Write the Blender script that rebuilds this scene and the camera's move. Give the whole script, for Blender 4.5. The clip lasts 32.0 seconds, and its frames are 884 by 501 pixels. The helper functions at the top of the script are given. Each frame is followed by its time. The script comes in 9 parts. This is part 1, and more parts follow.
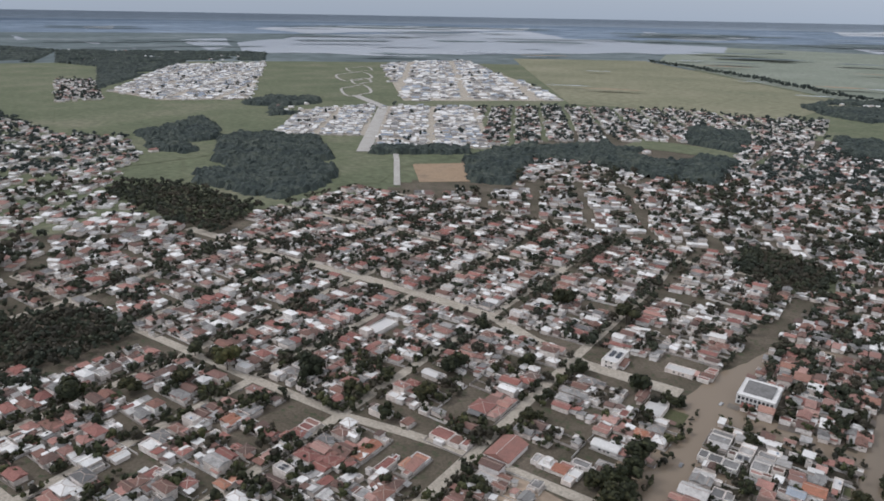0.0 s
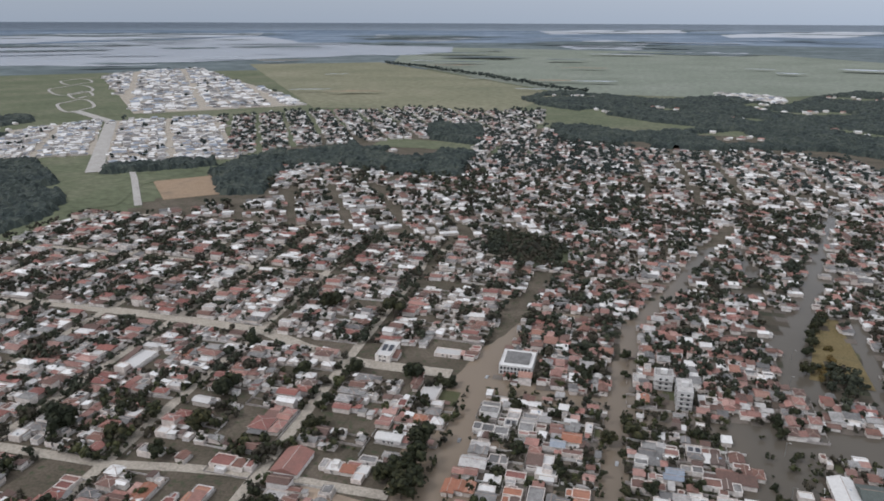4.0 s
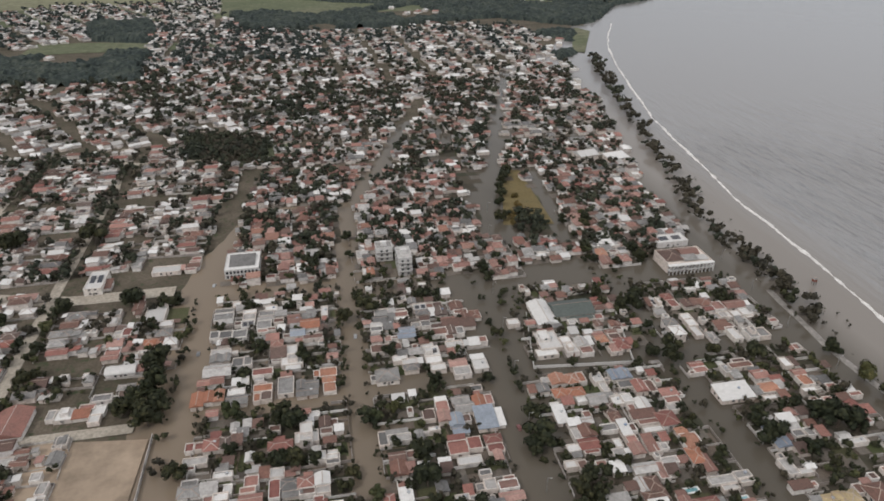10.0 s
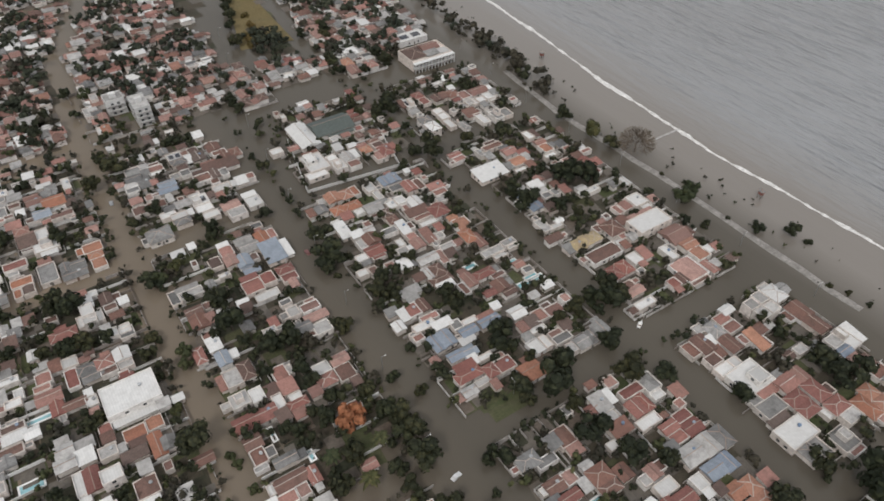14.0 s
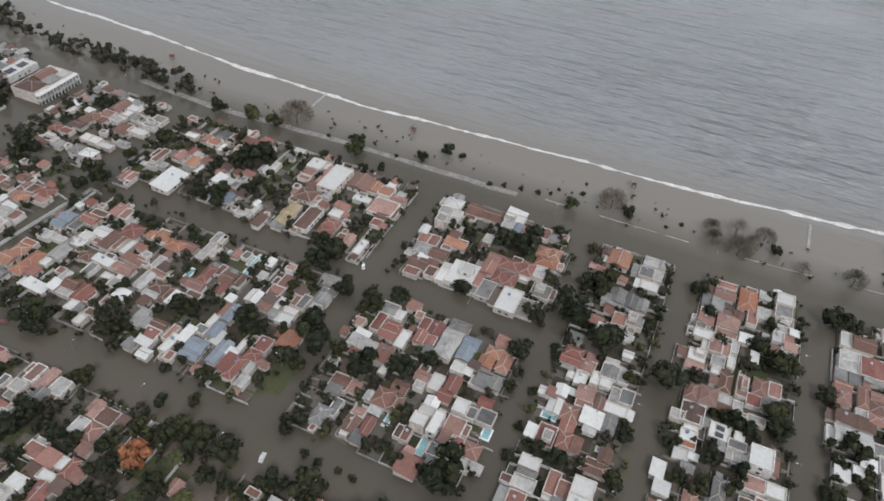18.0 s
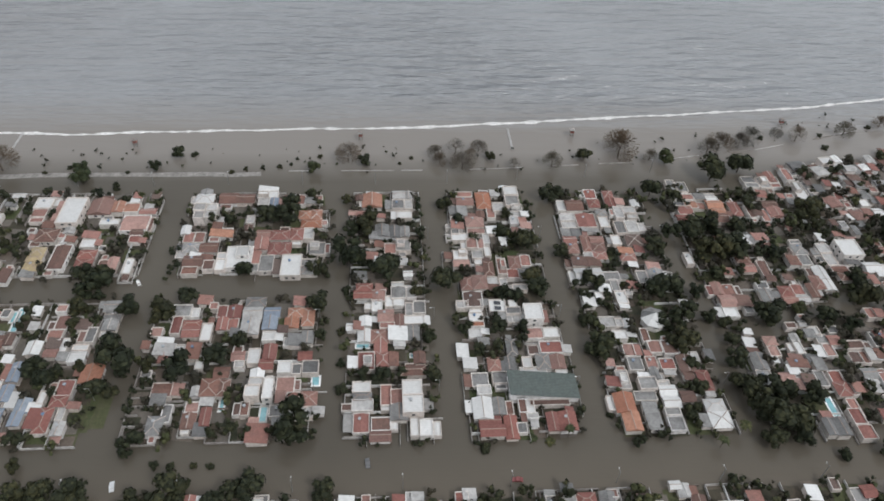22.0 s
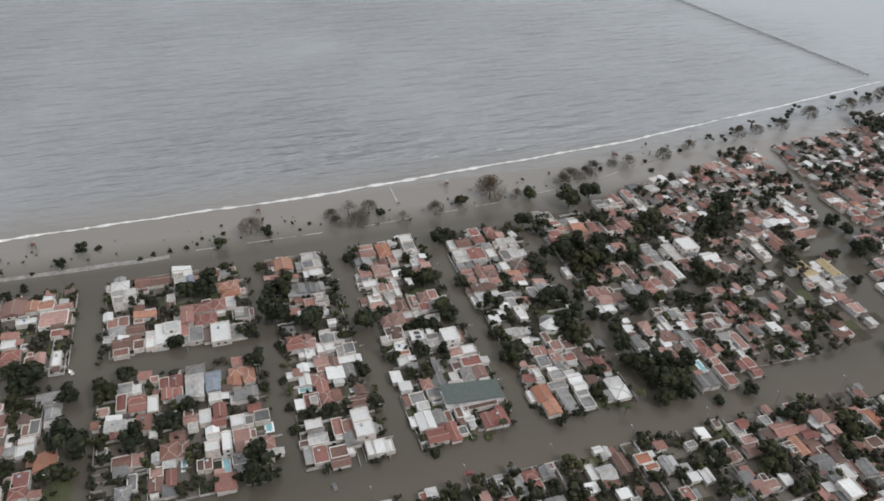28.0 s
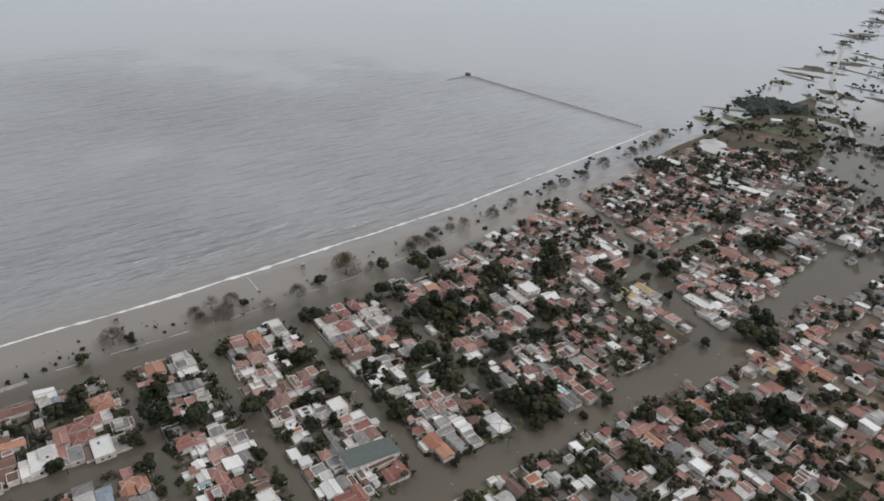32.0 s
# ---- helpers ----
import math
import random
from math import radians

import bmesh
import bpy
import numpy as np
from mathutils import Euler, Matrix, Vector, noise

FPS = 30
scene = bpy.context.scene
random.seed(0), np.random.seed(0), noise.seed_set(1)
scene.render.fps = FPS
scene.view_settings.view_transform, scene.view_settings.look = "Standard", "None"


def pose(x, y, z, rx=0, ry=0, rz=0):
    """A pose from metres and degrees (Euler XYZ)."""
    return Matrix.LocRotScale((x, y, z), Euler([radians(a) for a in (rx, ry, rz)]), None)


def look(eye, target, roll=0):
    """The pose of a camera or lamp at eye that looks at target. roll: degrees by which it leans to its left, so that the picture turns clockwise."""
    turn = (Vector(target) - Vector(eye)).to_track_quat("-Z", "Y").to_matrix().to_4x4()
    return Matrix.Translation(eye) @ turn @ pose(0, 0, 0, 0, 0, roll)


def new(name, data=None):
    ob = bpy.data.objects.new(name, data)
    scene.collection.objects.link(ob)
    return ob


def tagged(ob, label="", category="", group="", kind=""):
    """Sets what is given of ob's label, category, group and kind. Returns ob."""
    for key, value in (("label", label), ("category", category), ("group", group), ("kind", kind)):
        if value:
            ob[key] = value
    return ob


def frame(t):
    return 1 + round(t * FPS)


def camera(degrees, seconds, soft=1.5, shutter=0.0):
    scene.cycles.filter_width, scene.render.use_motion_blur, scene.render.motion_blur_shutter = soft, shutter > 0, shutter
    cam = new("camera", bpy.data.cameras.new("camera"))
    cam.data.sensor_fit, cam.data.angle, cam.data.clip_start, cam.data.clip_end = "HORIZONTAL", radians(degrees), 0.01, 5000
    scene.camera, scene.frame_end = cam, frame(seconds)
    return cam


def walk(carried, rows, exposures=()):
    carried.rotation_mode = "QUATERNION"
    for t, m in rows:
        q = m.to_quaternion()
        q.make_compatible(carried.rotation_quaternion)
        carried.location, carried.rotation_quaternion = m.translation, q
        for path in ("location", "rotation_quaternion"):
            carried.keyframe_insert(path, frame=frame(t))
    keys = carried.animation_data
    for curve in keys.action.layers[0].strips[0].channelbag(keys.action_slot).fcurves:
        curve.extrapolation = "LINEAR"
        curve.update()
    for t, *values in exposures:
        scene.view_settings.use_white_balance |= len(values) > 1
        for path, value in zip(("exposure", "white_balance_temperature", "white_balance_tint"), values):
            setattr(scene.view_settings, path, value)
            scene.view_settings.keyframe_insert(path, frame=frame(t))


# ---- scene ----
cam = camera(64.14, 32.0, soft=1.75)

# seconds, x, y, z, yaw, pitch, roll
PATH = [
    (0.0, -1.65, 4.72, 217.46, 34.503, -18.516, 1.017),
    (0.5, -1.49, 4.45, 217.60, 33.130, -18.467, 0.984),
    (1.0, -1.20, 4.38, 217.64, 31.166, -18.379, 0.891),
    (1.5, -0.99, 4.62, 217.20, 27.701, -18.255, 0.789),
    (2.0, -1.70, 4.68, 217.08, 24.609, -18.181, 0.663),
    (2.5, -1.01, 4.53, 217.30, 22.872, -18.126, 0.578),
    (4.5, -0.18, 1.83, 219.38, 10.398, -18.062, 0.017),
    (5.0, 0.08, 0.70, 220.17, 6.309, -18.102, -0.240),
    (5.5, -0.16, 0.61, 220.16, 2.993, -18.087, -0.408),
    (6.0, 0.00, 0.00, 220.00, 0.003, -18.063, -0.588),
    (6.5, -0.05, -0.76, 220.28, -3.064, -18.035, -0.651),
    (7.0, -0.07, -0.84, 219.98, -6.504, -18.011, -0.795),
    (7.5, -0.57, -0.84, 220.38, -8.420, -18.023, -0.832),
    (8.0, -1.11, -1.44, 220.43, -10.392, -18.005, -0.870),
    (8.5, -1.18, -1.61, 220.08, -10.461, -18.056, -0.820),
    (9.0, -0.65, -1.76, 219.47, -10.378, -19.383, -0.761),
    (9.5, -0.35, -1.50, 219.30, -10.266, -23.161, -0.806),
    (10.0, 0.34, -0.95, 219.06, -10.128, -26.927, -0.832),
    (10.5, 1.34, -0.93, 219.09, -11.369, -30.766, -1.003),
    (11.0, 1.18, -0.22, 219.06, -13.818, -34.572, -0.972),
    (11.5, 0.78, -0.56, 219.21, -14.740, -38.294, -0.920),
    (12.0, 2.71, -0.57, 221.20, -17.624, -42.140, -1.348),
    (12.5, 3.72, -1.16, 222.42, -26.967, -42.525, -1.905),
    (13.0, 1.72, -0.08, 222.61, -30.724, -42.391, -1.513),
    (13.5, 0.52, -0.91, 223.34, -31.037, -42.278, -1.217),
    (15.5, -9.33, -3.32, 226.25, -44.875, -42.522, 1.086),
    (16.0, -12.36, -5.37, 227.18, -49.209, -42.469, 1.064),
    (16.5, -16.68, -5.38, 228.82, -53.236, -42.575, 1.696),
    (17.0, -21.73, -3.59, 230.61, -57.817, -42.717, 2.585),
    (17.5, -25.82, -3.44, 231.98, -62.563, -42.773, 2.884),
    (18.0, -29.76, -3.28, 232.42, -67.605, -42.726, 3.028),
    (18.5, -35.11, -3.79, 232.72, -71.746, -42.491, 3.007),
    (19.0, -38.93, -2.78, 232.58, -75.426, -42.446, 3.166),
    (19.5, -43.21, -2.18, 234.29, -78.490, -42.550, 3.312),
    (20.0, -48.28, -2.92, 236.64, -83.915, -42.715, 2.990),
    (20.5, -51.56, -1.65, 238.34, -87.347, -42.840, 3.092),
    (21.0, -55.94, 0.11, 239.46, -90.412, -42.736, 3.305),
    (21.5, -60.79, 2.02, 239.86, -93.615, -42.538, 3.259),
    (22.0, -64.78, 4.37, 240.71, -95.930, -42.529, 3.364),
    (22.5, -68.54, 7.19, 241.30, -97.158, -42.601, 3.616),
    (23.0, -72.54, 10.23, 242.24, -98.523, -42.436, 3.800),
    (23.5, -76.30, 12.29, 243.31, -100.896, -42.047, 3.704),
    (24.0, -80.30, 15.63, 243.78, -103.424, -41.339, 3.855),
    (24.5, -83.69, 18.18, 244.31, -104.247, -40.792, 3.855),
    (25.0, -87.23, 20.84, 244.82, -104.464, -40.193, 3.758),
    (25.5, -90.53, 23.66, 245.82, -105.150, -39.613, 3.772),
    (27.5, -101.61, 35.48, 251.24, -108.554, -36.474, 3.448),
    (28.0, -104.14, 38.62, 252.16, -110.132, -35.529, 3.364),
    (28.5, -106.77, 41.99, 253.41, -112.332, -34.601, 3.282),
    (29.0, -109.22, 45.54, 254.74, -113.994, -33.740, 3.200),
    (29.5, -111.25, 49.64, 256.18, -115.354, -32.891, 3.211),
    (30.0, -114.00, 53.10, 257.56, -117.089, -31.944, 3.065),
    (30.5, -116.20, 56.84, 258.77, -119.204, -31.018, 2.938),
    (31.0, -118.31, 60.85, 260.86, -121.654, -30.169, 2.922),
    (31.5, -120.17, 64.89, 262.28, -123.955, -29.282, 2.846),
    (32.0, -122.12, 68.68, 263.16, -125.716, -28.406, 2.796),
]


def aimed(x, y, z, yaw, pitch, roll):
    return pose(x, y, z, 0, 0, yaw) @ pose(0, 0, 0, 90 + pitch) @ pose(0, 0, 0, 0, 0, roll)


walk(cam, [(row[0], aimed(*row[1:])) for row in PATH], [(0.0, -0.02, 6080, 12), (5.0, -0.09, 6080, 12), (8.5, -0.15, 6240, 11), (10.5, -0.15, 6550, 11), (13.5, -0.13, 6480, 10), (16.0, -0.12, 6150, 8), (22.0, -0.02, 6110, 8), (28.0, -0.02, 6210, 8), (32.0, -0.15, 6290, 9)])

# ---- light ----
SUN_ELEVATION, SUN_AZIMUTH = radians(46), radians(232)
world = bpy.data.worlds.new("overcast_sky")
scene.world = world
world.use_nodes = True
wn = world.node_tree.nodes
wl = world.node_tree.links
sky = wn.new("ShaderNodeTexSky")
sky.sky_type, sky.sun_disc = "NISHITA", False
sky.sun_elevation, sky.sun_rotation = SUN_ELEVATION, SUN_AZIMUTH
sky.air_density, sky.dust_density, sky.ozone_density = 1.0, 4.0, 1.5
# cloud cover: duller towards the horizon, brighter overhead
where = wn.new("ShaderNodeTexCoord")
split = wn.new("ShaderNodeSeparateXYZ")
wl.new(where.outputs["Generated"], split.inputs[0])
cover = wn.new("ShaderNodeValToRGB")
for e, (p, c) in zip((cover.color_ramp.elements[0], cover.color_ramp.elements[1], cover.color_ramp.elements.new(0.06), cover.color_ramp.elements.new(0.3)),
                     ((0.0, (0.6, 0.68, 0.78)), (0.8, (0.98, 1.0, 1.03)), (0.07, (0.72, 0.77, 0.83)), (0.3, (0.88, 0.9, 0.92)))):
    e.position, e.color = p, (*c, 1)
wl.new(split.outputs["Z"], cover.inputs[0])
bright = wn.new("ShaderNodeMixRGB")
bright.blend_type = "MULTIPLY"
bright.inputs[0].default_value, bright.inputs[2].default_value = 1.0, (10.0, 10.0, 10.0, 1)
wl.new(cover.outputs[0], bright.inputs[1])
# brighter towards the veiled south-east
side = wn.new("ShaderNodeVectorMath")
side.operation = "DOT_PRODUCT"
side.inputs[1].default_value = (0.75, -0.66, 0.0)
wl.new(where.outputs["Generated"], side.inputs[0])
lean = wn.new("ShaderNodeMath")
lean.operation = "MULTIPLY_ADD"
lean.inputs[1].default_value, lean.inputs[2].default_value = 0.32, 1.0
wl.new(side.outputs["Value"], lean.inputs[0])
glow = wn.new("ShaderNodeMixRGB")
glow.blend_type = "MULTIPLY"
glow.inputs[0].default_value = 1.0
wl.new(bright.outputs[0], glow.inputs[1])
wl.new(lean.outputs[0], glow.inputs[2])
cloud = wn.new("ShaderNodeMixRGB")
cloud.inputs[0].default_value = 0.85
wl.new(sky.outputs[0], cloud.inputs[1])
wl.new(glow.outputs[0], cloud.inputs[2])
wl.new(cloud.outputs[0], wn["Background"].inputs[0])
wn["Background"].inputs[1].default_value = 0.10

sun_data = bpy.data.lights.new("sun", "SUN")
sun_data.energy, sun_data.angle, sun_data.color = 1.5, radians(12), (1.0, 0.96, 0.92)
sun = new("sun", sun_data)
sun_dir = Vector((math.sin(SUN_AZIMUTH) * math.cos(SUN_ELEVATION), math.cos(SUN_AZIMUTH) * math.cos(SUN_ELEVATION), math.sin(SUN_ELEVATION)))
sun.matrix_world = look(sun_dir * 900, (0, 0, 0))

# ---- materials ----


def node_mat(name, rough=0.8, metal=0.0, spec=0.3):
    m = bpy.data.materials.new(name)
    m.use_nodes = True
    b = m.node_tree.nodes["Principled BSDF"]
    b.inputs["Roughness"].default_value, b.inputs["Metallic"].default_value = rough, metal
    b.inputs["Specular IOR Level"].default_value = spec
    return m, m.node_tree.nodes, m.node_tree.links, b


def noise_node(n, l, scale, detail=4.0, rough=0.6, coord="Object", at=None):
    tex = n.new("ShaderNodeTexNoise")
    tex.inputs["Scale"].default_value, tex.inputs["Detail"].default_value, tex.inputs["Roughness"].default_value = scale, detail, rough
    if at is None:
        at = n.new("ShaderNodeTexCoord").outputs[coord]
    l.new(at, tex.inputs["Vector"])
    return tex


def ramp_node(n, l, source, stops):
    r = n.new("ShaderNodeValToRGB")
    el = r.color_ramp.elements
    while len(el) < len(stops):
        el.new(0.5)
    for e, (p, c) in zip(el, stops):
        e.position, e.color = p, (*c, 1)
    l.new(source, r.inputs[0])
    return r


def mixed(n, l, kind, fac, a, b):
    m = n.new("ShaderNodeMixRGB")
    m.blend_type = kind
    for k, v in ((0, fac), (1, a), (2, b)):
        if isinstance(v, (int, float)):
            m.inputs[k].default_value = v
        elif isinstance(v, tuple):
            m.inputs[k].default_value = (*v, 1)
        else:
            l.new(v, m.inputs[k])
    return m.outputs[0]


def place_node(n):
    return n.new("ShaderNodeNewGeometry").outputs["Position"]


def bumped(n, l, b, height, strength, distance):
    k = n.new("ShaderNodeBump")
    k.inputs["Strength"].default_value, k.inputs["Distance"].default_value = strength, distance
    l.new(height, k.inputs["Height"])
    l.new(k.outputs[0], b.inputs["Normal"])


def surface(name, shades, rough=0.8, grain=1.5, stain=0.12, stain_to=(0.16, 0.14, 0.12), stain_amount=0.5, metal=0.0, ribs=0.0, rib_depth=0.03, spec=0.3, island=False, contrast=1.0):
    """A painted, tiled or sheeted surface: shades that vary from piece to piece, stains and grain; ribs: their width in metres."""
    m, n, l, b = node_mat(name, rough, metal, spec)
    if island:
        rnd = n.new("ShaderNodeNewGeometry").outputs["Random Per Island"]
    else:
        rnd = n.new("ShaderNodeObjectInfo").outputs["Random"]
    col = ramp_node(n, l, rnd, [(i / max(1, len(shades) - 1), c) for i, c in enumerate(shades)]).outputs[0]
    at = place_node(n)
    big = noise_node(n, l, stain, 5, 0.65, at=at)
    cut = ramp_node(n, l, big.outputs["Fac"], [(0.45, (0, 0, 0)), (0.75, (1, 1, 1))])
    fac = n.new("ShaderNodeMath")
    fac.operation = "MULTIPLY"
    fac.inputs[1].default_value = stain_amount
    l.new(cut.outputs[0], fac.inputs[0])
    col = mixed(n, l, "MIX", fac.outputs[0], col, stain_to)
    fine = noise_node(n, l, grain, 3, 0.7, at=at)
    tone = ramp_node(n, l, fine.outputs["Fac"], [(0.25, (1 - 0.28 * contrast,) * 3), (0.75, (1 + 0.22 * contrast,) * 3)])
    col = mixed(n, l, "MULTIPLY", 1.0, col, tone.outputs[0])
    if ribs:
        wave = n.new("ShaderNodeTexWave")
        wave.wave_type, wave.bands_direction, wave.wave_profile = "BANDS", "X", "SIN"
        wave.inputs["Scale"].default_value = 0.314 / ribs
        wave.inputs["Distortion"].default_value = 0.3
        l.new(n.new("ShaderNodeTexCoord").outputs["UV"], wave.inputs["Vector"])
        col = mixed(n, l, "MULTIPLY", 0.25 * contrast, col, ramp_node(n, l, wave.outputs["Fac"], [(0.1, (0.55, 0.55, 0.55)), (0.6, (1.1, 1.1, 1.1))]).outputs[0])
        bumped(n, l, b, wave.outputs["Fac"], 0.6, rib_depth)
    else:
        bumped(n, l, b, fine.outputs["Fac"], 0.3, 0.04)
    l.new(col, b.inputs["Base Color"])
    return m


def roof_set(island):
    tag = "_joined" if island else ""
    return {
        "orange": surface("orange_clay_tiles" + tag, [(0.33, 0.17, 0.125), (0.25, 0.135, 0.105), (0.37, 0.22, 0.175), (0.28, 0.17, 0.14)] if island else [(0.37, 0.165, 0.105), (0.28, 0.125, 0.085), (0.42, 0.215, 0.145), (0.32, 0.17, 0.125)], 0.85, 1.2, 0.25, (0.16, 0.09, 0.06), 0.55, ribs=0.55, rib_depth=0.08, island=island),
        "pink": surface("faded_clay_tiles" + tag, [(0.34, 0.183, 0.15), (0.22, 0.12, 0.1), (0.42, 0.262, 0.225), (0.17, 0.1, 0.085), (0.37, 0.2, 0.168), (0.26, 0.13, 0.108)], 0.88, 1.2, 0.22, (0.15, 0.1, 0.085), 0.55, ribs=0.55, rib_depth=0.08, island=island),
        "brown": surface("brown_clay_tiles" + tag, [(0.17, 0.095, 0.076), (0.11, 0.075, 0.065), (0.22, 0.115, 0.09), (0.13, 0.1, 0.088)], 0.88, 1.2, 0.25, (0.08, 0.06, 0.05), 0.6, ribs=0.55, rib_depth=0.08, island=island),
        "red": surface("red_clay_tiles" + tag, [(0.27, 0.115, 0.094), (0.19, 0.085, 0.074), (0.31, 0.15, 0.125)], 0.85, 1.2, 0.25, (0.14, 0.06, 0.05), 0.5, ribs=0.55, rib_depth=0.08, island=island),
        "grey": surface("grey_fibre_cement_sheets" + tag, [(0.18, 0.175, 0.17), (0.28, 0.272, 0.262), (0.12, 0.118, 0.118), (0.34, 0.33, 0.32)], 0.9, 0.9, 0.2, (0.07, 0.065, 0.06), 0.65, ribs=0.8, rib_depth=0.06, island=island),
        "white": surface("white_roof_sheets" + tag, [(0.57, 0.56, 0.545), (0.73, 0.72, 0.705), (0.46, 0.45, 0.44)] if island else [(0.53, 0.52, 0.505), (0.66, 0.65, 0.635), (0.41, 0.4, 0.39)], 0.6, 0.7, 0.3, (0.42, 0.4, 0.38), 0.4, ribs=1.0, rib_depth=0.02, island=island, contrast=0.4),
        "concrete": surface("concrete_slab_roof" + tag, [(0.36, 0.345, 0.33), (0.46, 0.445, 0.43), (0.25, 0.24, 0.23)], 0.9, 0.8, 0.3, (0.13, 0.12, 0.115), 0.6, island=island, contrast=0.7),
        "blue": surface("blue_grey_metal_roof" + tag, [(0.2, 0.235, 0.29), (0.28, 0.31, 0.35)], 0.5, 0.8, 0.2, (0.12, 0.13, 0.15), 0.4, ribs=0.8, rib_depth=0.05, island=island),
        "khaki": surface("yellowish_tiles" + tag, [(0.42, 0.33, 0.19), (0.36, 0.29, 0.18)], 0.85, 1.0, 0.25, (0.2, 0.15, 0.09), 0.5, ribs=0.55, rib_depth=0.08, island=island),
        "teal": surface("green_grey_sheets" + tag, [(0.085, 0.098, 0.092), (0.1, 0.115, 0.105)], 0.7, 0.8, 0.2, (0.07, 0.09, 0.09), 0.4, ribs=0.8, rib_depth=0.05, island=island),
        "wall": surface("painted_plaster" + tag, [(0.72, 0.68, 0.635), (0.55, 0.485, 0.44), (0.76, 0.735, 0.705), (0.52, 0.475, 0.435), (0.68, 0.6, 0.545), (0.64, 0.62, 0.61)], 0.85, 0.8, 0.35, (0.24, 0.2, 0.17), 0.55, island=island),
        "fence": surface("garden_wall_plaster" + tag, [(0.5, 0.48, 0.45), (0.28, 0.25, 0.23), (0.58, 0.56, 0.54), (0.2, 0.165, 0.14)], 0.9, 0.8, 0.25, (0.12, 0.1, 0.09), 0.75, island=island),
        "patio": surface("wet_concrete_yard" + tag, [(0.095, 0.082, 0.07), (0.15, 0.132, 0.113), (0.115, 0.087, 0.067)], 0.85, 0.8, 0.2, (0.1, 0.09, 0.08), 0.6, island=island),
        "mud": surface("dark_wet_yard_earth" + tag, [(0.05, 0.043, 0.031), (0.078, 0.062, 0.046), (0.035, 0.038, 0.023)], 0.9, 0.9, 0.15, (0.035, 0.04, 0.026), 0.7, island=island),
        "lawn": surface("wet_lawn" + tag, [(0.05, 0.064, 0.026), (0.068, 0.078, 0.034), (0.075, 0.074, 0.04)], 0.95, 0.9, 0.15, (0.1, 0.085, 0.06), 0.6, island=island),
    }


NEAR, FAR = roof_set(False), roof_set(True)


def leaf_mat(name, shades):
    m, n, l, b = node_mat(name, 0.75, 0, 0.2)
    rnd = n.new("ShaderNodeNewGeometry").outputs["Random Per Island"]
    col = ramp_node(n, l, rnd, [(0.0, shades[0]), (0.6, shades[1]), (1.0, shades[2])]).outputs[0]
    own = ramp_node(n, l, n.new("ShaderNodeObjectInfo").outputs["Random"], [(0.0, (0.75, 0.8, 0.75)), (0.5, (1, 1, 1)), (1.0, (1.25, 1.1, 0.95))]).outputs[0]
    col = mixed(n, l, "MULTIPLY", 1.0, col, own)
    patch = noise_node(n, l, 0.5, 3, 0.6, at=place_node(n))
    col = mixed(n, l, "MULTIPLY", 1.0, col, ramp_node(n, l, patch.outputs["Fac"], [(0.3, (0.7, 0.7, 0.7)), (0.7, (1.3, 1.3, 1.3))]).outputs[0])
    stand = noise_node(n, l, 0.022, 4, 0.6, at=place_node(n))
    col = mixed(n, l, "MULTIPLY", 1.0, col, ramp_node(n, l, stand.outputs["Fac"], [(0.3, (0.72, 0.76, 0.78)), (0.7, (1.35, 1.25, 1.12))]).outputs[0])
    l.new(col, b.inputs["Base Color"])
    return m


LEAF = leaf_mat("dark_green_leaves", [(0.015, 0.019, 0.011), (0.025, 0.03, 0.017), (0.045, 0.049, 0.026)])
# lighter than the near leaves: thin haze painted in for trees past 430 m
LEAF_MID = leaf_mat("hazed_town_tree_leaves", [(0.027, 0.032, 0.024), (0.042, 0.047, 0.034), (0.064, 0.068, 0.047)])
LEAF_BROWN = leaf_mat("brownish_tree_leaves", [(0.036, 0.032, 0.025), (0.052, 0.045, 0.036), (0.078, 0.067, 0.053)])
# bluer than the town leaves: haze over far woods put into the colour
LEAF_FAR = leaf_mat("hazed_woodland_leaves", [(0.026, 0.036, 0.036), (0.04, 0.052, 0.05), (0.062, 0.074, 0.066)])
LEAF_OLIVE = leaf_mat("olive_leaves", [(0.03, 0.038, 0.018), (0.048, 0.056, 0.027), (0.07, 0.073, 0.036)])
LEAF_RUST = leaf_mat("rust_orange_leaves", [(0.15, 0.07, 0.04), (0.21, 0.095, 0.055), (0.25, 0.12, 0.07)])
LEAF_GOLD = leaf_mat("golden_brown_leaves", [(0.07, 0.055, 0.022), (0.1, 0.078, 0.03), (0.12, 0.095, 0.04)])
TWIG = leaf_mat("bare_brown_twigs", [(0.07, 0.06, 0.05), (0.1, 0.087, 0.074), (0.13, 0.113, 0.097)])
BARK = surface("bark", [(0.09, 0.07, 0.055), (0.13, 0.105, 0.085)], 0.95, 3.0, 0.6)
GLASS = surface("dark_window_glass", [(0.03, 0.035, 0.04), (0.06, 0.065, 0.07)], 0.15, 1.0, 0.3, (0.02, 0.02, 0.02), 0.3, spec=0.6)
WOOD = surface("painted_wood_door", [(0.16, 0.09, 0.06), (0.3, 0.28, 0.26), (0.1, 0.09, 0.085)], 0.6)
POOL = surface("pale_blue_pool_water", [(0.2, 0.42, 0.46), (0.28, 0.48, 0.52)], 0.12, 0.5, 0.2, (0.2, 0.34, 0.36), 0.4, spec=0.5)
POOL_EDGE = surface("white_pool_edge", [(0.68, 0.67, 0.65)], 0.8)
RIDGE = surface("pale_ridge_mortar", [(0.42, 0.34, 0.29), (0.3, 0.22, 0.18), (0.52, 0.47, 0.43)], 0.9)
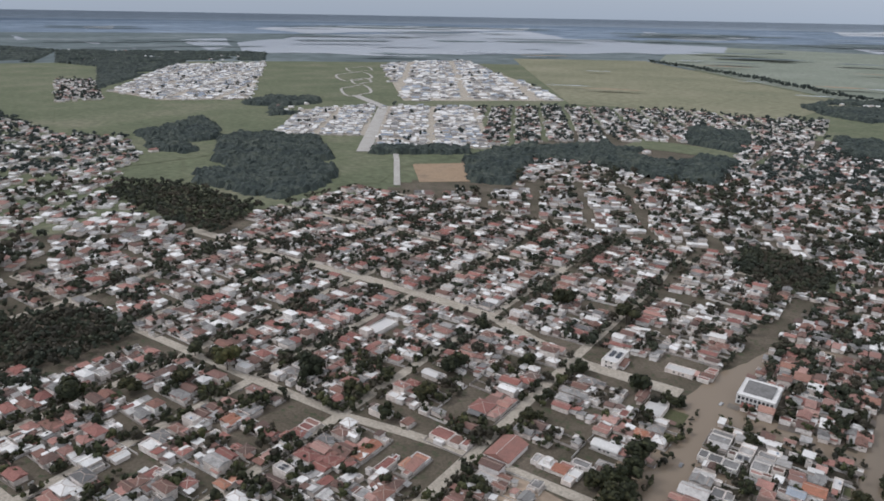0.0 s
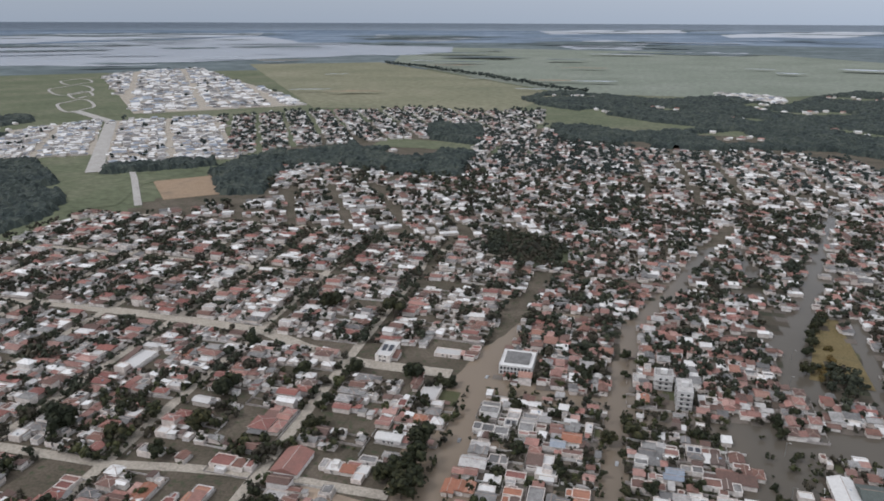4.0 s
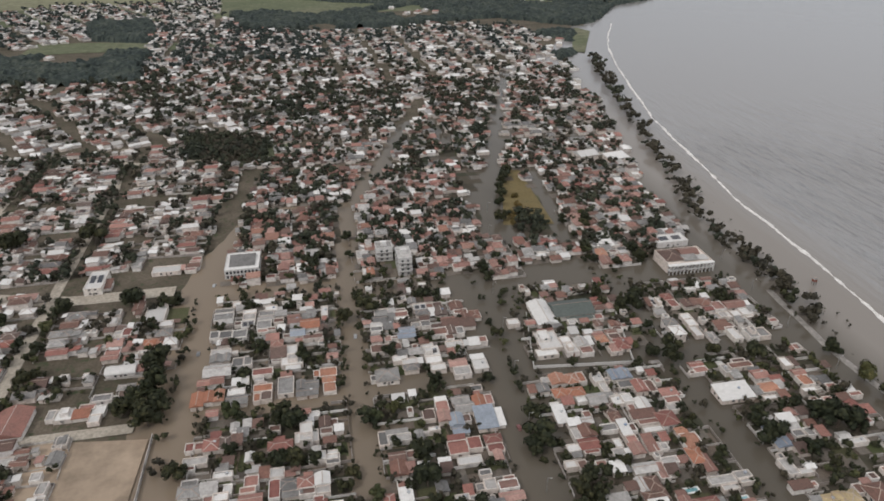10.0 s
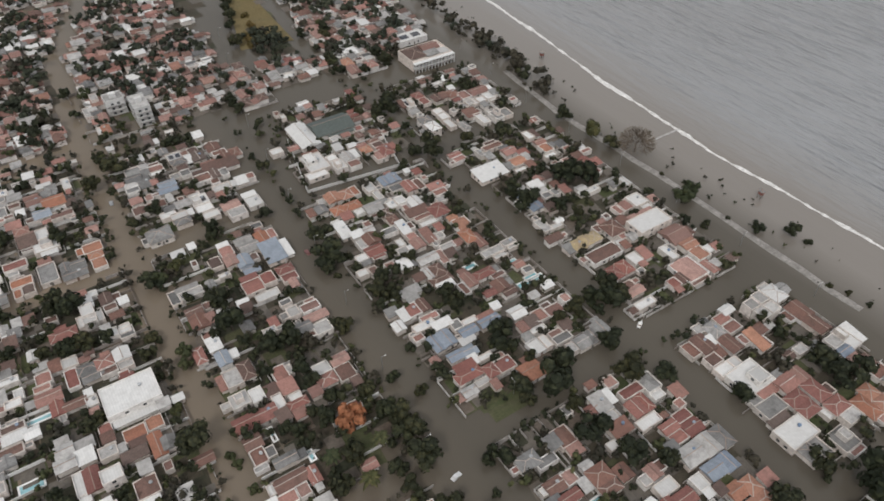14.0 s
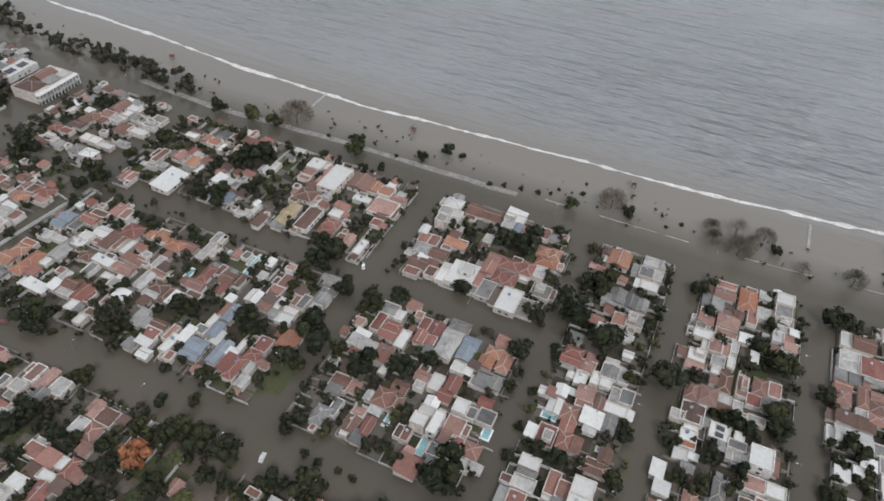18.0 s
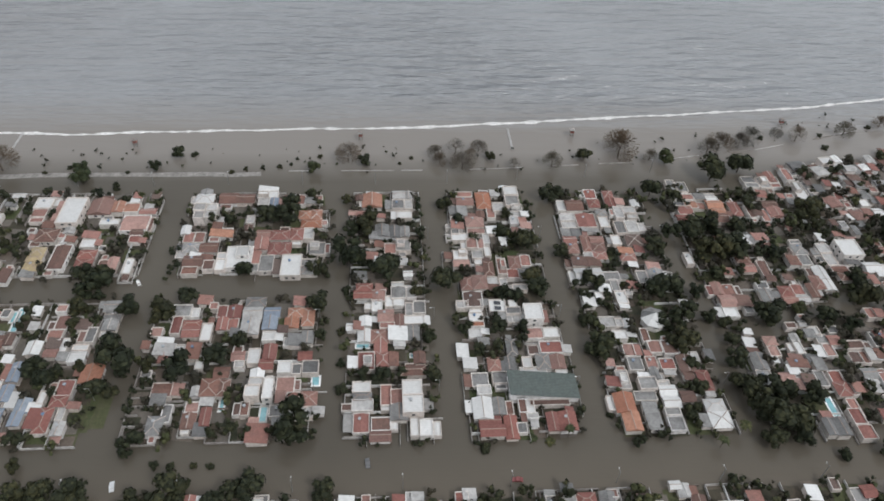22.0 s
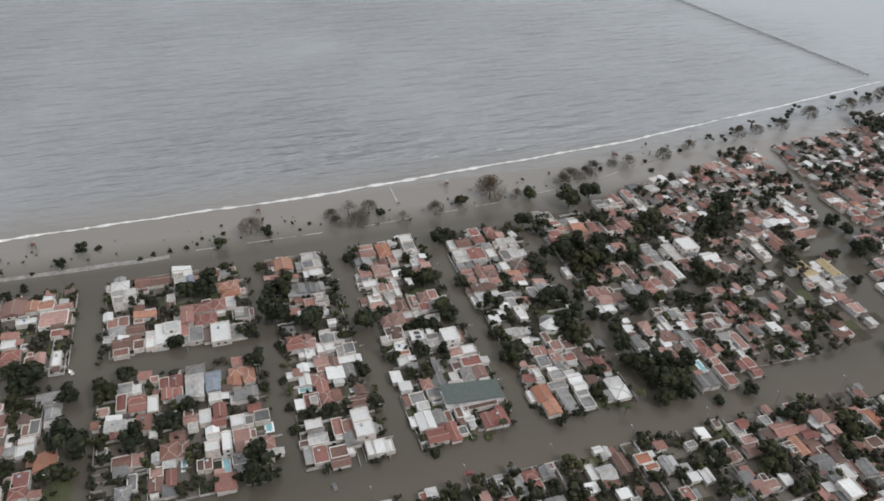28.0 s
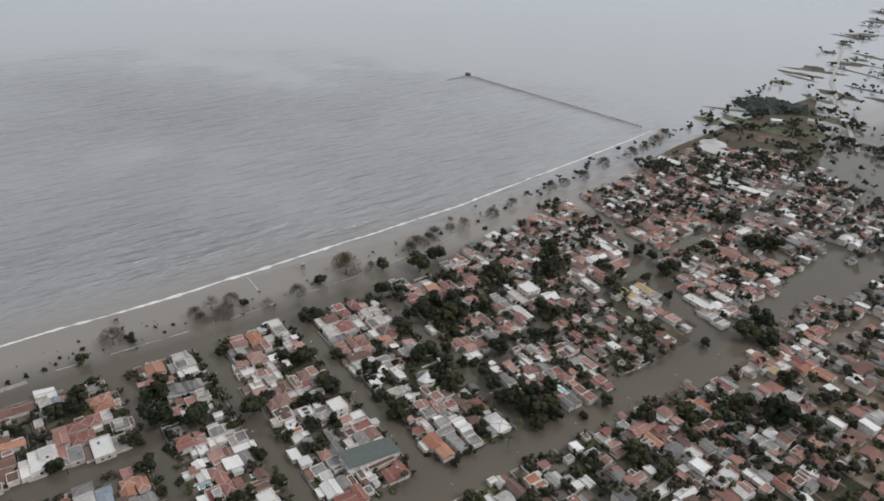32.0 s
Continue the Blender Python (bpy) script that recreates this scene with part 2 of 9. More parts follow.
PANEL = surface("dark_solar_glass", [(0.02, 0.024, 0.035), (0.03, 0.034, 0.045)], 0.2, spec=0.6)
TANK = surface("tank_plastic", [(0.3, 0.31, 0.32), (0.45, 0.46, 0.47), (0.13, 0.2, 0.31)], 0.5)
PAINT = surface("car_paint", [(0.7, 0.7, 0.7), (0.35, 0.36, 0.37), (0.05, 0.05, 0.055), (0.4, 0.05, 0.04)], 0.3, spec=0.5)
METAL = surface("galvanised_metal", [(0.4, 0.4, 0.4), (0.3, 0.3, 0.3)], 0.5, metal=0.6)


def water_mat():
    m, n, l, b = node_mat("muddy_flood_water", 0.15, 0, 0.5)
    b.inputs["IOR"].default_value = 1.33
    at = place_node(n)
    big = noise_node(n, l, 0.006, 5, 0.6, at=at)
    col = ramp_node(n, l, big.outputs["Fac"], [(0.3, (0.08, 0.07, 0.056)), (0.7, (0.103, 0.09, 0.072))]).outputs[0]
    sep = n.new("ShaderNodeSeparateXYZ")
    l.new(at, sep.inputs[0])
    west = n.new("ShaderNodeMapRange")
    west.inputs[1].default_value, west.inputs[2].default_value = 85.0, -30.0
    l.new(sep.outputs[0], west.inputs[0])
    col = mixed(n, l, "MIX", west.outputs[0], col, (0.195, 0.155, 0.116))
    lake = n.new("ShaderNodeMapRange")
    lake.inputs[1].default_value, lake.inputs[2].default_value = 254.0, 282.0
    l.new(sep.outputs[0], lake.inputs[0])
    sheen = n.new("ShaderNodeMapRange")
    sheen.inputs[1].default_value, sheen.inputs[2].default_value, sheen.inputs[3].default_value, sheen.inputs[4].default_value = 235.0, 282.0, 0.3, 0.5
    l.new(sep.outputs[0], sheen.inputs[0])
    l.new(sheen.outputs[0], b.inputs["Specular IOR Level"])
    open_lake = n.new("ShaderNodeMapRange")
    open_lake.inputs[1].default_value, open_lake.inputs[2].default_value = 303.0, 350.0
    l.new(sep.outputs[0], open_lake.inputs[0])
    north = n.new("ShaderNodeMapRange")
    north.inputs[1].default_value, north.inputs[2].default_value = -300.0, 700.0
    l.new(sep.outputs[1], north.inputs[0])
    reach = ramp_node(n, l, north.outputs[0], [(0.0, (0.275, 0.276, 0.278)), (0.4, (0.262, 0.264, 0.268)), (0.85, (0.228, 0.22, 0.216))]).outputs[0]
    col = mixed(n, l, "MIX", lake.outputs[0], col, mixed(n, l, "MIX", open_lake.outputs[0], (0.205, 0.184, 0.164), reach))
    l.new(col, b.inputs["Base Color"])
    m1 = n.new("ShaderNodeMapping")
    m1.inputs["Scale"].default_value = (0.12, 0.022, 0.1)
    m1.inputs["Rotation"].default_value = (0, 0, radians(-6))
    l.new(at, m1.inputs[0])
    w1 = noise_node(n, l, 1.0, 3, 0.55, at=m1.outputs[0])
    gust = noise_node(n, l, 0.004, 3, 0.6, at=at)
    gr = ramp_node(n, l, gust.outputs["Fac"], [(0.3, (0.15, 0.15, 0.15)), (0.65, (1, 1, 1))])
    k = n.new("ShaderNodeBump")
    k.inputs["Distance"].default_value = 16.0
    st = n.new("ShaderNodeMath")
    st.operation = "MULTIPLY"
    surf = n.new("ShaderNodeMapRange")
    surf.inputs[1].default_value, surf.inputs[2].default_value, surf.inputs[3].default_value = 300.0, 350.0, 0.04
    l.new(sep.outputs[0], surf.inputs[0])
    off = n.new("ShaderNodeVectorMath")
    off.operation = "DISTANCE"
    off.inputs[1].default_value = (330.0, 20.0, 0.0)
    l.new(at, off.inputs[0])
    calm = n.new("ShaderNodeMapRange")
    calm.interpolation_type = "SMOOTHERSTEP"
    calm.inputs[1].default_value, calm.inputs[2].default_value, calm.inputs[3].default_value, calm.inputs[4].default_value = 120.0, 950.0, 1.0, 0.03
    l.new(off.outputs["Value"], calm.inputs[0])
    both = n.new("ShaderNodeMath")
    both.operation = "MULTIPLY"
    l.new(surf.outputs[0], both.inputs[0])
    l.new(calm.outputs[0], both.inputs[1])
    l.new(both.outputs[0], st.inputs[0])
    l.new(gr.outputs[0], st.inputs[1])
    l.new(st.outputs[0], k.inputs["Strength"])
    l.new(w1.outputs["Fac"], k.inputs["Height"])
    l.new(k.outputs[0], b.inputs["Normal"])
    return m


WATER = water_mat()


def ground_mat(name, shades, scale=0.02, rough=0.95, speck=None, fine=0.6):
    m, n, l, b = node_mat(name, rough, 0, 0.15)
    uv = n.new("ShaderNodeTexCoord").outputs["UV"]
    a = noise_node(n, l, scale, 6, 0.62, at=uv)
    col = ramp_node(n, l, a.outputs["Fac"], [(0.3 + 0.4 * i / max(1, len(shades) - 1), c) for i, c in enumerate(shades)]).outputs[0]
    c = noise_node(n, l, fine, 4, 0.7, at=uv)
    col = mixed(n, l, "MULTIPLY", 1.0, col, ramp_node(n, l, c.outputs["Fac"], [(0.25, (0.6, 0.6, 0.6)), (0.75, (1.4, 1.4, 1.4))]).outputs[0])
    if speck:
        d = noise_node(n, l, scale * 6, 3, 0.6, at=uv)
        f = ramp_node(n, l, d.outputs["Fac"], [(0.55, (0, 0, 0)), (0.68, (1, 1, 1))]).outputs[0]
        col = mixed(n, l, "MIX", f, col, speck)
    l.new(col, b.inputs["Base Color"])
    return m


EARTH = ground_mat("town_earth_and_grass", [(0.062, 0.056, 0.04), (0.095, 0.08, 0.061), (0.135, 0.113, 0.089)], 0.03, speck=(0.05, 0.063, 0.034))
FIELD = ground_mat("olive_pasture", [(0.142, 0.146, 0.096), (0.178, 0.175, 0.116), (0.215, 0.204, 0.142)], 0.003, fine=0.05)
GREEN = ground_mat("green_meadow", [(0.085, 0.1, 0.06), (0.112, 0.124, 0.076), (0.155, 0.152, 0.105)], 0.006, fine=0.08)
# far land turns bluer and paler outwards: aerial haze put into its colours
FARLAND = ground_mat("hazed_marsh_and_woods", [(0.075, 0.095, 0.1), (0.108, 0.132, 0.136), (0.16, 0.185, 0.192)], 0.0016, fine=0.01)
HAZELAND = ground_mat("hazed_wet_plain", [(0.115, 0.15, 0.195), (0.15, 0.19, 0.24), (0.22, 0.262, 0.315)], 0.0007, fine=0.004)
MUDFLAT = ground_mat("silty_brown_mud", [(0.27, 0.21, 0.155), (0.31, 0.242, 0.18), (0.29, 0.226, 0.168)], 0.02, 0.35, fine=0.04)
# the pasture of FIELD, greyed to paint distance haze into its colour
FARFIELD = ground_mat("hazed_far_pasture", [(0.15, 0.17, 0.135), (0.18, 0.2, 0.162), (0.21, 0.225, 0.19)], 0.003, fine=0.05)
# outermost ring, paled towards the sky to paint in the thickest haze
SKYLINE = ground_mat("hazed_plain_at_horizon", [(0.2, 0.235, 0.275), (0.26, 0.295, 0.335)], 0.0003, fine=0.002)
DIRT = ground_mat("sandy_dirt", [(0.23, 0.165, 0.11), (0.28, 0.205, 0.14), (0.19, 0.145, 0.105)], 0.03)
ROAD = ground_mat("pale_dusty_road", [(0.29, 0.26, 0.217), (0.35, 0.315, 0.265), (0.24, 0.212, 0.176)], 0.05)
PAVE = ground_mat("pale_concrete_paving", [(0.3, 0.285, 0.265), (0.4, 0.385, 0.36)], 0.06)
WETPAVE = ground_mat("wet_promenade_paving", [(0.16, 0.148, 0.135), (0.32, 0.3, 0.28)], 0.25)
GOLD = ground_mat("golden_marsh_grass", [(0.125, 0.098, 0.048), (0.155, 0.122, 0.06), (0.105, 0.09, 0.05)], 0.05)
FOAM = ground_mat("white_foam", [(0.5, 0.48, 0.46), (0.72, 0.7, 0.68)], 0.2)
# bright blue-grey base stands in for part of the water's sky reflection
FLATWATER, _n, _l, _b = node_mat("sky_toned_still_water", 0.12, 0, 0.5)
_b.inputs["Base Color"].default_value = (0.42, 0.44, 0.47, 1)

# ---- geometry helpers ----
EYE_H, FLAT_R, RIM = 220.0, 2400.0, 2400.0


def bowl(x, y, z=0.0):
    """Far land rises gently, so that the whole plain to the horizon lies within five kilometres."""
    d = math.hypot(x, y)
    if d <= FLAT_R:
        return (x, y, z)
    r = FLAT_R + RIM * (1 - math.exp(-(d - FLAT_R) / RIM))
    return (x * r / d, y * r / d, EYE_H * (1 - r / d) + z * r / d)


class Geo:
    """Vertices and faces of one mesh, with coordinates in metres along and down each face as UV."""

    def __init__(self):
        self.v, self.f, self.trim = [], [], set()

    def face(self, *pts):
        k = len(self.v)
        self.v.extend(pts)
        self.f.append(tuple(range(k, k + len(pts))))

    def grid(self, pts, quads):
        k = len(self.v)
        self.v.extend(pts)
        self.f.extend(tuple(k + i for i in q) for q in quads)

    def box(self, x0, x1, y0, y1, z0, z1, bottom=False):
        p = [(x0, y0, z0), (x1, y0, z0), (x1, y1, z0), (x0, y1, z0), (x0, y0, z1), (x1, y0, z1), (x1, y1, z1), (x0, y1, z1)]
        self.grid(p, [(4, 5, 6, 7), (0, 1, 5, 4), (1, 2, 6, 5), (2, 3, 7, 6), (3, 0, 4, 7)] + ([(3, 2, 1, 0)] if bottom else []))

    def put(self, other, x, y, rot, z=0.0):
        c, s = math.cos(rot), math.sin(rot)
        k = len(self.v)
        self.v.extend((x + c * p[0] - s * p[1], y + s * p[0] + c * p[1], z + p[2]) for p in other.v)
        self.f.extend(tuple(k + i for i in q) for q in other.f)

    def mesh(self, name, mat, uv="slope", smooth=False):
        me = bpy.data.meshes.new(name)
        me.from_pydata(self.v, [], self.f)
        me.materials.append(mat)
        if self.trim:
            me.materials.append(RIDGE)
            for i in self.trim:
                me.polygons[i].material_index = 1
        if uv == "slope":
            layer = me.uv_layers.new(name="UVMap")
            co = np.empty(len(me.vertices) * 3)
            me.vertices.foreach_get("co", co)
            co = co.reshape(-1, 3)
            nf = len(me.polygons)
            nor = np.empty(nf * 3)
            me.polygons.foreach_get("normal", nor)
            nor = nor.reshape(-1, 3)
            cnt = np.empty(nf, dtype=np.int32)
            me.polygons.foreach_get("loop_total", cnt)
            li = np.empty(len(me.loops), dtype=np.int32)
            me.loops.foreach_get("vertex_index", li)
            nl = np.repeat(nor, cnt, axis=0)
            h = np.stack([-nl[:, 1], nl[:, 0], 0 * nl[:, 0]], 1)
            size = np.linalg.norm(h, axis=1)
            h[size < 1e-4] = (1, 0, 0)
            h /= np.maximum(np.linalg.norm(h, axis=1), 1e-6)[:, None]
            w = np.cross(nl, h)
            p = co[li]
            layer.data.foreach_set("uv", np.stack([(p * h).sum(1), (p * w).sum(1)], 1).ravel())
        if smooth:
            me.polygons.foreach_set("use_smooth", [True] * len(me.polygons))
        me.update()
        return me


def part(name, geo, mat, parent, label="", smooth=False):
    ob = new(name, geo.mesh(name, mat, smooth=smooth) if isinstance(geo, Geo) else geo)
    ob.parent = parent
    return tagged(ob, label)


def sheet(name, outline, mat, z, step=60.0, label="", category="", kind="structure"):
    """A level patch inside an outline, laid on the land at height z, with its true plan as UV."""
    bm = bmesh.new()
    bm.faces.new([bm.verts.new((x, y, 0)) for x, y in outline])
    bmesh.ops.triangulate(bm, faces=bm.faces[:])
    for _ in range(7):
        long = [e for e in bm.edges if e.calc_length() > max(step, 0.12 * max(0, (e.verts[0].co + e.verts[1].co).length / 2 - 1500))]
        if not long:
            break
        bmesh.ops.subdivide_edges(bm, edges=long, cuts=1)
        bmesh.ops.triangulate(bm, faces=bm.faces[:])
    bmesh.ops.recalc_face_normals(bm, faces=bm.faces[:])
    uv = bm.loops.layers.uv.new("UVMap")
    for f in bm.faces:
        if f.normal.z < 0:
            f.normal_flip()
        for lp in f.loops:
            lp[uv].uv = lp.vert.co.xy
    for v in bm.verts:
        v.co = bowl(v.co.x, v.co.y, z)
    me = bpy.data.meshes.new(name)
    bm.to_mesh(me)
    bm.free()
    me.materials.append(mat)
    return tagged(new(name, me), label, category, kind=kind)

# ---- the lie of the land ----
FOAM_Y = (-4000, -1608, -805, -593, -477, -266, -140, -16, 92, 191, 285, 365, 469, 528, 595, 686, 817, 923, 1051, 1146, 1269)
FOAM_X = (1500, 669, 428, 393, 370, 333, 321, 309, 306, 301, 305, 314, 320, 331, 340, 355, 388, 416, 455, 493, 551)
COAST_Y = (-4000, -1600, -700, -600, -391, -222, -144, -41, 86, 186, 268, 451, 647, 901, 1046, 1180, 1295, 1450, 1518, 1737, 2076, 3110, 3641, 4684, 9000, 90000)
COAST_X = (1480, 640, 375, 357, 322, 275, 262, 255, 254, 254, 250, 263, 311, 369, 410, 468, 536, 640, 735, 930, 1295, 2221, 2948, 4173, 8900, 100000)


def foam_x(y):
    return float(np.interp(y, FOAM_Y, FOAM_X))


def coast_x(y):
    return float(np.interp(y, COAST_Y, COAST_X))


def smooth(a, b, v):
    t = min(1.0, max(0.0, (v - a) / (b - a)))
    return t * t * (3 - 2 * t)


def land(x, y):
    """Height of the solid ground; the flood stands at zero."""
    wob = 14 * noise.noise((x * 0.012, y * 0.012, 3.0))
    edge = float(np.interp(y, (-900, -300, 200, 330, 430, 560, 700, 900, 1100, 1295, 1450, 1518, 1737, 2076, 3110, 3641, 4684, 9000, 90000), (-330, -200, -96, -100, -92, -30, 70, 230, 380, 515, 620, 715, 905, 1270, 2195, 2920, 4145, 8870, 99900)))
    dry = smooth(18, -18, x - edge - wob)
    d = math.hypot(x, y)
    lake = smooth(0, 60 + 0.04 * max(0.0, d - 1200), x - coast_x(y))
    h = -0.5 + 0.95 * dry + 0.15 * noise.noise((x * 0.03, y * 0.03, 0.0))
    return h - (2.5 + 8 * smooth(1300, 4000, d)) * lake


ground = Geo()
rings = [0, 40, 80, 120, 160, 200] + [200 + 14 * i for i in range(1, 58)]
while rings[-1] < 60000:
    rings.append(rings[-1] * 1.055)
SEG = 360
flat_uv = []
for r in rings:
    for k in range(SEG):
        a = 2 * math.pi * k / SEG
        x, y = r * math.cos(a), r * math.sin(a)
        ground.v.append(bowl(x, y, land(x, y)))
        flat_uv.append((x, y))
for i in range(len(rings) - 1):
    for k in range(SEG):
        q = (i * SEG + k, (i + 1) * SEG + k, (i + 1) * SEG + (k + 1) % SEG, i * SEG + (k + 1) % SEG)
        ground.f.append(q)


def plan_uv(me, pts):
    layer = me.uv_layers.new(name="UVMap")
    li = np.empty(len(me.loops), dtype=np.int32)
    me.loops.foreach_get("vertex_index", li)
    layer.data.foreach_set("uv", np.array(pts)[li].ravel())


me = ground.mesh("ground", EARTH, uv="")
plan_uv(me, flat_uv)
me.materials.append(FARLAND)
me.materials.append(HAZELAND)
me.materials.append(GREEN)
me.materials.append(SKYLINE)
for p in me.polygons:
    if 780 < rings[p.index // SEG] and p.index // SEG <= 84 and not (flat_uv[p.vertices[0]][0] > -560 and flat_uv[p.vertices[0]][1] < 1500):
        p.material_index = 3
    # farther rings take the land colours with haze painted in
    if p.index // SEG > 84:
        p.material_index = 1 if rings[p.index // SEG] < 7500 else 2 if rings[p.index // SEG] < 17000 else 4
tagged(new("ground", me), "muddy town ground with grass and bare earth", "ground", kind="structure")

# flood and lake: one water surface
water = Geo()
wrings = [0, 200] + [260 * 1.06 ** i for i in range(98)]
WSEG = 300
for r in wrings:
    for k in range(WSEG):
        a = -math.pi * 0.62 + math.pi * 1.24 * k / (WSEG - 1)
        x, y = -300 + r * math.cos(a), r * math.sin(a)
        water.v.append(bowl(x, y, 0.0))
for i in range(len(wrings) - 1):
    for k in range(WSEG - 1):
        c = ((wrings[i] + wrings[i + 1]) / 2, -math.pi * 0.62 + math.pi * 1.24 * (k + 0.5) / (WSEG - 1))
        x, y = -300 + c[0] * math.cos(c[1]), c[0] * math.sin(c[1])
        if x > coast_x(y) - 700:
            water.f.append((i * WSEG + k, (i + 1) * WSEG + k, (i + 1) * WSEG + k + 1, i * WSEG + k + 1))
tagged(new("water", water.mesh("water", WATER, uv="")), "grey-brown flood and lake water with small waves", "water", kind="structure")

# far pastures
sheet("field_east", [(-793, 1732), (-1902, 3400), (-1321, 3785), (-693, 2958), (-220, 2320), (-260, 1900), (-304, 1680), (-681, 1760)], FIELD, 0.9, label="broad olive pasture beyond the town", category="field")
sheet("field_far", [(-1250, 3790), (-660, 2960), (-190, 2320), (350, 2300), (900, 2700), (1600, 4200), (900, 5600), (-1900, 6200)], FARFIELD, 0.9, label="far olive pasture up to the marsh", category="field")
sheet("field_dirt", [(-560, 760), (-640, 850), (-560, 930), (-470, 840)], DIRT, 0.8, label="bare reddish dirt lot", category="dirt lot")


def strip(name, pts, width, mat, z, label, category="road"):
    """A road of one width along a line."""
    g, uv = Geo(), []
    fine = []
    for (x0, y0), (x1, y1) in zip(pts[:-1], pts[1:]):
        n = max(1, int(math.hypot(x1 - x0, y1 - y0) / 25))
        fine += [(x0 + (x1 - x0) * i / n, y0 + (y1 - y0) * i / n) for i in range(n)]
    fine.append(pts[-1])
    for i, (x, y) in enumerate(fine):
        a, b = fine[max(0, i - 1)], fine[min(len(fine) - 1, i + 1)]
        d = math.hypot(b[0] - a[0], b[1] - a[1])
        nx, ny = -(b[1] - a[1]) / d, (b[0] - a[0]) / d
        for s in (0.5, -0.5):
            wob = 0.35 * noise.noise((x * 0.1, y * 0.1, s))
            px_, py_ = x + nx * (width * s + wob), y + ny * (width * s + wob)
            g.v.append(bowl(px_, py_, z))
            uv.append((px_, py_))
        if i:
            g.f.append((2 * i - 2, 2 * i - 1, 2 * i + 1, 2 * i))
    m = g.mesh(name, mat, uv="")
    plan_uv(m, uv)
    return tagged(new(name, m), label, category, kind="structure")


for k, x in enumerate((-165, -246, -318, -380, -452, -530)):
    strip("road_%d" % (k + 1), [(x, -80), (x + 2, 100), (x, 258), (x - 2, 330), (x - 4, 430), (x - 6, 590), (x - 20, 700)], 7, ROAD, 0.72, "pale unpaved street between house blocks")
for k, (y, d) in enumerate(((-70, 0), (20, 0), (115, 0), (260, 14), (436, -34), (560, -40), (690, -40))):
    strip("road_%d" % (k + 11), [(-620, y), (-330, y), (-243, y + 0.15 * d), (-205, y + 0.65 * d), (-160, y + d), (-96, y + d)], 7 if y != 436 else 12, ROAD, 0.76, "pale dusty cross street")
strip("road_21", [(-571, 725), (-680, 862), (-763, 960)], 9, PAVE, 1.2, "straight pale road to the new estate")
strip("road_22", [(-763, 879), (-1113, 1358), (-1330, 1500)], 24, PAVE, 1.3, "wide new estate avenue")
strip("promenade", [(coast_x(y) + 7 + 1.2 * noise.noise((y * 0.05, 0, 0)), y) for y in range(330, 60, -15)], 4, WETPAVE, 0.05, "pale wet seafront promenade strip", "pavement")

# breaker line
foam = Geo()
fuv = []
ys = np.arange(1263, -600, -2.5)
for i, y in enumerate(ys):
    w = 0.7 + 1.3 * max(0, noise.noise((0.02 * y, 0.0, 1.0)) + 0.2) + 1.1 * noise.noise((0.12 * y, 0.0, 5.0)) + 0.5 * noise.noise((0.5 * y, 0.0, 5.0))
    w = max(0.2, w) * (1.15 if y > -300 else 0.9)
    x = foam_x(y) + 1.5 * noise.noise((0.03 * y, 2.0, 0.0)) + 0.6 * noise.noise((0.25 * y, 2.0, 0.0))
    for s in (-1, 0, 1):
        foam.v.append((x + s * w, y, 0.06 if s else 0.3))
        fuv.append((x + s * w, y))
    if i:
        a, b = 3 * (i - 1), 3 * i
        foam.f += [(a, b, b + 1, a + 1), (a + 1, b + 1, b + 2, a + 2)]
me = foam.mesh("breaking_wave", FOAM, uv="")
plan_uv(me, fuv)
tagged(new("breaking_wave", me), "long white line of a breaking wave", "wave", kind="structure")

# ---- houses ----
PLACED = []
STREETS = [([(72, -300), (77, -21), (77, 105), (76, 193), (92, 322), (107, 363), (130, 507), (138, 535)], 10.5), ([(138, 535), (151, 581), (218, 806), (256, 929)], 6),
           ([(6, 100), (8, 277), (10, 370), (15, 499), (78, 680), (122, 810)], 6), ([(-77, 100), (-77, 295), (-76, 416), (-72, 502), (-60, 600)], 6.5),
           ([(-407, 430), (-250, 432), (-142, 402), (-82, 395), (97, 372), (195, 372), (253, 347)], 6.5), ([(182, 566), (163, 413)], 5), ([(-137, 277), (5, 279), (98, 285), (243, 280)], 6),
           ([(-80, 520), (60, 515), (130, 507)], 5), ([(-60, 610), (160, 600)], 5), ([(170, 650), (300, 640)], 4), ([(200, 745), (330, 730)], 4),
           ([(84, -143), (250, -141)], 6), ([(139, -133), (142, -165), (159, -254), (175, -330)], 6), ([(72, -178), (81, -307), (97, -473)], 11), ([(115, -303), (204, -363), (290, -375)], 8),
           ([(171, -250), (66, -257)], 5), ([(178, -339), (148, -329), (79, -300)], 4.5), ([(180, -337), (182, -447)], 4.5), ([(66, -257), (84, -367), (107, -502)], 6.5), ([(248, -375), (180, -337)], 4.5), ([(182, -447), (211, -593)], 4.5)]


def on_street(x, y, m=0.0):
    for line, half in STREETS:
        for (x0, y0), (x1, y1) in zip(line[:-1], line[1:]):
            dx, dy = x1 - x0, y1 - y0
            t = min(1, max(0, ((x - x0) * dx + (y - y0) * dy) / (dx * dx + dy * dy)))
            if math.hypot(x - x0 - t * dx, y - y0 - t * dy) < half + m:
                return True
    return False


BUCKETS, SORTED = {}, [0]


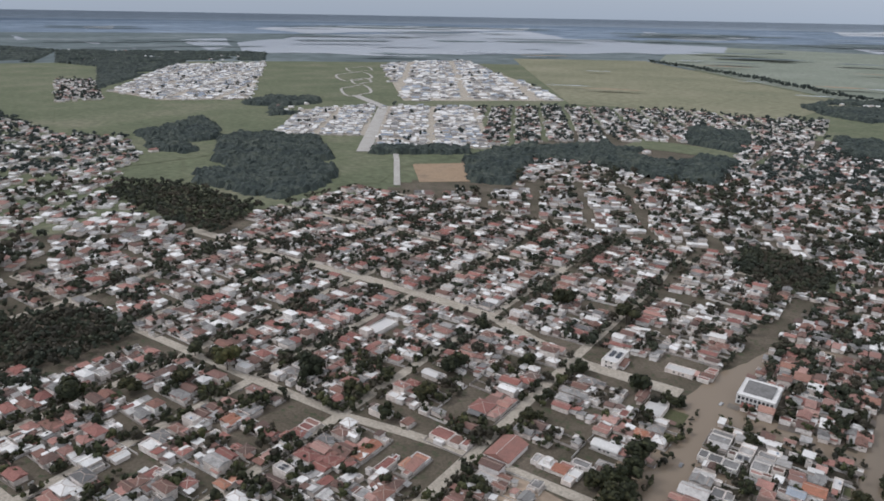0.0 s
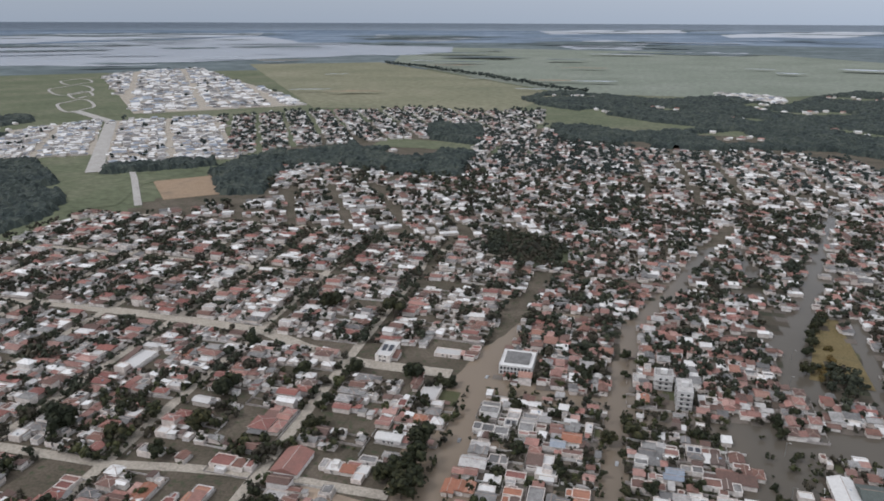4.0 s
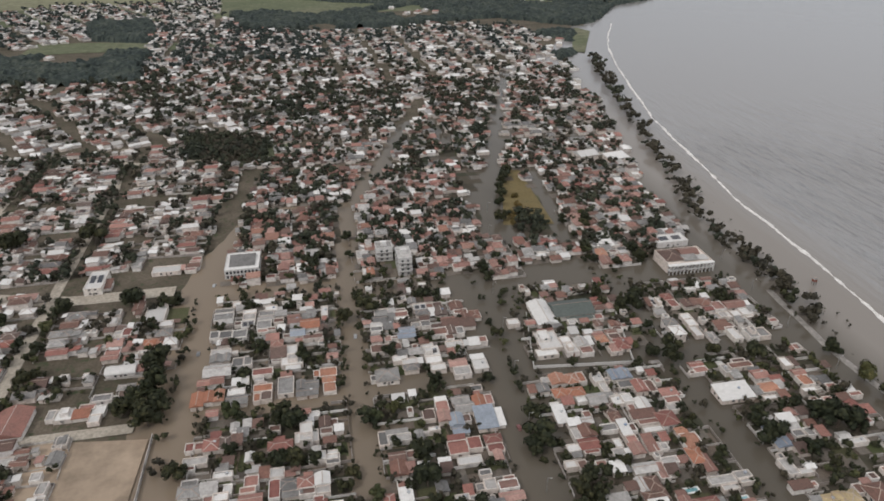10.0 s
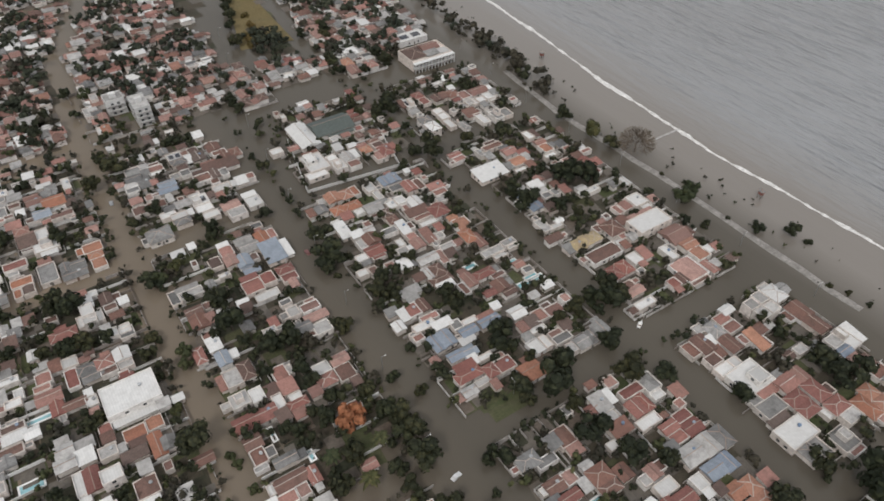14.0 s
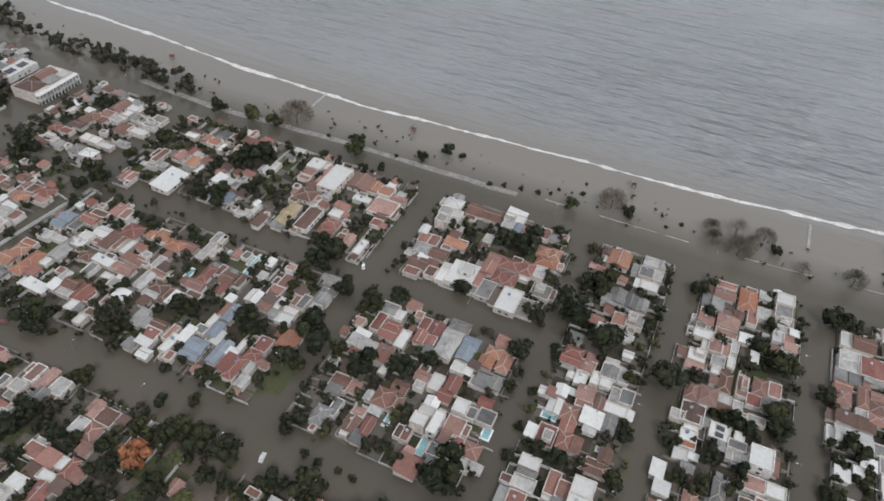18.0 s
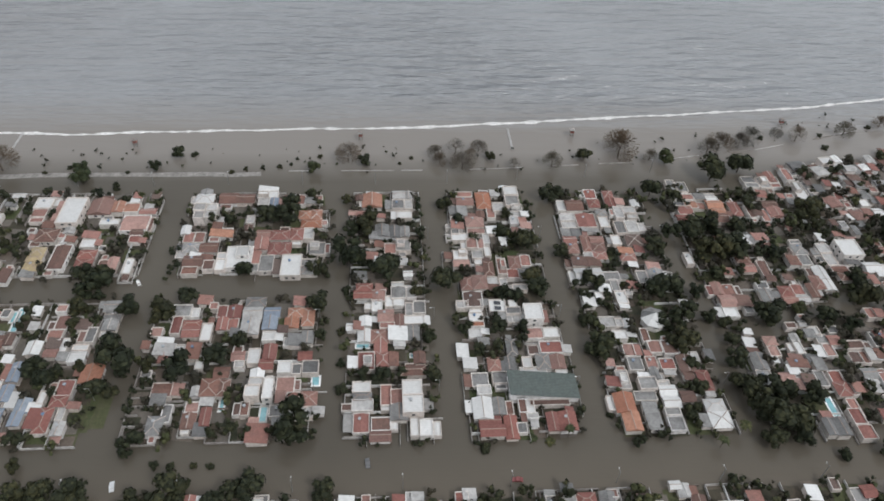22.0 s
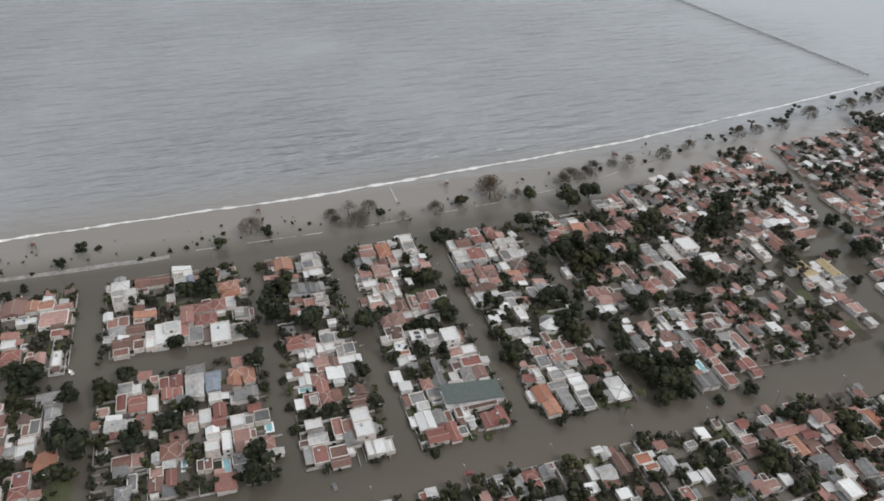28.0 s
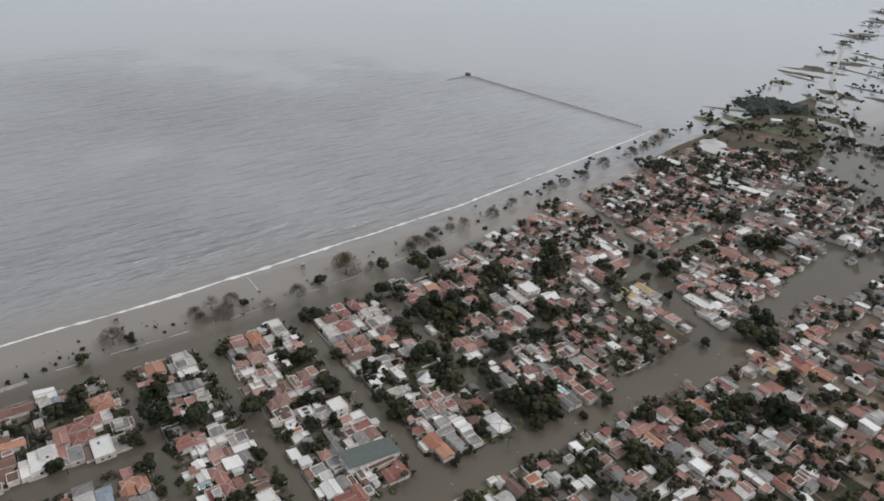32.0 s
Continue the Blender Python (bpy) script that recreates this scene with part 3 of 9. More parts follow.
def free(x, y, a, b, m=0.0):
    """Whether a rectangle of half sizes a, b keeps clear of all that is placed."""
    while SORTED[0] < len(PLACED):
        item = PLACED[SORTED[0]]
        SORTED[0] += 1
        for i in range(int((item[0] - item[2]) // 20), int((item[0] + item[2]) // 20) + 1):
            for j in range(int((item[1] - item[3]) // 20), int((item[1] + item[3]) // 20) + 1):
                BUCKETS.setdefault((i, j), []).append(item)
    for i in range(int((x - a - m) // 20), int((x + a + m) // 20) + 1):
        for j in range(int((y - b - m) // 20), int((y + b + m) // 20) + 1):
            for p, s_, q, t in BUCKETS.get((i, j), ()):
                if abs(x - p) <= a + q + m and abs(y - s_) <= b + t + m:
                    return False
    return True


def roof_geo(kind, w, d, h, pitch=0.36, over=0.45):
    """The roof over a w by d plan whose walls end at h."""
    g = Geo()
    a, b, t = w / 2 + over, d / 2 + over, 0.16
    if kind == "para":
        n, p = (d, w) if d < w else (w, d)
        lift = n * 0.11
        pts = [(-p / 2 + 0.2, -n / 2 + 0.2, h - 0.3), (p / 2 - 0.2, -n / 2 + 0.2, h - 0.3), (p / 2 - 0.2, 0, h - 0.3 + lift), (-p / 2 + 0.2, 0, h - 0.3 + lift), (p / 2 - 0.2, n / 2 - 0.2, h - 0.3), (-p / 2 + 0.2, n / 2 - 0.2, h - 0.3)]
        if d >= w:
            pts = [(-y, x, z) for x, y, z in pts]
        g.grid(pts, [(0, 1, 2, 3), (3, 2, 4, 5), (0, 3, 5), (1, 4, 2)])
    elif kind == "flat":
        g.box(-w / 2 + 0.15, w / 2 - 0.15, -d / 2 + 0.15, d / 2 - 0.15, h - 0.35, h - 0.2)
    elif kind == "vault":
        turn = d > w
        if turn:
            a, b = b, a
        arc = [(b * math.cos(math.pi * i / 10), h + 0.5 * b * math.sin(math.pi * i / 10)) for i in range(11)]
        pts = [(x, y, z) for x in (-a, a) for y, z in arc]
        fs = [(i, i + 1, 12 + i, 11 + i) for i in range(10)] + [tuple(range(10, -1, -1)), tuple(range(11, 22))]
        if turn:
            pts = [(-y, x, z) for x, y, z in pts]
        g.grid(pts, fs)
    elif kind == "shed":
        lift = 2 * b * 0.13
        p = [(-a, -b, h), (a, -b, h), (a, b, h + lift), (-a, b, h + lift)]
        q = [(x, y, z + t) for x, y, z in p]
        g.grid(p + q, [(4, 5, 6, 7), (0, 1, 5, 4), (1, 2, 6, 5), (2, 3, 7, 6), (3, 0, 4, 7), (3, 2, 1, 0)])
    else:
        turn = d > w
        if turn:
            a, b = b, a
        top = h + b * pitch
        r = a if kind == "gable" else max(0.0, a - b)
        base = [(-a, -b), (a, -b), (a, b), (-a, b)]
        lo = [(x, y, h) for x, y in base]
        hi = [(x, y, h + t) for x, y in base]
        ridge = [(-r, 0, top + t), (r, 0, top + t)]
        pts = lo + hi + ridge
        fs = [(4, 5, 9, 8), (6, 7, 8, 9), (5, 6, 9), (7, 4, 8), (0, 1, 5, 4), (1, 2, 6, 5), (2, 3, 7, 6), (3, 0, 4, 7), (3, 2, 1, 0)]
        g.trim.update(range(4, 8))
        # ridge and hip caps
        top += t
        for p0, p1 in [((-r, 0, top), (r, 0, top))] + ([] if kind == "gable" else [((sx * r, 0, top), (sx * a, sy * b, h + t)) for sx in (-1, 1) for sy in (-1, 1)]):
            dx, dy = p1[0] - p0[0], p1[1] - p0[1]
            ln = math.hypot(dx, dy)
            if ln < 0.5:
                continue
            ox, oy = -dy / ln * 0.17, dx / ln * 0.17
            i = len(pts)
            pts += [(p0[0] - ox, p0[1] - oy, p0[2] - 0.02), (p0[0], p0[1], p0[2] + 0.13), (p0[0] + ox, p0[1] + oy, p0[2] - 0.02), (p1[0] - ox, p1[1] - oy, p1[2] - 0.02), (p1[0], p1[1], p1[2] + 0.13), (p1[0] + ox, p1[1] + oy, p1[2] - 0.02)]
            g.trim.update((len(fs), len(fs) + 1))
            fs += [(i, i + 3, i + 4, i + 1), (i + 1, i + 4, i + 5, i + 2)]
        if turn:
            pts = [(-y, x, z) for x, y, z in pts]
        g.grid(pts, fs)
    return g


def wall_geo(kind, w, d, h):
    g = Geo()
    if kind in ("flat", "para"):
        g.box(-w / 2, w / 2, -d / 2, d / 2, -0.8, h - 0.4)
        t = 0.28
        g.box(-w / 2, w / 2, -d / 2, -d / 2 + t, h - 0.4, h + 0.35)
        g.box(-w / 2, w / 2, d / 2 - t, d / 2, h - 0.4, h + 0.35)
        g.box(-w / 2, -w / 2 + t, -d / 2 + t, d / 2 - t, h - 0.4, h + 0.35)
        g.box(w / 2 - t, w / 2, -d / 2 + t, d / 2 - t, h - 0.4, h + 0.35)
    else:
        g.box(-w / 2, w / 2, -d / 2, d / 2, -0.8, h + 0.05)
    return g


win = Geo()
win.box(-0.65, 0.65, -0.05, 0.05, 0, 1.1)
WIN = win.mesh("window", GLASS)
ps = Geo()
ps.box(-0.09, 0.09, -0.09, 0.09, 0, 1)
POST = ps.mesh("post", NEAR["wall"])
dr = Geo()
dr.box(-0.5, 0.5, -0.05, 0.05, 0, 2.1)
DOOR = dr.mesh("door", WOOD)
tk = Geo()
for i in range(10):
    a0, a1 = 2 * math.pi * i / 10, 2 * math.pi * (i + 1) / 10
    p = [(0.55 * math.cos(a), 0.55 * math.sin(a)) for a in (a0, a1)]
    q = [(0.7 * math.cos(a), 0.7 * math.sin(a)) for a in (a0, a1)]
    tk.face((*p[0], 0), (*p[1], 0), (*q[1], 0.9), (*q[0], 0.9))
    tk.face((*q[0], 0.9), (*q[1], 0.9), (0, 0, 1.1))
TANKM = tk.mesh("water_tank", TANK)

ROOF_WORDS = {"orange": "orange clay tile", "pink": "faded pinkish clay tile", "brown": "dark brown tile", "red": "deep red tile",
              "grey": "grey fibre-cement sheet", "white": "white sheet-metal", "concrete": "flat concrete", "blue": "blue-grey metal", "khaki": "yellowish tile", "teal": "dark green-grey sheet"}
joined = {k: Geo() for k in FAR}


def house(x, y, rot, vols, near=True, kind="house", label="", windows=True, tank=False, group="houses of the flooded town"):
    """vols: (cx, cy, w, d, height, roof shape, roof colour) in the house's own plan, its front towards -y."""
    if not near:
        for cx, cy, w, d, h, shape, colour in vols:
            c, s = math.cos(rot), math.sin(rot)
            px_, py_ = x + c * cx - s * cy, y + s * cx + c * cy
            if shape != "open":
                joined["wall"].put(wall_geo(shape, w, d, h), px_, py_, rot, land_z(px_, py_))
            joined[colour].put(roof_geo("shed" if shape == "open" else shape, w, d, h), px_, py_, rot, land_z(px_, py_))
        return None
    main = max(vols, key=lambda v: v[2] * v[3])
    base = new("flat_roofed_" + kind if kind == "house" and main[5] in ("flat", "para") else kind)
    base.location, base.rotation_euler = (x, y, land_z(x, y)), (0, 0, rot)
    tall = "two-storey " if main[4] > 4.5 else "low "
    tagged(base, label or tall + "house with a " + ROOF_WORDS[main[6]] + " roof in flood water", "house", group)
    for cx, cy, w, d, h, shape, colour in vols:
        if shape == "open":
            for sx, sy in ((-1, -1), (1, -1)):
                p = part("post", POST, None, base)
                p.location, p.scale = (cx + sx * (w / 2 - 0.2), cy + sy * (d / 2 - 0.2), -0.8), (1, 1, h + 0.85)
        else:
            wl_ = part("wall", wall_geo(shape, w, d, h), NEAR["wall"], base)
            wl_.location = (cx, cy, 0)
        rf = part("roof", roof_geo("shed" if shape == "open" else shape, w, d, h), NEAR[colour], base, ROOF_WORDS[colour] + " roof")
        rf.location = (cx, cy, 0)
        if windows and shape != "open" and w * d > 40 and (h > 4.5 or w * d > 70):
            for floor in range(2 if h > 4.5 else 1):
                z = 1.0 + 2.8 * floor
                for side in ((0, -1), (-1, 0)):
                    run = w if side[1] else d
                    n = 1 if run < 9 else 2
                    for i in range(n):
                        u = run * ((i + 1) / (n + 1) - 0.5)
                        o = part("window", WIN, None, wl_)
                        flip = -1 if (side[1] and y < 30) else 1
                        o.location = (u, side[1] * flip * (d / 2 + 0.01), z) if side[1] else (side[0] * (w / 2 + 0.01), u, z)
                        o.rotation_euler = (0, 0, 0 if side[1] else radians(90))
    cx, cy, w, d, h, shape, colour = main
    if windows:
        o = part("door", DOOR, None, base)
        o.location = (cx + 0.3, cy - d / 2 - 0.02, 0)
    if colour in ("white", "concrete") and shape == "flat" and w * d > 55 and (int(x * 7 + y * 3) % 5) == 0:
        for i in range(2):
            g = Geo()
            g.box(-w * 0.14, w * 0.14, -d * 0.2, d * 0.2, 0, 0.08, True)
            o = part("solar_panel", g, PANEL, base, "dark solar panel")
            o.location, o.rotation_euler = (cx + w * (i - 0.5) * 0.42, cy, h + 0.15), (0.12, 0, 0)
    if tank:
        o = part("water_tank", TANKM, None, base, "round plastic water tank")
        o.location = (cx + w * 0.2, cy + d * 0.1, h - 0.2 if shape in ("flat", "para") else h + 0.5)
    return base


def land_z(x, y):
    return max(0.0, land(x, y))


# ---- trees ----


def crown_geo(rng, clumps, leaves, size, flat=0.8, leaf=0.55, lift=0.0, skirt=True):
    """Leaf sprays on an uneven cluster of clumps, about one metre in radius before scaling by size."""
    g = Geo()
    centres = []
    for _ in range(clumps):
        a, r, z = rng.uniform(0, 2 * math.pi), rng.uniform(0.1, 0.72) ** 0.8, rng.uniform(-0.5, 0.62) * flat
        centres.append((r * math.cos(a), r * math.sin(a), z + lift, rng.uniform(0.26, 0.46)))
    for cx, cy, cz, cr in centres:
        ring = []
        levels = (-0.6, 0.1, 0.7) if skirt else (-0.35, 0.6)
        last = 6 * len(levels)
        for j, e in enumerate(levels):
            for i in range(6):
                a = math.pi * 2 * (i + 0.5 * j) / 6
                k = cr * rng.uniform(0.65, 0.98) * size
                ring.append((cx * size + k * math.cos(a) * math.cos(e), cy * size + k * math.sin(a) * math.cos(e), cz * size + k * math.sin(e)))
        top = (cx * size, cy * size, (cz + cr * 0.9) * size)
        qs = [(6 * j + i, 6 * j + (i + 1) % 6, 6 * j + 6 + (i + 1) % 6, 6 * j + 6 + i) for j in range(len(levels) - 1) for i in range(6)]
        g.grid(ring + [top], qs + [(last - 6 + i, last - 6 + (i + 1) % 6, last) for i in range(6)])
        for _ in range(leaves):
            u, a = rng.uniform(-0.5, 1), rng.uniform(0, 2 * math.pi)
            q = math.sqrt(max(0, 1 - u * u))
            n = Vector((q * math.cos(a), q * math.sin(a), u))
            p = (Vector((cx, cy, cz)) + n * cr * rng.uniform(0.85, 1.15)) * size
            t = n.orthogonal().normalized()
            t.rotate(Matrix.Rotation(rng.uniform(0, 6.28), 3, n))
            b = n.cross(t) * leaf * rng.uniform(0.5, 1)
            t = t * leaf * rng.uniform(0.6, 1.2) + n * leaf * rng.uniform(-0.3, 0.5)
            g.face(tuple(p - t - b * 0.4), tuple(p + b), tuple(p + t + b * 0.2), tuple(p - b))
    return g


def trunk_geo(rng, h, r, limbs=4, spread=1.6):
    g = Geo()

    def limb(p0, p1, r0, r1):
        d = (p1 - p0).normalized()
        u = d.orthogonal().normalized()
        v = d.cross(u)
        pts = [tuple(p + (u * math.cos(a) + v * math.sin(a)) * k) for p, k in ((p0, r0), (p1, r1)) for a in (0, 1.257, 2.513, 3.77, 5.027)]
        g.grid(pts, [(i, (i + 1) % 5, 5 + (i + 1) % 5, 5 + i) for i in range(5)])

    limb(Vector((0, 0, -0.6)), Vector((0, 0, h)), r, r * 0.6)
    for i in range(limbs):
        a = 6.283 * i / limbs + rng.uniform(-0.4, 0.4)
        z = h * rng.uniform(0.7, 0.98)
        limb(Vector((0, 0, z)), Vector((spread * math.cos(a), spread * math.sin(a), z + spread * rng.uniform(0.5, 1))), r * 0.5, r * 0.2)
    return g


rng = random.Random(11)
CROWNS, TRUNKS = {}, {}
for kind, mat, n, clumps, leaves, flat in (("green", LEAF, 5, 13, 34, 0.8), ("olive", LEAF_OLIVE, 3, 12, 34, 0.85), ("rust", LEAF_RUST, 1, 12, 36, 0.7), ("gold", LEAF_GOLD, 1, 14, 36, 0.7)):
    CROWNS[kind] = [crown_geo(rng, clumps, leaves, 4.0, flat).mesh("crown", mat) for _ in range(n)]
TRUNKS["tree"] = [trunk_geo(rng, 3.0, 0.22).mesh("trunk", BARK) for _ in range(3)]


def bare_crown(rng):
    g = Geo()
    for _ in range(2000):
        a, e, r = rng.uniform(0, 6.283), rng.uniform(-0.8, 1.5), 4.0 * rng.uniform(0.05, 1.0) ** 0.45
        d = Vector((math.cos(a) * math.cos(e), math.sin(a) * math.cos(e), math.sin(e) * 0.85))
        p = d * r
        q = p + (d + Vector((rng.uniform(-0.5, 0.5), rng.uniform(-0.5, 0.5), rng.uniform(0, 0.6)))).normalized() * rng.uniform(0.35, 0.9)
        s = d.orthogonal().normalized() * 0.06
        g.face(tuple(p - s), tuple(p + s), tuple(q))
    return g


def palm_crown(rng):
    g = Geo()
    for i in range(16):
        a, e, ln = 6.283 * i / 16 + rng.uniform(-0.2, 0.2), rng.uniform(0.1, 1.0), rng.uniform(3.0, 4.2)
        prev = None
        for s in range(5):
            t = s / 4
            r, z = ln * t * math.cos(e * (1 - t * 0.4)), ln * (math.sin(e) * t - 0.75 * t * t)
            wd = 0.75 * math.sin(math.pi * (0.12 + 0.86 * t))
            c_, s_ = math.cos(a), math.sin(a)
            row = [(r * c_ - k * wd * s_, r * s_ + k * wd * c_, z - 0.25 * abs(k)) for k in (-1, 0, 1)]
            if prev:
                g.face(prev[0], prev[1], row[1], row[0])
                g.face(prev[1], prev[2], row[2], row[1])
            prev = row
    return g


CROWNS["palm"] = [palm_crown(rng).mesh("fronds", LEAF_OLIVE) for _ in range(2)]
CROWNS["bare"] = [bare_crown(rng).mesh("bare_crown", TWIG) for _ in range(3)]
TREE_WORDS = {"green": "dark green broadleaf tree with dense crown", "olive": "olive green bushy tree with rounded crown", "rust": "rust orange tree in a dark garden",
              "gold": "golden brown wide crowned tree", "bare": "leafless grey-brown tree standing in water", "palm": "palm with drooping green fronds"}


def tree(x, y, r=4.0, kind="green", h=None, seed=None):
    k = random.Random(int(x * 13 + y * 7) if seed is None else seed)
    if kind == "palm":
        r = max(2.6, r)
    if kind == "bare":
        r *= 1.2
    h = h or (r * k.uniform(0.75, 1.05) if kind != "palm" else k.uniform(5, 8))
    PLACED.append((x, y, r * 0.6, r * 0.6))
    e = new("tree" if r > 2.8 else "shrub")
    e.location, e.rotation_euler = (x, y, land_z(x, y)), (0, 0, k.uniform(0, 6.28))
    tagged(e, TREE_WORDS[kind] if r > 2.8 else "low dark green shrub half under water", "tree" if r > 2.8 else "shrub", "trees of the flooded town")
    c = part({"bare": "bare_crown", "palm": "fronds"}.get(kind, "crown"), k.choice(CROWNS[kind]), None, e)
    s = r / 4.0
    c.location, c.scale = (0, 0, h if kind != "bare" else h * 0.85), (s, s * k.uniform(0.9, 1.1), s * k.uniform(0.8, 1.0))
    if r > 2.8:
        t = part("trunk", k.choice(TRUNKS["tree"]), None, e)
        t.scale = (s, s, max(0.3, h / 3.6))
    else:
        c.location = (0, 0, r * 0.35)
    return e


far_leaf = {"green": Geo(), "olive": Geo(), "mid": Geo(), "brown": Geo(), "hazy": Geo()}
far_kinds = {"green": [crown_geo(rng, 5, 7, 1.0, 0.7, 0.22, 0.55, False) for _ in range(6)], "olive": [crown_geo(rng, 4, 7, 1.0, 0.7, 0.22, 0.55, False) for _ in range(4)], "thin": [crown_geo(rng, 3, 4, 1.12, 0.7, 0.3, 0.55, False) for _ in range(6)]}


def far_tree(x, y, r, k, tone=""):
    kind = "green" if k.random() < 0.75 else "olive"
    src = k.choice(far_kinds[kind if math.hypot(x, y) < 480 else "thin"])
    a = k.uniform(0, 6.28)
    c, s = math.cos(a) * r, math.sin(a) * r
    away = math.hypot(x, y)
    # farther trees get the leaf colours that carry painted haze
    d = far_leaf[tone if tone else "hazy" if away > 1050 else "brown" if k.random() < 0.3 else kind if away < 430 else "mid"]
    i = len(d.v)
    z0 = land_z(x, y) + r * 0.25
    d.v.extend(bowl(x + c * p[0] - s * p[1], y + s * p[0] + c * p[1], z0 + p[2] * r * 0.95) for p in src.v)
    d.f.extend(tuple(i + j for j in q) for q in src.f)


def inside(x, y, poly):
    hit = False
    for (x0, y0), (x1, y1) in zip(poly, poly[1:] + poly[:1]):
        if (y0 > y) != (y1 > y) and x < (x1 - x0) * (y - y0) / (y1 - y0) + x0:
            hit = not hit
    return hit


WOODS = []


def canopy(poly, seed, tall=9.0):
    """The closed roof of a far wood: a sheet of leaf tufts of uneven height, with clearings and a ragged edge."""
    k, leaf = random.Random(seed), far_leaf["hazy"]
    xs, ys_ = [p[0] for p in poly], [p[1] for p in poly]
    near = min(math.hypot(*p) for p in poly)
    step = max(4.5, near / 300)
    ny = int((max(ys_) - min(ys_)) / step) + 1
    node = {}

    def corner(i, j):
        if (i, j) not in node:
            x, y = min(xs) + (i + k.uniform(-0.4, 0.4)) * step, min(ys_) + (j + k.uniform(-0.4, 0.4)) * step
            low = land_z(x, y)
            if noise.noise((x * 0.007, y * 0.007, seed)) > 0.27 or not inside(x + 9 * noise.noise((x * 0.05, y * 0.05, 7.0)), y, poly):
                node[i, j] = (bowl(x, y, low), False)
            else:
                node[i, j] = (bowl(x, y, low + tall * (0.7 + 0.5 * noise.noise((x * 0.03, y * 0.03, 1.0)) + k.uniform(-0.3, 0.35))), True)
        return node[i, j]

    for j in range(ny):
        y = min(ys_) + (j + 0.5) * step
        cuts = [x0 + (x1 - x0) * (y - y0) / (y1 - y0) for (x0, y0), (x1, y1) in zip(poly, poly[1:] + poly[:1]) if (y0 > y) != (y1 > y)]
        if not cuts:
            continue
        for i in range(max(0, int((min(cuts) - min(xs) - 14) / step)), int((max(cuts) - min(xs) + 14) / step) + 1):
            c = [corner(i + p, j + q) for p, q in ((0, 0), (1, 0), (1, 1), (0, 1))]
            if not any(p[1] for p in c):
                x = min(xs) + i * step
                if k.random() < 0.012 and inside(x, y, poly):
                    far_house(x, y, k.uniform(0, 3), k.uniform(8, 13), k.uniform(8, 12), 3.5, "gable", k.choice(("white", "white", "concrete", "pink")))
                continue
            n = len(leaf.v)
            leaf.v.extend(p[0] for p in c)
            leaf.f.append((n, n + 1, n + 2, n + 3) if (i + j) % 2 else (n + 1, n + 2, n + 3, n))


def wood(poly, gap, r, seed):
    k = random.Random(seed)
    WOODS.append(poly)
    if min(math.hypot(*p) for p in poly) > 820:
        canopy(poly, seed)
        return
    gap *= 0.62
    r *= 0.62
    xs, ys_ = [p[0] for p in poly], [p[1] for p in poly]
    y = min(ys_)
    while y < max(ys_):
        x = min(xs)
        while x < max(xs):
            px_, py_ = x + k.uniform(-0.45, 0.45) * gap, y + k.uniform(-0.45, 0.45) * gap
            if inside(px_ + 7 * noise.noise((px_ * 0.04, py_ * 0.04, 2.0)), py_, poly) and noise.noise((px_ * 0.02, py_ * 0.02, seed)) < 0.42:
                far_tree(px_, py_, r * k.uniform(0.8, 1.7), k)
            x += gap
        y += gap

# ---- houses, trees and pools of the flooded blocks ----


DWELLINGS = []


def dwelling(x, y, *vols):
    """A house at x, y with its annexes, sides along the street grid."""
    vols = [(dx, dy, w * 1.1, d * 1.1, h - 0.6 if h < 4.5 else h - 0.8, shape, colour) for dx, dy, w, d, h, shape, colour in vols]
    DWELLINGS.append((x, y, vols))
    for v in vols:
        PLACED.append((x + v[0], y + v[1], v[2] / 2, v[3] / 2))


KIN = {"orange": ("pink", "orange", "brown", "white", "concrete"), "pink": ("brown", "pink", "white", "grey", "orange"), "red": ("brown", "pink", "red", "concrete"), "brown": ("pink", "grey", "brown", "concrete", "red"),
       "grey": ("concrete", "white", "grey", "pink"), "white": ("white", "concrete", "grey", "pink", "white"), "concrete": ("white", "grey", "concrete", "pink"), "blue": ("white", "concrete", "blue"), "khaki": ("khaki", "brown", "white")}


def split_roof(v, k):
    """A wide roof falls into smaller ones of unlike height and cover."""
    dx, dy, w, d, h, shape, colour = v
    if w * d < 62 or max(w, d) < 9 or colour == "teal" or shape == "vault" or (colour in ("white", "blue") and w * d > 190) or k.random() < 0.12:
        if k.random() < 0.6 and colour in ("orange", "pink", "brown", "grey", "red") and shape != "flat":
            shape = k.choice(("hip", "gable", "para", "para", "para"))
        return [v[:5] + (shape, colour)]
    f = k.uniform(0.36, 0.64)
    out = []
    for lo, hi in ((0, f), (f, 1)):
        mid, part_ = (lo + hi) / 2 - 0.5, hi - lo
        nw, nd, nx, ny = (w * part_ - 0.25, d * k.uniform(0.8, 1.0), dx + mid * w, dy) if w > d else (w * k.uniform(0.8, 1.0), d * part_ - 0.25, dx, dy + mid * d)
        nx += k.choice((-1, 1)) * (w - nw) / 2 if w <= d else 0
        ny += k.choice((-1, 1)) * (d - nd) / 2 if w > d else 0
        c2 = colour if k.random() < 0.74 else k.choice(KIN.get(colour, (colour,)))
        sh = shape
        if c2 != colour:
            sh = "flat" if c2 in ("concrete", "white") and k.random() < 0.7 else k.choice(("gable", "shed", "hip", "para"))
        out += split_roof((nx, ny, nw, nd, max(2.0, h + k.uniform(-0.5, 0.35)), sh, c2), k)
    return out


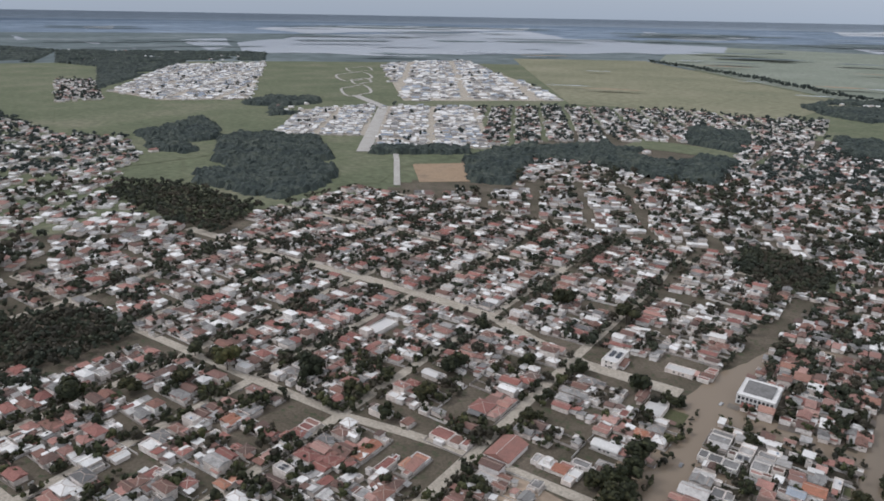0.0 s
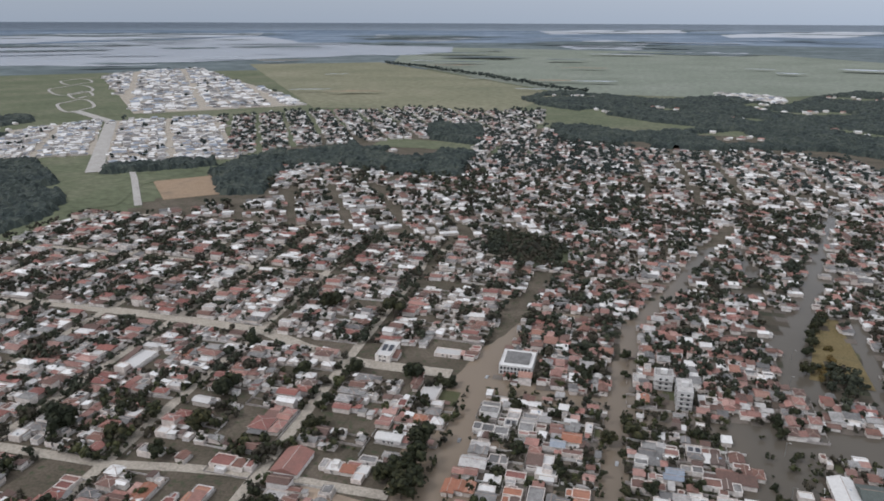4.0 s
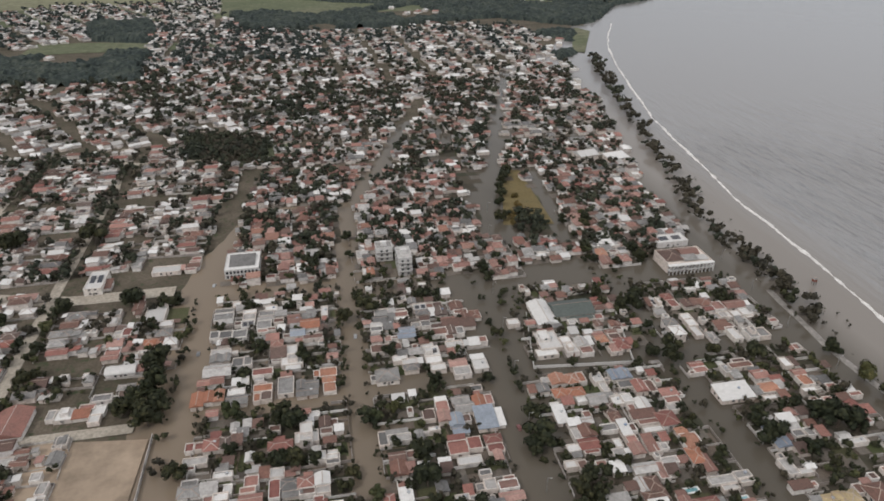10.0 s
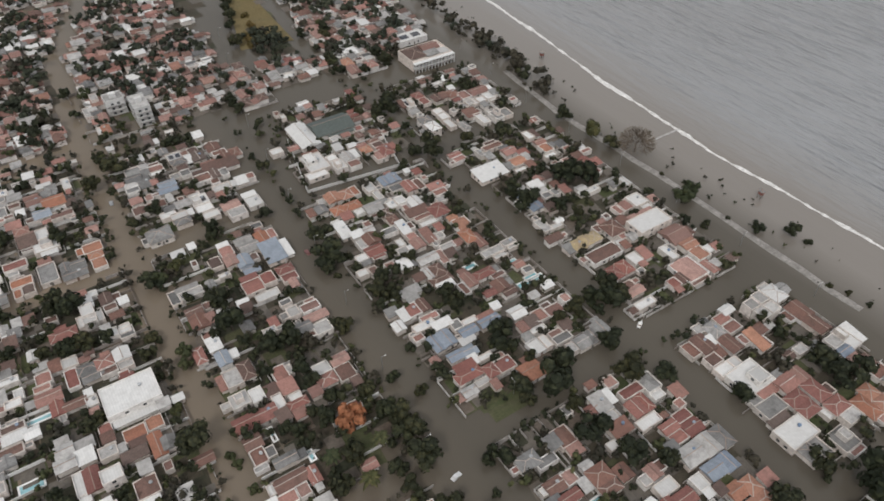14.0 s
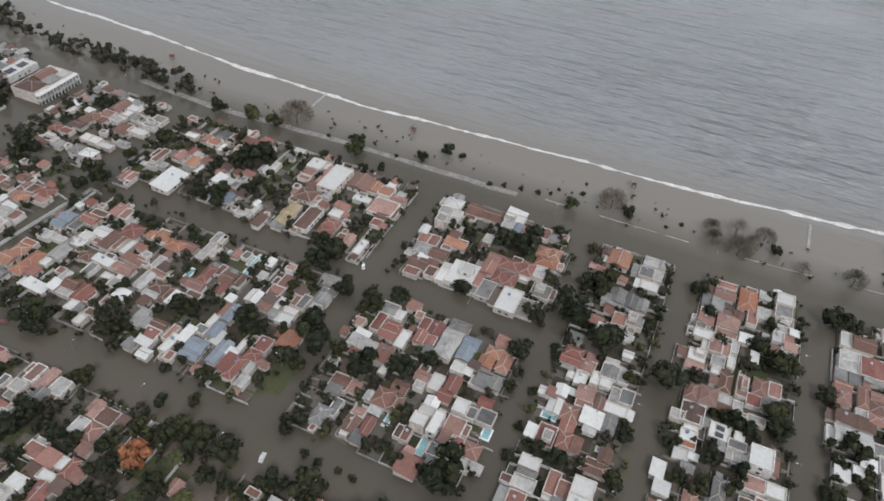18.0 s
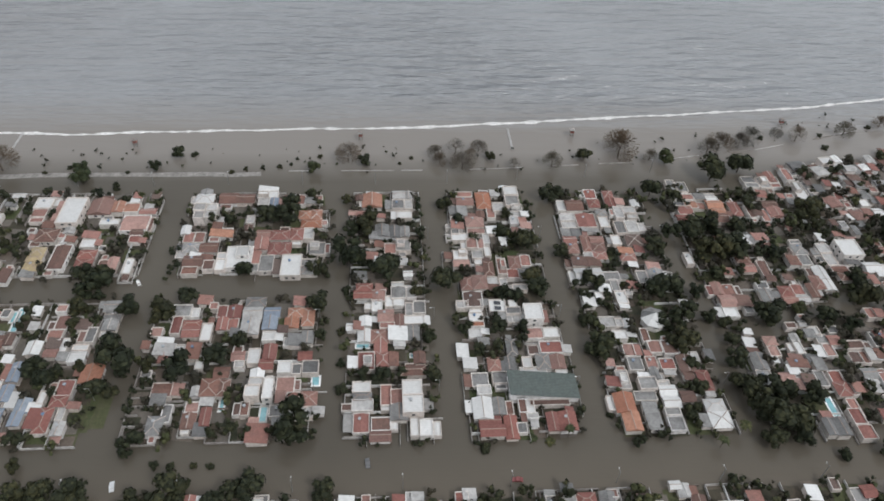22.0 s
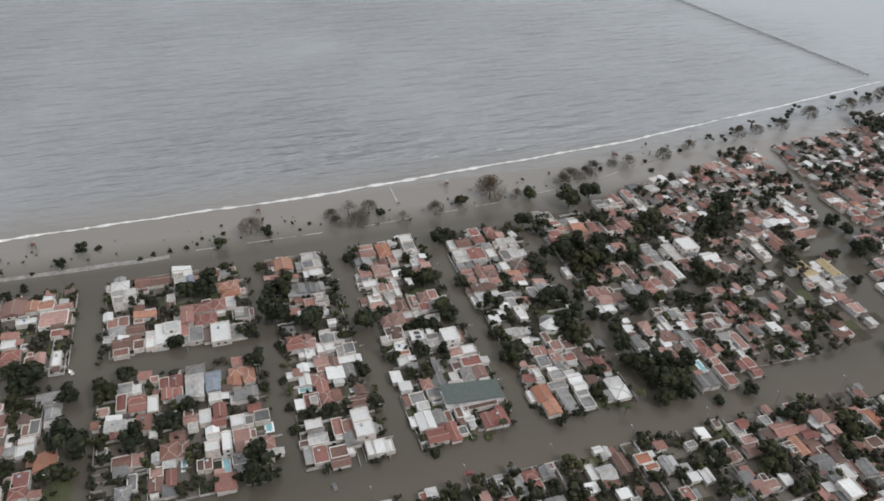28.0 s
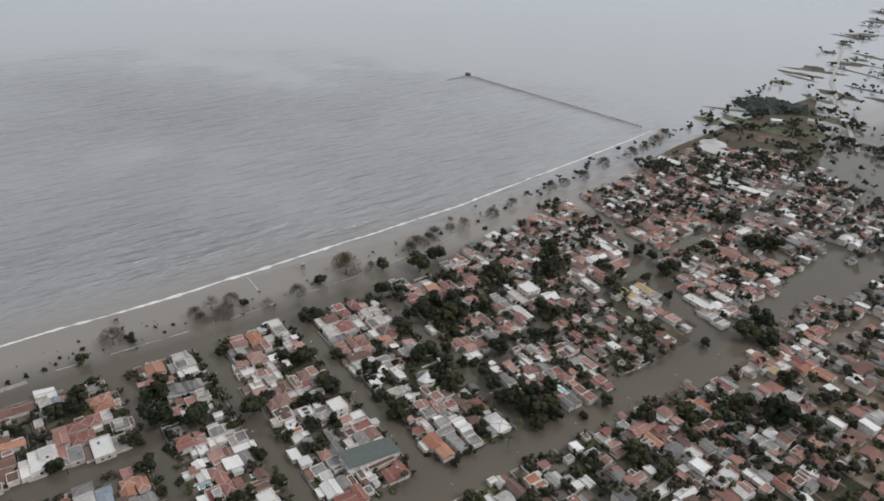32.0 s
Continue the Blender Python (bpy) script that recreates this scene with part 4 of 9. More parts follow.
def build_dwelling(x, y, vols):
    k = random.Random(int(x * 31 + y * 17))
    vols = [p for v in vols for p in split_roof(v, k)]
    dx, dy, w, d, h, shape, colour = max(vols, key=lambda v: v[2] * v[3])
    if shape == "flat" and w * d > 50 and h < 4.5 and k.random() < 0.4:
        vols.append((dx + k.uniform(-0.2, 0.2) * w, dy + k.uniform(-0.2, 0.2) * d, w * 0.45, d * 0.5, h + 2.0, "flat", k.choice((colour, "concrete", "white"))))
    # lean-to annexes where there is room
    sides, done = [(1, 0), (-1, 0), (0, 1), (0, -1)], 0
    k.shuffle(sides)
    for sx, sy in sides:
        dep, run = k.uniform(2.2, 4.2), (d if sx else w) * k.uniform(0.4, 0.9)
        aw, ad = (dep, run) if sx else (run, dep)
        ax = dx + sx * (w / 2 + dep / 2) + (0 if sx else k.uniform(-0.5, 0.5) * (w - run))
        ay = dy + sy * (d / 2 + dep / 2) + (0 if sy else k.uniform(-0.5, 0.5) * (d - run))
        if done < 1 and not on_street(x + ax, y + ay, 1.5) and free(x + ax + sx * 0.6, y + ay + sy * 0.6, aw * 0.3, ad * 0.3):
            vols.append((ax, ay, aw, ad, k.uniform(1.9, 2.3), k.choice(("shed", "shed", "flat", "para", "open")), k.choice((colour, "white", "grey", "brown", "concrete", "pink"))))
            PLACED.append((x + ax, y + ay, aw / 2, ad / 2))
            done += 1
    house(x, y, 0.0, vols, True, windows=w * d > 40, tank=k.random() < 0.3)
    # a garden wall on some of its sides
    if k.random() < 0.3:
        return
    x0, x1 = min(v[0] - v[2] / 2 for v in vols) - k.uniform(0.5, 1.4), max(v[0] + v[2] / 2 for v in vols) + k.uniform(0.5, 1.4)
    y0, y1 = min(v[1] - v[3] / 2 for v in vols) - k.uniform(0.5, 1.4), max(v[1] + v[3] / 2 for v in vols) + k.uniform(0.5, 1.4)
    g, t, hgt = Geo(), 0.09, k.uniform(0.9, 1.5)
    pick = k.sample(range(4), k.choice((1, 2, 3)))
    xm, ym = x + (x0 + x1) / 2, y + (y0 + y1) / 2
    if 0 in pick and not on_street(xm, y + y0):
        g.box(x0, x1, y0 - t, y0 + t, -0.8, hgt)
    if 1 in pick and not on_street(xm, y + y1):
        g.box(x0, x1, y1 - t, y1 + t, -0.8, hgt)
    if 2 in pick and not on_street(x + x0, ym):
        g.box(x0 - t, x0 + t, y0 + t, y1 - t, -0.8, hgt)
    if 3 in pick and not on_street(x + x1, ym):
        g.box(x1 - t, x1 + t, y0 + t, y1 - t, -0.8, hgt)
    if g.v and w * d > 25:
        o = new("garden_wall", g.mesh("garden_wall", NEAR["fence"]))
        o.location = (x, y, land_z(x, y))
        tagged(o, "plastered garden wall beside a flooded house", "wall", "garden walls")


def pool(x, y, w, d):
    e = new("swimming_pool")
    e.location = (x, y, land_z(x, y))
    tagged(e, "garden swimming pool with a white rim", "pool", "pools")
    g = Geo()
    for a in ((-w / 2, w / 2, -d / 2, -d / 2 + 0.7), (-w / 2, w / 2, d / 2 - 0.7, d / 2), (-w / 2, -w / 2 + 0.7, -d / 2 + 0.7, d / 2 - 0.7), (w / 2 - 0.7, w / 2, -d / 2 + 0.7, d / 2 - 0.7)):
        g.box(*a, -0.5, 0.28)
    part("pool_rim", g, POOL_EDGE, e)
    g = Geo()
    g.box(-w / 2 + 0.7, w / 2 - 0.7, -d / 2 + 0.7, d / 2 - 0.7, -0.5, 0.16)
    part("pool_water", g, POOL, e, "still pale blue-green water")
    PLACED.append((x, y, w / 2, d / 2))


def lawn(x, y, w, d):
    g = Geo()
    n = 10
    pts = [(x + w * (i / n - 0.5), y + d * (j / n - 0.5), land_z(x, y) + 0.08 + 0.1 * noise.noise((x + i, y + j, 1.0))) for j in range(n + 1) for i in range(n + 1)]
    g.grid(pts, [(j * (n + 1) + i, j * (n + 1) + i + 1, (j + 1) * (n + 1) + i + 1, (j + 1) * (n + 1) + i) for j in range(n) for i in range(n)])
    tagged(new("lawn", g.mesh("lawn", NEAR["lawn"])), "wet green lawn just above the flood", "lawn", kind="structure")


def octagon_house(x, y, r):
    e = new("octagonal_house")
    e.location = (x, y, 0)
    tagged(e, "octagonal house with a white and grey faceted roof", "house")
    for i in range(8):
        a0, a1 = math.pi * i / 4, math.pi * (i + 1) / 4
        p = [(r * math.cos(a), r * math.sin(a)) for a in (a0, a1)]
        q = [(0.88 * u, 0.88 * v) for u, v in p]
        g = Geo()
        g.face((*p[0], 4.0), (*p[1], 4.0), (0, 0, 7.4))
        g.face((*p[1], 3.8), (*p[0], 3.8), (0, 0, 7.2))
        g.face((*p[0], 3.8), (*p[1], 3.8), (*p[1], 4.0), (*p[0], 4.0))
        part("roof_facet", g, NEAR["white" if i in (2, 3, 4, 5) else "grey"], e)
        g = Geo()
        g.face((*q[0], -0.8), (*q[1], -0.8), (*q[1], 4.1), (*q[0], 4.1))
        part("wall", g, NEAR["wall"], e)
    PLACED.append((x, y, r, r))


dwelling(-104.7, 428.6, (0.0, 0.0, 16.2, 8.3, 3.1, "flat", "white"))
dwelling(-88.9, 434.3, (0.0, 0.0, 8.0, 18.1, 3.0, "hip", "red"))
dwelling(-250.2, 398.9, (0.0, 0.0, 14.2, 8.1, 3.2, "flat", "white"))
dwelling(-144.7, 417.9, (0.0, 0.0, 9.5, 21.0, 5.8, "flat", "white"))
dwelling(-114.2, 386.0, (0.0, 0.0, 6.6, 14.5, 2.9, "shed", "brown"))
dwelling(-302.0, 364.9, (0.0, 0.0, 10.6, 23.2, 3.2, "flat", "white"))
dwelling(-279.2, 373.3, (0.0, 0.0, 11.0, 24.2, 3.5, "gable", "orange"))
dwelling(-116.5, 354.6, (0.0, 0.0, 8.8, 7.3, 3.5, "gable", "red"))
dwelling(-102.2, 371.5, (0.0, 0.0, 10.4, 16.2, 3.4, "flat", "white"))
dwelling(-97.7, 341.4, (0.0, 0.0, 11.1, 8.6, 3.1, "hip", "orange"))
dwelling(-62.2, 364.9, (0.0, 0.0, 11.8, 12.1, 3.3, "gable", "grey"))
dwelling(-59.0, 342.7, (0.0, 0.0, 18.5, 7.8, 3.1, "flat", "grey"))
dwelling(-48.2, 357.6, (0.0, 0.0, 8.1, 17.8, 3.0, "flat", "concrete"))
dwelling(-39.2, 354.3, (0.0, 0.0, 8.8, 17.1, 3.0, "flat", "grey"))
dwelling(-36.5, 365.8, (0.0, 0.0, 6.5, 5.5, 3.1, "flat", "white"))
dwelling(-23.0, 351.2, (0.0, 0.0, 6.9, 9.2, 3.5, "gable", "pink"))
dwelling(-14.3, 344.0, (0.0, 0.0, 9.2, 8.2, 3.5, "gable", "orange"))
dwelling(-5.9, 356.1, (0.0, 0.0, 3.7, 9.6, 3.5, "flat", "white"))
dwelling(25.7, 344.2, (0.0, 0.0, 8.6, 14.0, 3.5, "gable", "grey"))
dwelling(37.2, 342.8, (0.0, 0.0, 7.8, 9.3, 3.0, "flat", "white"))
dwelling(48.9, 347.7, (0.0, 0.0, 8.8, 12.5, 3.1, "gable", "grey"))
dwelling(60.4, 345.7, (0.0, 0.0, 6.3, 13.9, 3.3, "gable", "brown"))
dwelling(70.9, 343.4, (0.0, 0.0, 8.0, 12.2, 3.4, "gable", "brown"))
dwelling(-180.6, 320.2, (0.0, 0.0, 17.1, 23.0, 3.5, "hip", "red"))
dwelling(-118.9, 339.0, (0.0, 0.0, 8.0, 17.5, 3.5, "gable", "pink"), (10.6, -0.1, 9.4, 4.3, 2.6, "gable", "pink"))
dwelling(-110.2, 318.8, (0.0, 0.0, 13.0, 5.9, 3.3, "vault", "white"), (5.4, 4.3, 8.8, 3.9, 3.0, "shed", "white"))
dwelling(-104.7, 303.7, (0.0, 0.0, 7.1, 4.0, 3.3, "hip", "concrete"))
dwelling(-99.4, 331.1, (0.0, 0.0, 15.2, 6.9, 3.0, "flat", "white"))
dwelling(-62.3, 322.3, (0.0, 0.0, 10.9, 11.0, 3.2, "gable", "grey"))
dwelling(-61.7, 309.2, (0.0, 0.0, 12.0, 8.5, 3.0, "gable", "concrete"), (-2.3, -8.9, 11.4, 5.2, 3.2, "gable", "pink"))
dwelling(-49.7, 315.4, (0.0, 0.0, 9.4, 8.9, 3.5, "flat", "grey"))
dwelling(-38.9, 303.6, (0.0, 0.0, 9.3, 5.3, 3.3, "gable", "red"))
dwelling(-31.4, 322.7, (0.0, 0.0, 7.3, 16.0, 3.1, "shed", "brown"), (7.1, -2.6, 5.1, 8.6, 3.2, "flat", "white"))
dwelling(-24.2, 311.1, (0.0, 0.0, 10.3, 8.7, 3.3, "flat", "white"))
dwelling(-21.2, 336.3, (0.0, 0.0, 6.9, 6.4, 3.5, "gable", "blue"))
dwelling(-13.0, 330.7, (0.0, 0.0, 9.9, 4.6, 3.5, "shed", "pink"))
dwelling(25.3, 333.7, (0.0, 0.0, 12.3, 9.0, 3.3, "shed", "grey"))
dwelling(25.3, 311.9, (0.0, 0.0, 15.2, 6.9, 3.2, "shed", "brown"))
dwelling(37.7, 324.2, (0.0, 0.0, 8.9, 9.9, 3.3, "gable", "blue"))
dwelling(40.1, 305.9, (0.0, 0.0, 6.4, 5.2, 3.2, "gable", "concrete"))
dwelling(47.0, 331.7, (0.0, 0.0, 10.0, 5.2, 3.0, "flat", "grey"))
dwelling(48.2, 304.4, (0.0, 0.0, 7.9, 7.9, 3.1, "flat", "white"))
dwelling(60.4, 321.0, (0.0, 0.0, 16.7, 7.6, 3.5, "shed", "brown"), (1.3, -11.8, 8.6, 5.2, 2.6, "flat", "concrete"))
dwelling(67.7, 327.7, (0.0, 0.0, 17.0, 7.7, 2.9, "shed", "brown"))
dwelling(74.6, 308.6, (0.0, 0.0, 9.5, 5.6, 3.3, "shed", "white"))
dwelling(75.3, 334.9, (0.0, 0.0, 11.8, 9.1, 3.1, "hip", "brown"), (3.1, -0.4, 6.9, 4.9, 2.9, "flat", "white"))
dwelling(111.7, 301.7, (0.0, 0.0, 10.9, 14.9, 3.2, "flat", "white"), (-3.7, -10.2, 10.6, 5.9, 2.8, "flat", "white"))
dwelling(116.9, 328.2, (0.0, 0.0, 10.1, 22.2, 3.6, "gable", "white"))
dwelling(135.0, 330.0, (0.0, 0.0, 21.0, 15.0, 3.6, "gable", "teal"))
dwelling(152.0, 331.0, (0.0, 0.0, 8.0, 9.0, 3.0, "gable", "brown"))
dwelling(194.9, 327.2, (0.0, 0.0, 6.1, 13.4, 3.0, "hip", "red"), (-9.1, -0.0, 4.8, 10.6, 3.0, "flat", "white"))
dwelling(209.1, 322.1, (0.0, 0.0, 16.4, 7.5, 3.1, "shed", "brown"))
dwelling(225.3, 316.0, (0.0, 0.0, 17.5, 8.0, 3.1, "gable", "pink"))
dwelling(226.1, 307.2, (0.0, 0.0, 15.5, 7.1, 3.4, "flat", "white"), (-12.4, -0.5, 11.5, 5.2, 2.8, "flat", "concrete"))
dwelling(-180.4, 278.1, (0.0, 0.0, 21.6, 9.8, 3.3, "gable", "red"))
dwelling(-151.4, 284.9, (0.0, 0.0, 13.1, 18.8, 3.5, "gable", "pink"))
dwelling(-124.9, 289.0, (0.0, 0.0, 15.8, 9.7, 3.0, "flat", "white"), (10.7, -3.6, 5.7, 11.8, 2.6, "flat", "white"))
dwelling(-114.5, 297.2, (0.0, 0.0, 8.0, 4.7, 3.1, "gable", "grey"))
dwelling(-64.3, 287.1, (0.0, 0.0, 14.0, 10.1, 3.4, "gable", "orange"))
dwelling(-50.2, 285.7, (0.0, 0.0, 8.7, 10.8, 3.3, "gable", "grey"))
dwelling(-47.5, 297.9, (0.0, 0.0, 3.8, 5.5, 3.1, "flat", "white"))
dwelling(-39.1, 286.8, (0.0, 0.0, 9.9, 12.1, 3.1, "gable", "orange"))
dwelling(-27.2, 290.1, (0.0, 0.0, 7.1, 12.6, 3.0, "flat", "grey"))
dwelling(-16.5, 286.2, (0.0, 0.0, 9.7, 11.2, 3.2, "gable", "grey"))
dwelling(-6.0, 291.0, (0.0, 0.0, 8.0, 18.5, 2.9, "hip", "orange"))
dwelling(23.0, 288.3, (0.0, 0.0, 10.3, 9.5, 3.4, "gable", "grey"))
dwelling(35.6, 294.6, (0.0, 0.0, 7.3, 9.6, 3.5, "flat", "concrete"), (-4.4, 6.7, 7.0, 4.8, 3.2, "flat", "white"))
dwelling(48.7, 293.2, (0.0, 0.0, 8.7, 11.3, 3.4, "flat", "white"))
dwelling(60.3, 287.0, (0.0, 0.0, 8.8, 12.1, 3.6, "flat", "concrete"))
dwelling(71.1, 288.2, (0.0, 0.0, 6.9, 7.9, 2.9, "flat", "white"))
dwelling(110.8, 267.3, (0.0, 0.0, 16.4, 7.4, 3.1, "hip", "orange"))
dwelling(121.4, 295.0, (0.0, 0.0, 6.2, 13.7, 3.6, "flat", "white"))
dwelling(125.4, 265.2, (0.0, 0.0, 4.9, 6.5, 3.4, "flat", "white"), (0.9, -7.1, 3.3, 7.3, 2.8, "flat", "concrete"))
dwelling(128.8, 293.0, (0.0, 0.0, 6.1, 13.4, 3.6, "gable", "concrete"))
dwelling(137.3, 265.4, (0.0, 0.0, 9.6, 6.9, 3.3, "gable", "blue"), (-0.1, -7.5, 6.9, 5.0, 3.1, "flat", "grey"))
dwelling(144.2, 288.4, (0.0, 0.0, 5.9, 7.9, 3.1, "flat", "pink"))
dwelling(144.5, 299.0, (0.0, 0.0, 12.9, 10.8, 3.0, "hip", "orange"), (5.0, -7.7, 6.0, 9.3, 2.9, "hip", "red"))
dwelling(179.2, 263.5, (0.0, 0.0, 7.1, 8.3, 3.0, "hip", "red"))
dwelling(182.8, 297.1, (0.0, 0.0, 7.1, 15.5, 6.0, "hip", "white"), (12.8, 8.2, 5.4, 11.8, 3.2, "flat", "white"), (11.6, -2.5, 4.1, 9.1, 2.8, "flat", "white"))
dwelling(200.4, 287.7, (0.0, 0.0, 3.3, 7.2, 2.9, "shed", "grey"))
dwelling(200.9, 261.3, (0.0, 0.0, 11.1, 4.3, 2.9, "shed", "brown"))
dwelling(210.7, 296.5, (0.0, 0.0, 6.9, 6.9, 3.0, "shed", "brown"))
dwelling(212.9, 287.8, (0.0, 0.0, 4.5, 10.7, 3.4, "flat", "white"))
dwelling(225.5, 286.3, (0.0, 0.0, 11.2, 8.5, 3.2, "flat", "grey"))
dwelling(-288.6, 225.5, (0.0, 0.0, 10.0, 22.0, 3.1, "hip", "pink"))
dwelling(-250.5, 235.2, (0.0, 0.0, 9.7, 21.3, 3.0, "hip", "red"))
dwelling(-218.2, 226.1, (0.0, 0.0, 10.8, 23.7, 3.6, "gable", "red"))
dwelling(-210.0, 241.4, (0.0, 0.0, 7.1, 15.6, 3.2, "hip", "orange"))
dwelling(-194.4, 238.0, (0.0, 0.0, 5.2, 11.4, 3.0, "hip", "red"))
dwelling(-184.4, 249.2, (0.0, 0.0, 9.1, 13.9, 2.9, "hip", "orange"))
dwelling(-65.1, 244.4, (0.0, 0.0, 9.5, 4.3, 2.9, "flat", "concrete"))
dwelling(-61.9, 226.1, (0.0, 0.0, 14.3, 6.5, 3.0, "gable", "grey"))
dwelling(-54.1, 253.2, (0.0, 0.0, 15.5, 7.3, 3.4, "hip", "red"), (-11.3, 0.3, 9.4, 5.5, 2.7, "gable", "red"))
dwelling(-52.5, 233.9, (0.0, 0.0, 7.3, 3.3, 2.9, "flat", "white"))
dwelling(-52.3, 221.2, (0.0, 0.0, 5.5, 4.1, 3.2, "flat", "white"), (2.4, 4.1, 3.2, 5.0, 2.7, "flat", "white"))
dwelling(-40.2, 221.8, (0.0, 0.0, 8.2, 15.1, 3.6, "gable", "pink"), (9.2, 0.1, 4.3, 9.4, 2.6, "gable", "red"))
dwelling(-30.0, 230.3, (0.0, 0.0, 5.5, 5.1, 3.3, "flat", "white"))
dwelling(-29.0, 246.8, (0.0, 0.0, 9.4, 5.0, 3.4, "hip", "red"))
dwelling(-17.7, 251.2, (0.0, 0.0, 5.1, 10.8, 6.0, "flat", "white"), (1.5, -0.7, 7.3, 7.3, 3.2, "flat", "white"))
dwelling(-10.6, 237.0, (0.0, 0.0, 11.7, 5.2, 3.2, "flat", "white"), (4.0, -2.4, 5.4, 5.5, 2.7, "flat", "grey"))
dwelling(-8.7, 255.7, (0.0, 0.0, 5.1, 10.4, 3.2, "gable", "brown"))
dwelling(20.7, 225.8, (0.0, 0.0, 6.2, 12.7, 2.9, "gable", "brown"))
dwelling(23.1, 241.5, (0.0, 0.0, 9.8, 4.4, 3.2, "flat", "concrete"), (-6.9, 1.4, 4.1, 8.2, 2.7, "flat", "grey"))
dwelling(39.5, 243.8, (0.0, 0.0, 4.8, 2.4, 3.5, "flat", "white"))
dwelling(45.8, 255.3, (0.0, 0.0, 5.9, 13.1, 3.5, "gable", "pink"), (-7.1, -0.6, 5.3, 6.8, 2.9, "shed", "brown"))
dwelling(50.9, 245.9, (0.0, 0.0, 6.9, 12.2, 2.9, "gable", "blue"))
dwelling(55.3, 229.9, (0.0, 0.0, 22.4, 10.2, 3.1, "hip", "red"), (-4.2, -7.6, 9.7, 4.4, 2.7, "flat", "white"))
dwelling(55.7, 258.5, (0.0, 0.0, 8.4, 10.6, 3.0, "gable", "concrete"))
dwelling(63.8, 246.8, (0.0, 0.0, 8.1, 12.4, 3.1, "shed", "blue"))
dwelling(65.6, 258.3, (0.0, 0.0, 9.0, 8.2, 3.5, "gable", "orange"))
dwelling(96.8, 220.3, (0.0, 0.0, 5.3, 4.2, 3.0, "flat", "white"))
dwelling(98.2, 242.2, (0.0, 0.0, 4.5, 9.8, 2.9, "shed", "white"))
dwelling(104.5, 228.9, (0.0, 0.0, 9.9, 7.2, 3.5, "hip", "orange"), (-0.2, -7.3, 7.5, 5.6, 2.9, "gable", "red"))
dwelling(107.5, 256.9, (0.0, 0.0, 13.7, 6.2, 3.6, "hip", "orange"))
dwelling(118.9, 249.7, (0.0, 0.0, 7.7, 6.8, 3.2, "gable", "concrete"))
dwelling(121.9, 239.2, (0.0, 0.0, 5.2, 11.9, 3.5, "hip", "brown"))
dwelling(123.4, 227.6, (0.0, 0.0, 3.7, 8.1, 3.4, "shed", "white"), (-6.3, 2.2, 6.9, 4.1, 3.1, "flat", "grey"))
dwelling(130.6, 246.8, (0.0, 0.0, 9.4, 6.2, 3.4, "flat", "white"))
dwelling(135.8, 235.1, (0.0, 0.0, 10.2, 4.6, 3.2, "shed", "brown"), (3.3, 7.3, 5.6, 7.5, 2.6, "gable", "white"), (0.5, -9.9, 8.6, 3.5, 2.7, "flat", "white"))
dwelling(145.1, 229.8, (0.0, 0.0, 7.7, 8.1, 3.5, "hip", "red"))
dwelling(145.2, 253.6, (0.0, 0.0, 9.6, 9.0, 3.5, "hip", "brown"))
dwelling(154.1, 244.4, (0.0, 0.0, 7.7, 9.4, 3.5, "shed", "pink"))
dwelling(185.3, 241.8, (0.0, 0.0, 15.5, 9.6, 3.1, "shed", "white"))
dwelling(191.2, 259.3, (0.0, 0.0, 2.9, 6.4, 3.4, "flat", "concrete"))
dwelling(203.6, 241.4, (0.0, 0.0, 8.7, 7.2, 3.5, "hip", "orange"), (-3.1, -6.6, 6.5, 2.7, 3.0, "flat", "white"))
dwelling(205.1, 251.6, (0.0, 0.0, 6.6, 5.7, 3.5, "shed", "pink"))
dwelling(222.1, 236.2, (0.0, 0.0, 6.9, 3.1, 3.3, "flat", "white"))
dwelling(222.5, 225.9, (0.0, 0.0, 10.6, 6.1, 3.4, "shed", "pink"))
dwelling(224.1, 258.5, (0.0, 0.0, 4.2, 7.0, 3.4, "flat", "white"))
dwelling(224.8, 245.6, (0.0, 0.0, 6.1, 11.3, 3.1, "hip", "orange"))
dwelling(-290.0, 185.7, (0.0, 0.0, 16.0, 7.3, 3.5, "gable", "red"))
dwelling(-248.1, 214.1, (0.0, 0.0, 7.9, 17.4, 3.6, "gable", "grey"))
dwelling(-247.5, 183.6, (0.0, 0.0, 7.4, 10.2, 3.0, "hip", "orange"))
dwelling(-194.1, 214.3, (0.0, 0.0, 17.2, 7.8, 3.6, "gable", "grey"))
dwelling(-66.4, 185.8, (0.0, 0.0, 11.7, 5.3, 3.6, "flat", "concrete"), (1.5, 8.3, 9.3, 4.2, 3.0, "shed", "brown"))
dwelling(-64.1, 209.6, (0.0, 0.0, 11.4, 9.4, 2.9, "hip", "red"))
dwelling(-56.6, 199.0, (0.0, 0.0, 8.3, 4.3, 3.5, "shed", "brown"), (-6.8, 0.9, 5.2, 2.5, 2.6, "shed", "pink"))
dwelling(-54.2, 209.3, (0.0, 0.0, 7.6, 3.5, 3.6, "shed", "brown"), (-0.1, -4.5, 7.4, 3.4, 3.0, "shed", "white"))
dwelling(-38.6, 210.7, (0.0, 0.0, 3.9, 7.8, 2.9, "gable", "red"), (6.0, -2.1, 7.5, 3.7, 2.7, "gable", "brown"))
dwelling(-37.5, 185.8, (0.0, 0.0, 12.8, 10.8, 3.3, "hip", "orange"))
dwelling(-27.2, 180.2, (0.0, 0.0, 5.8, 4.9, 3.3, "flat", "concrete"))
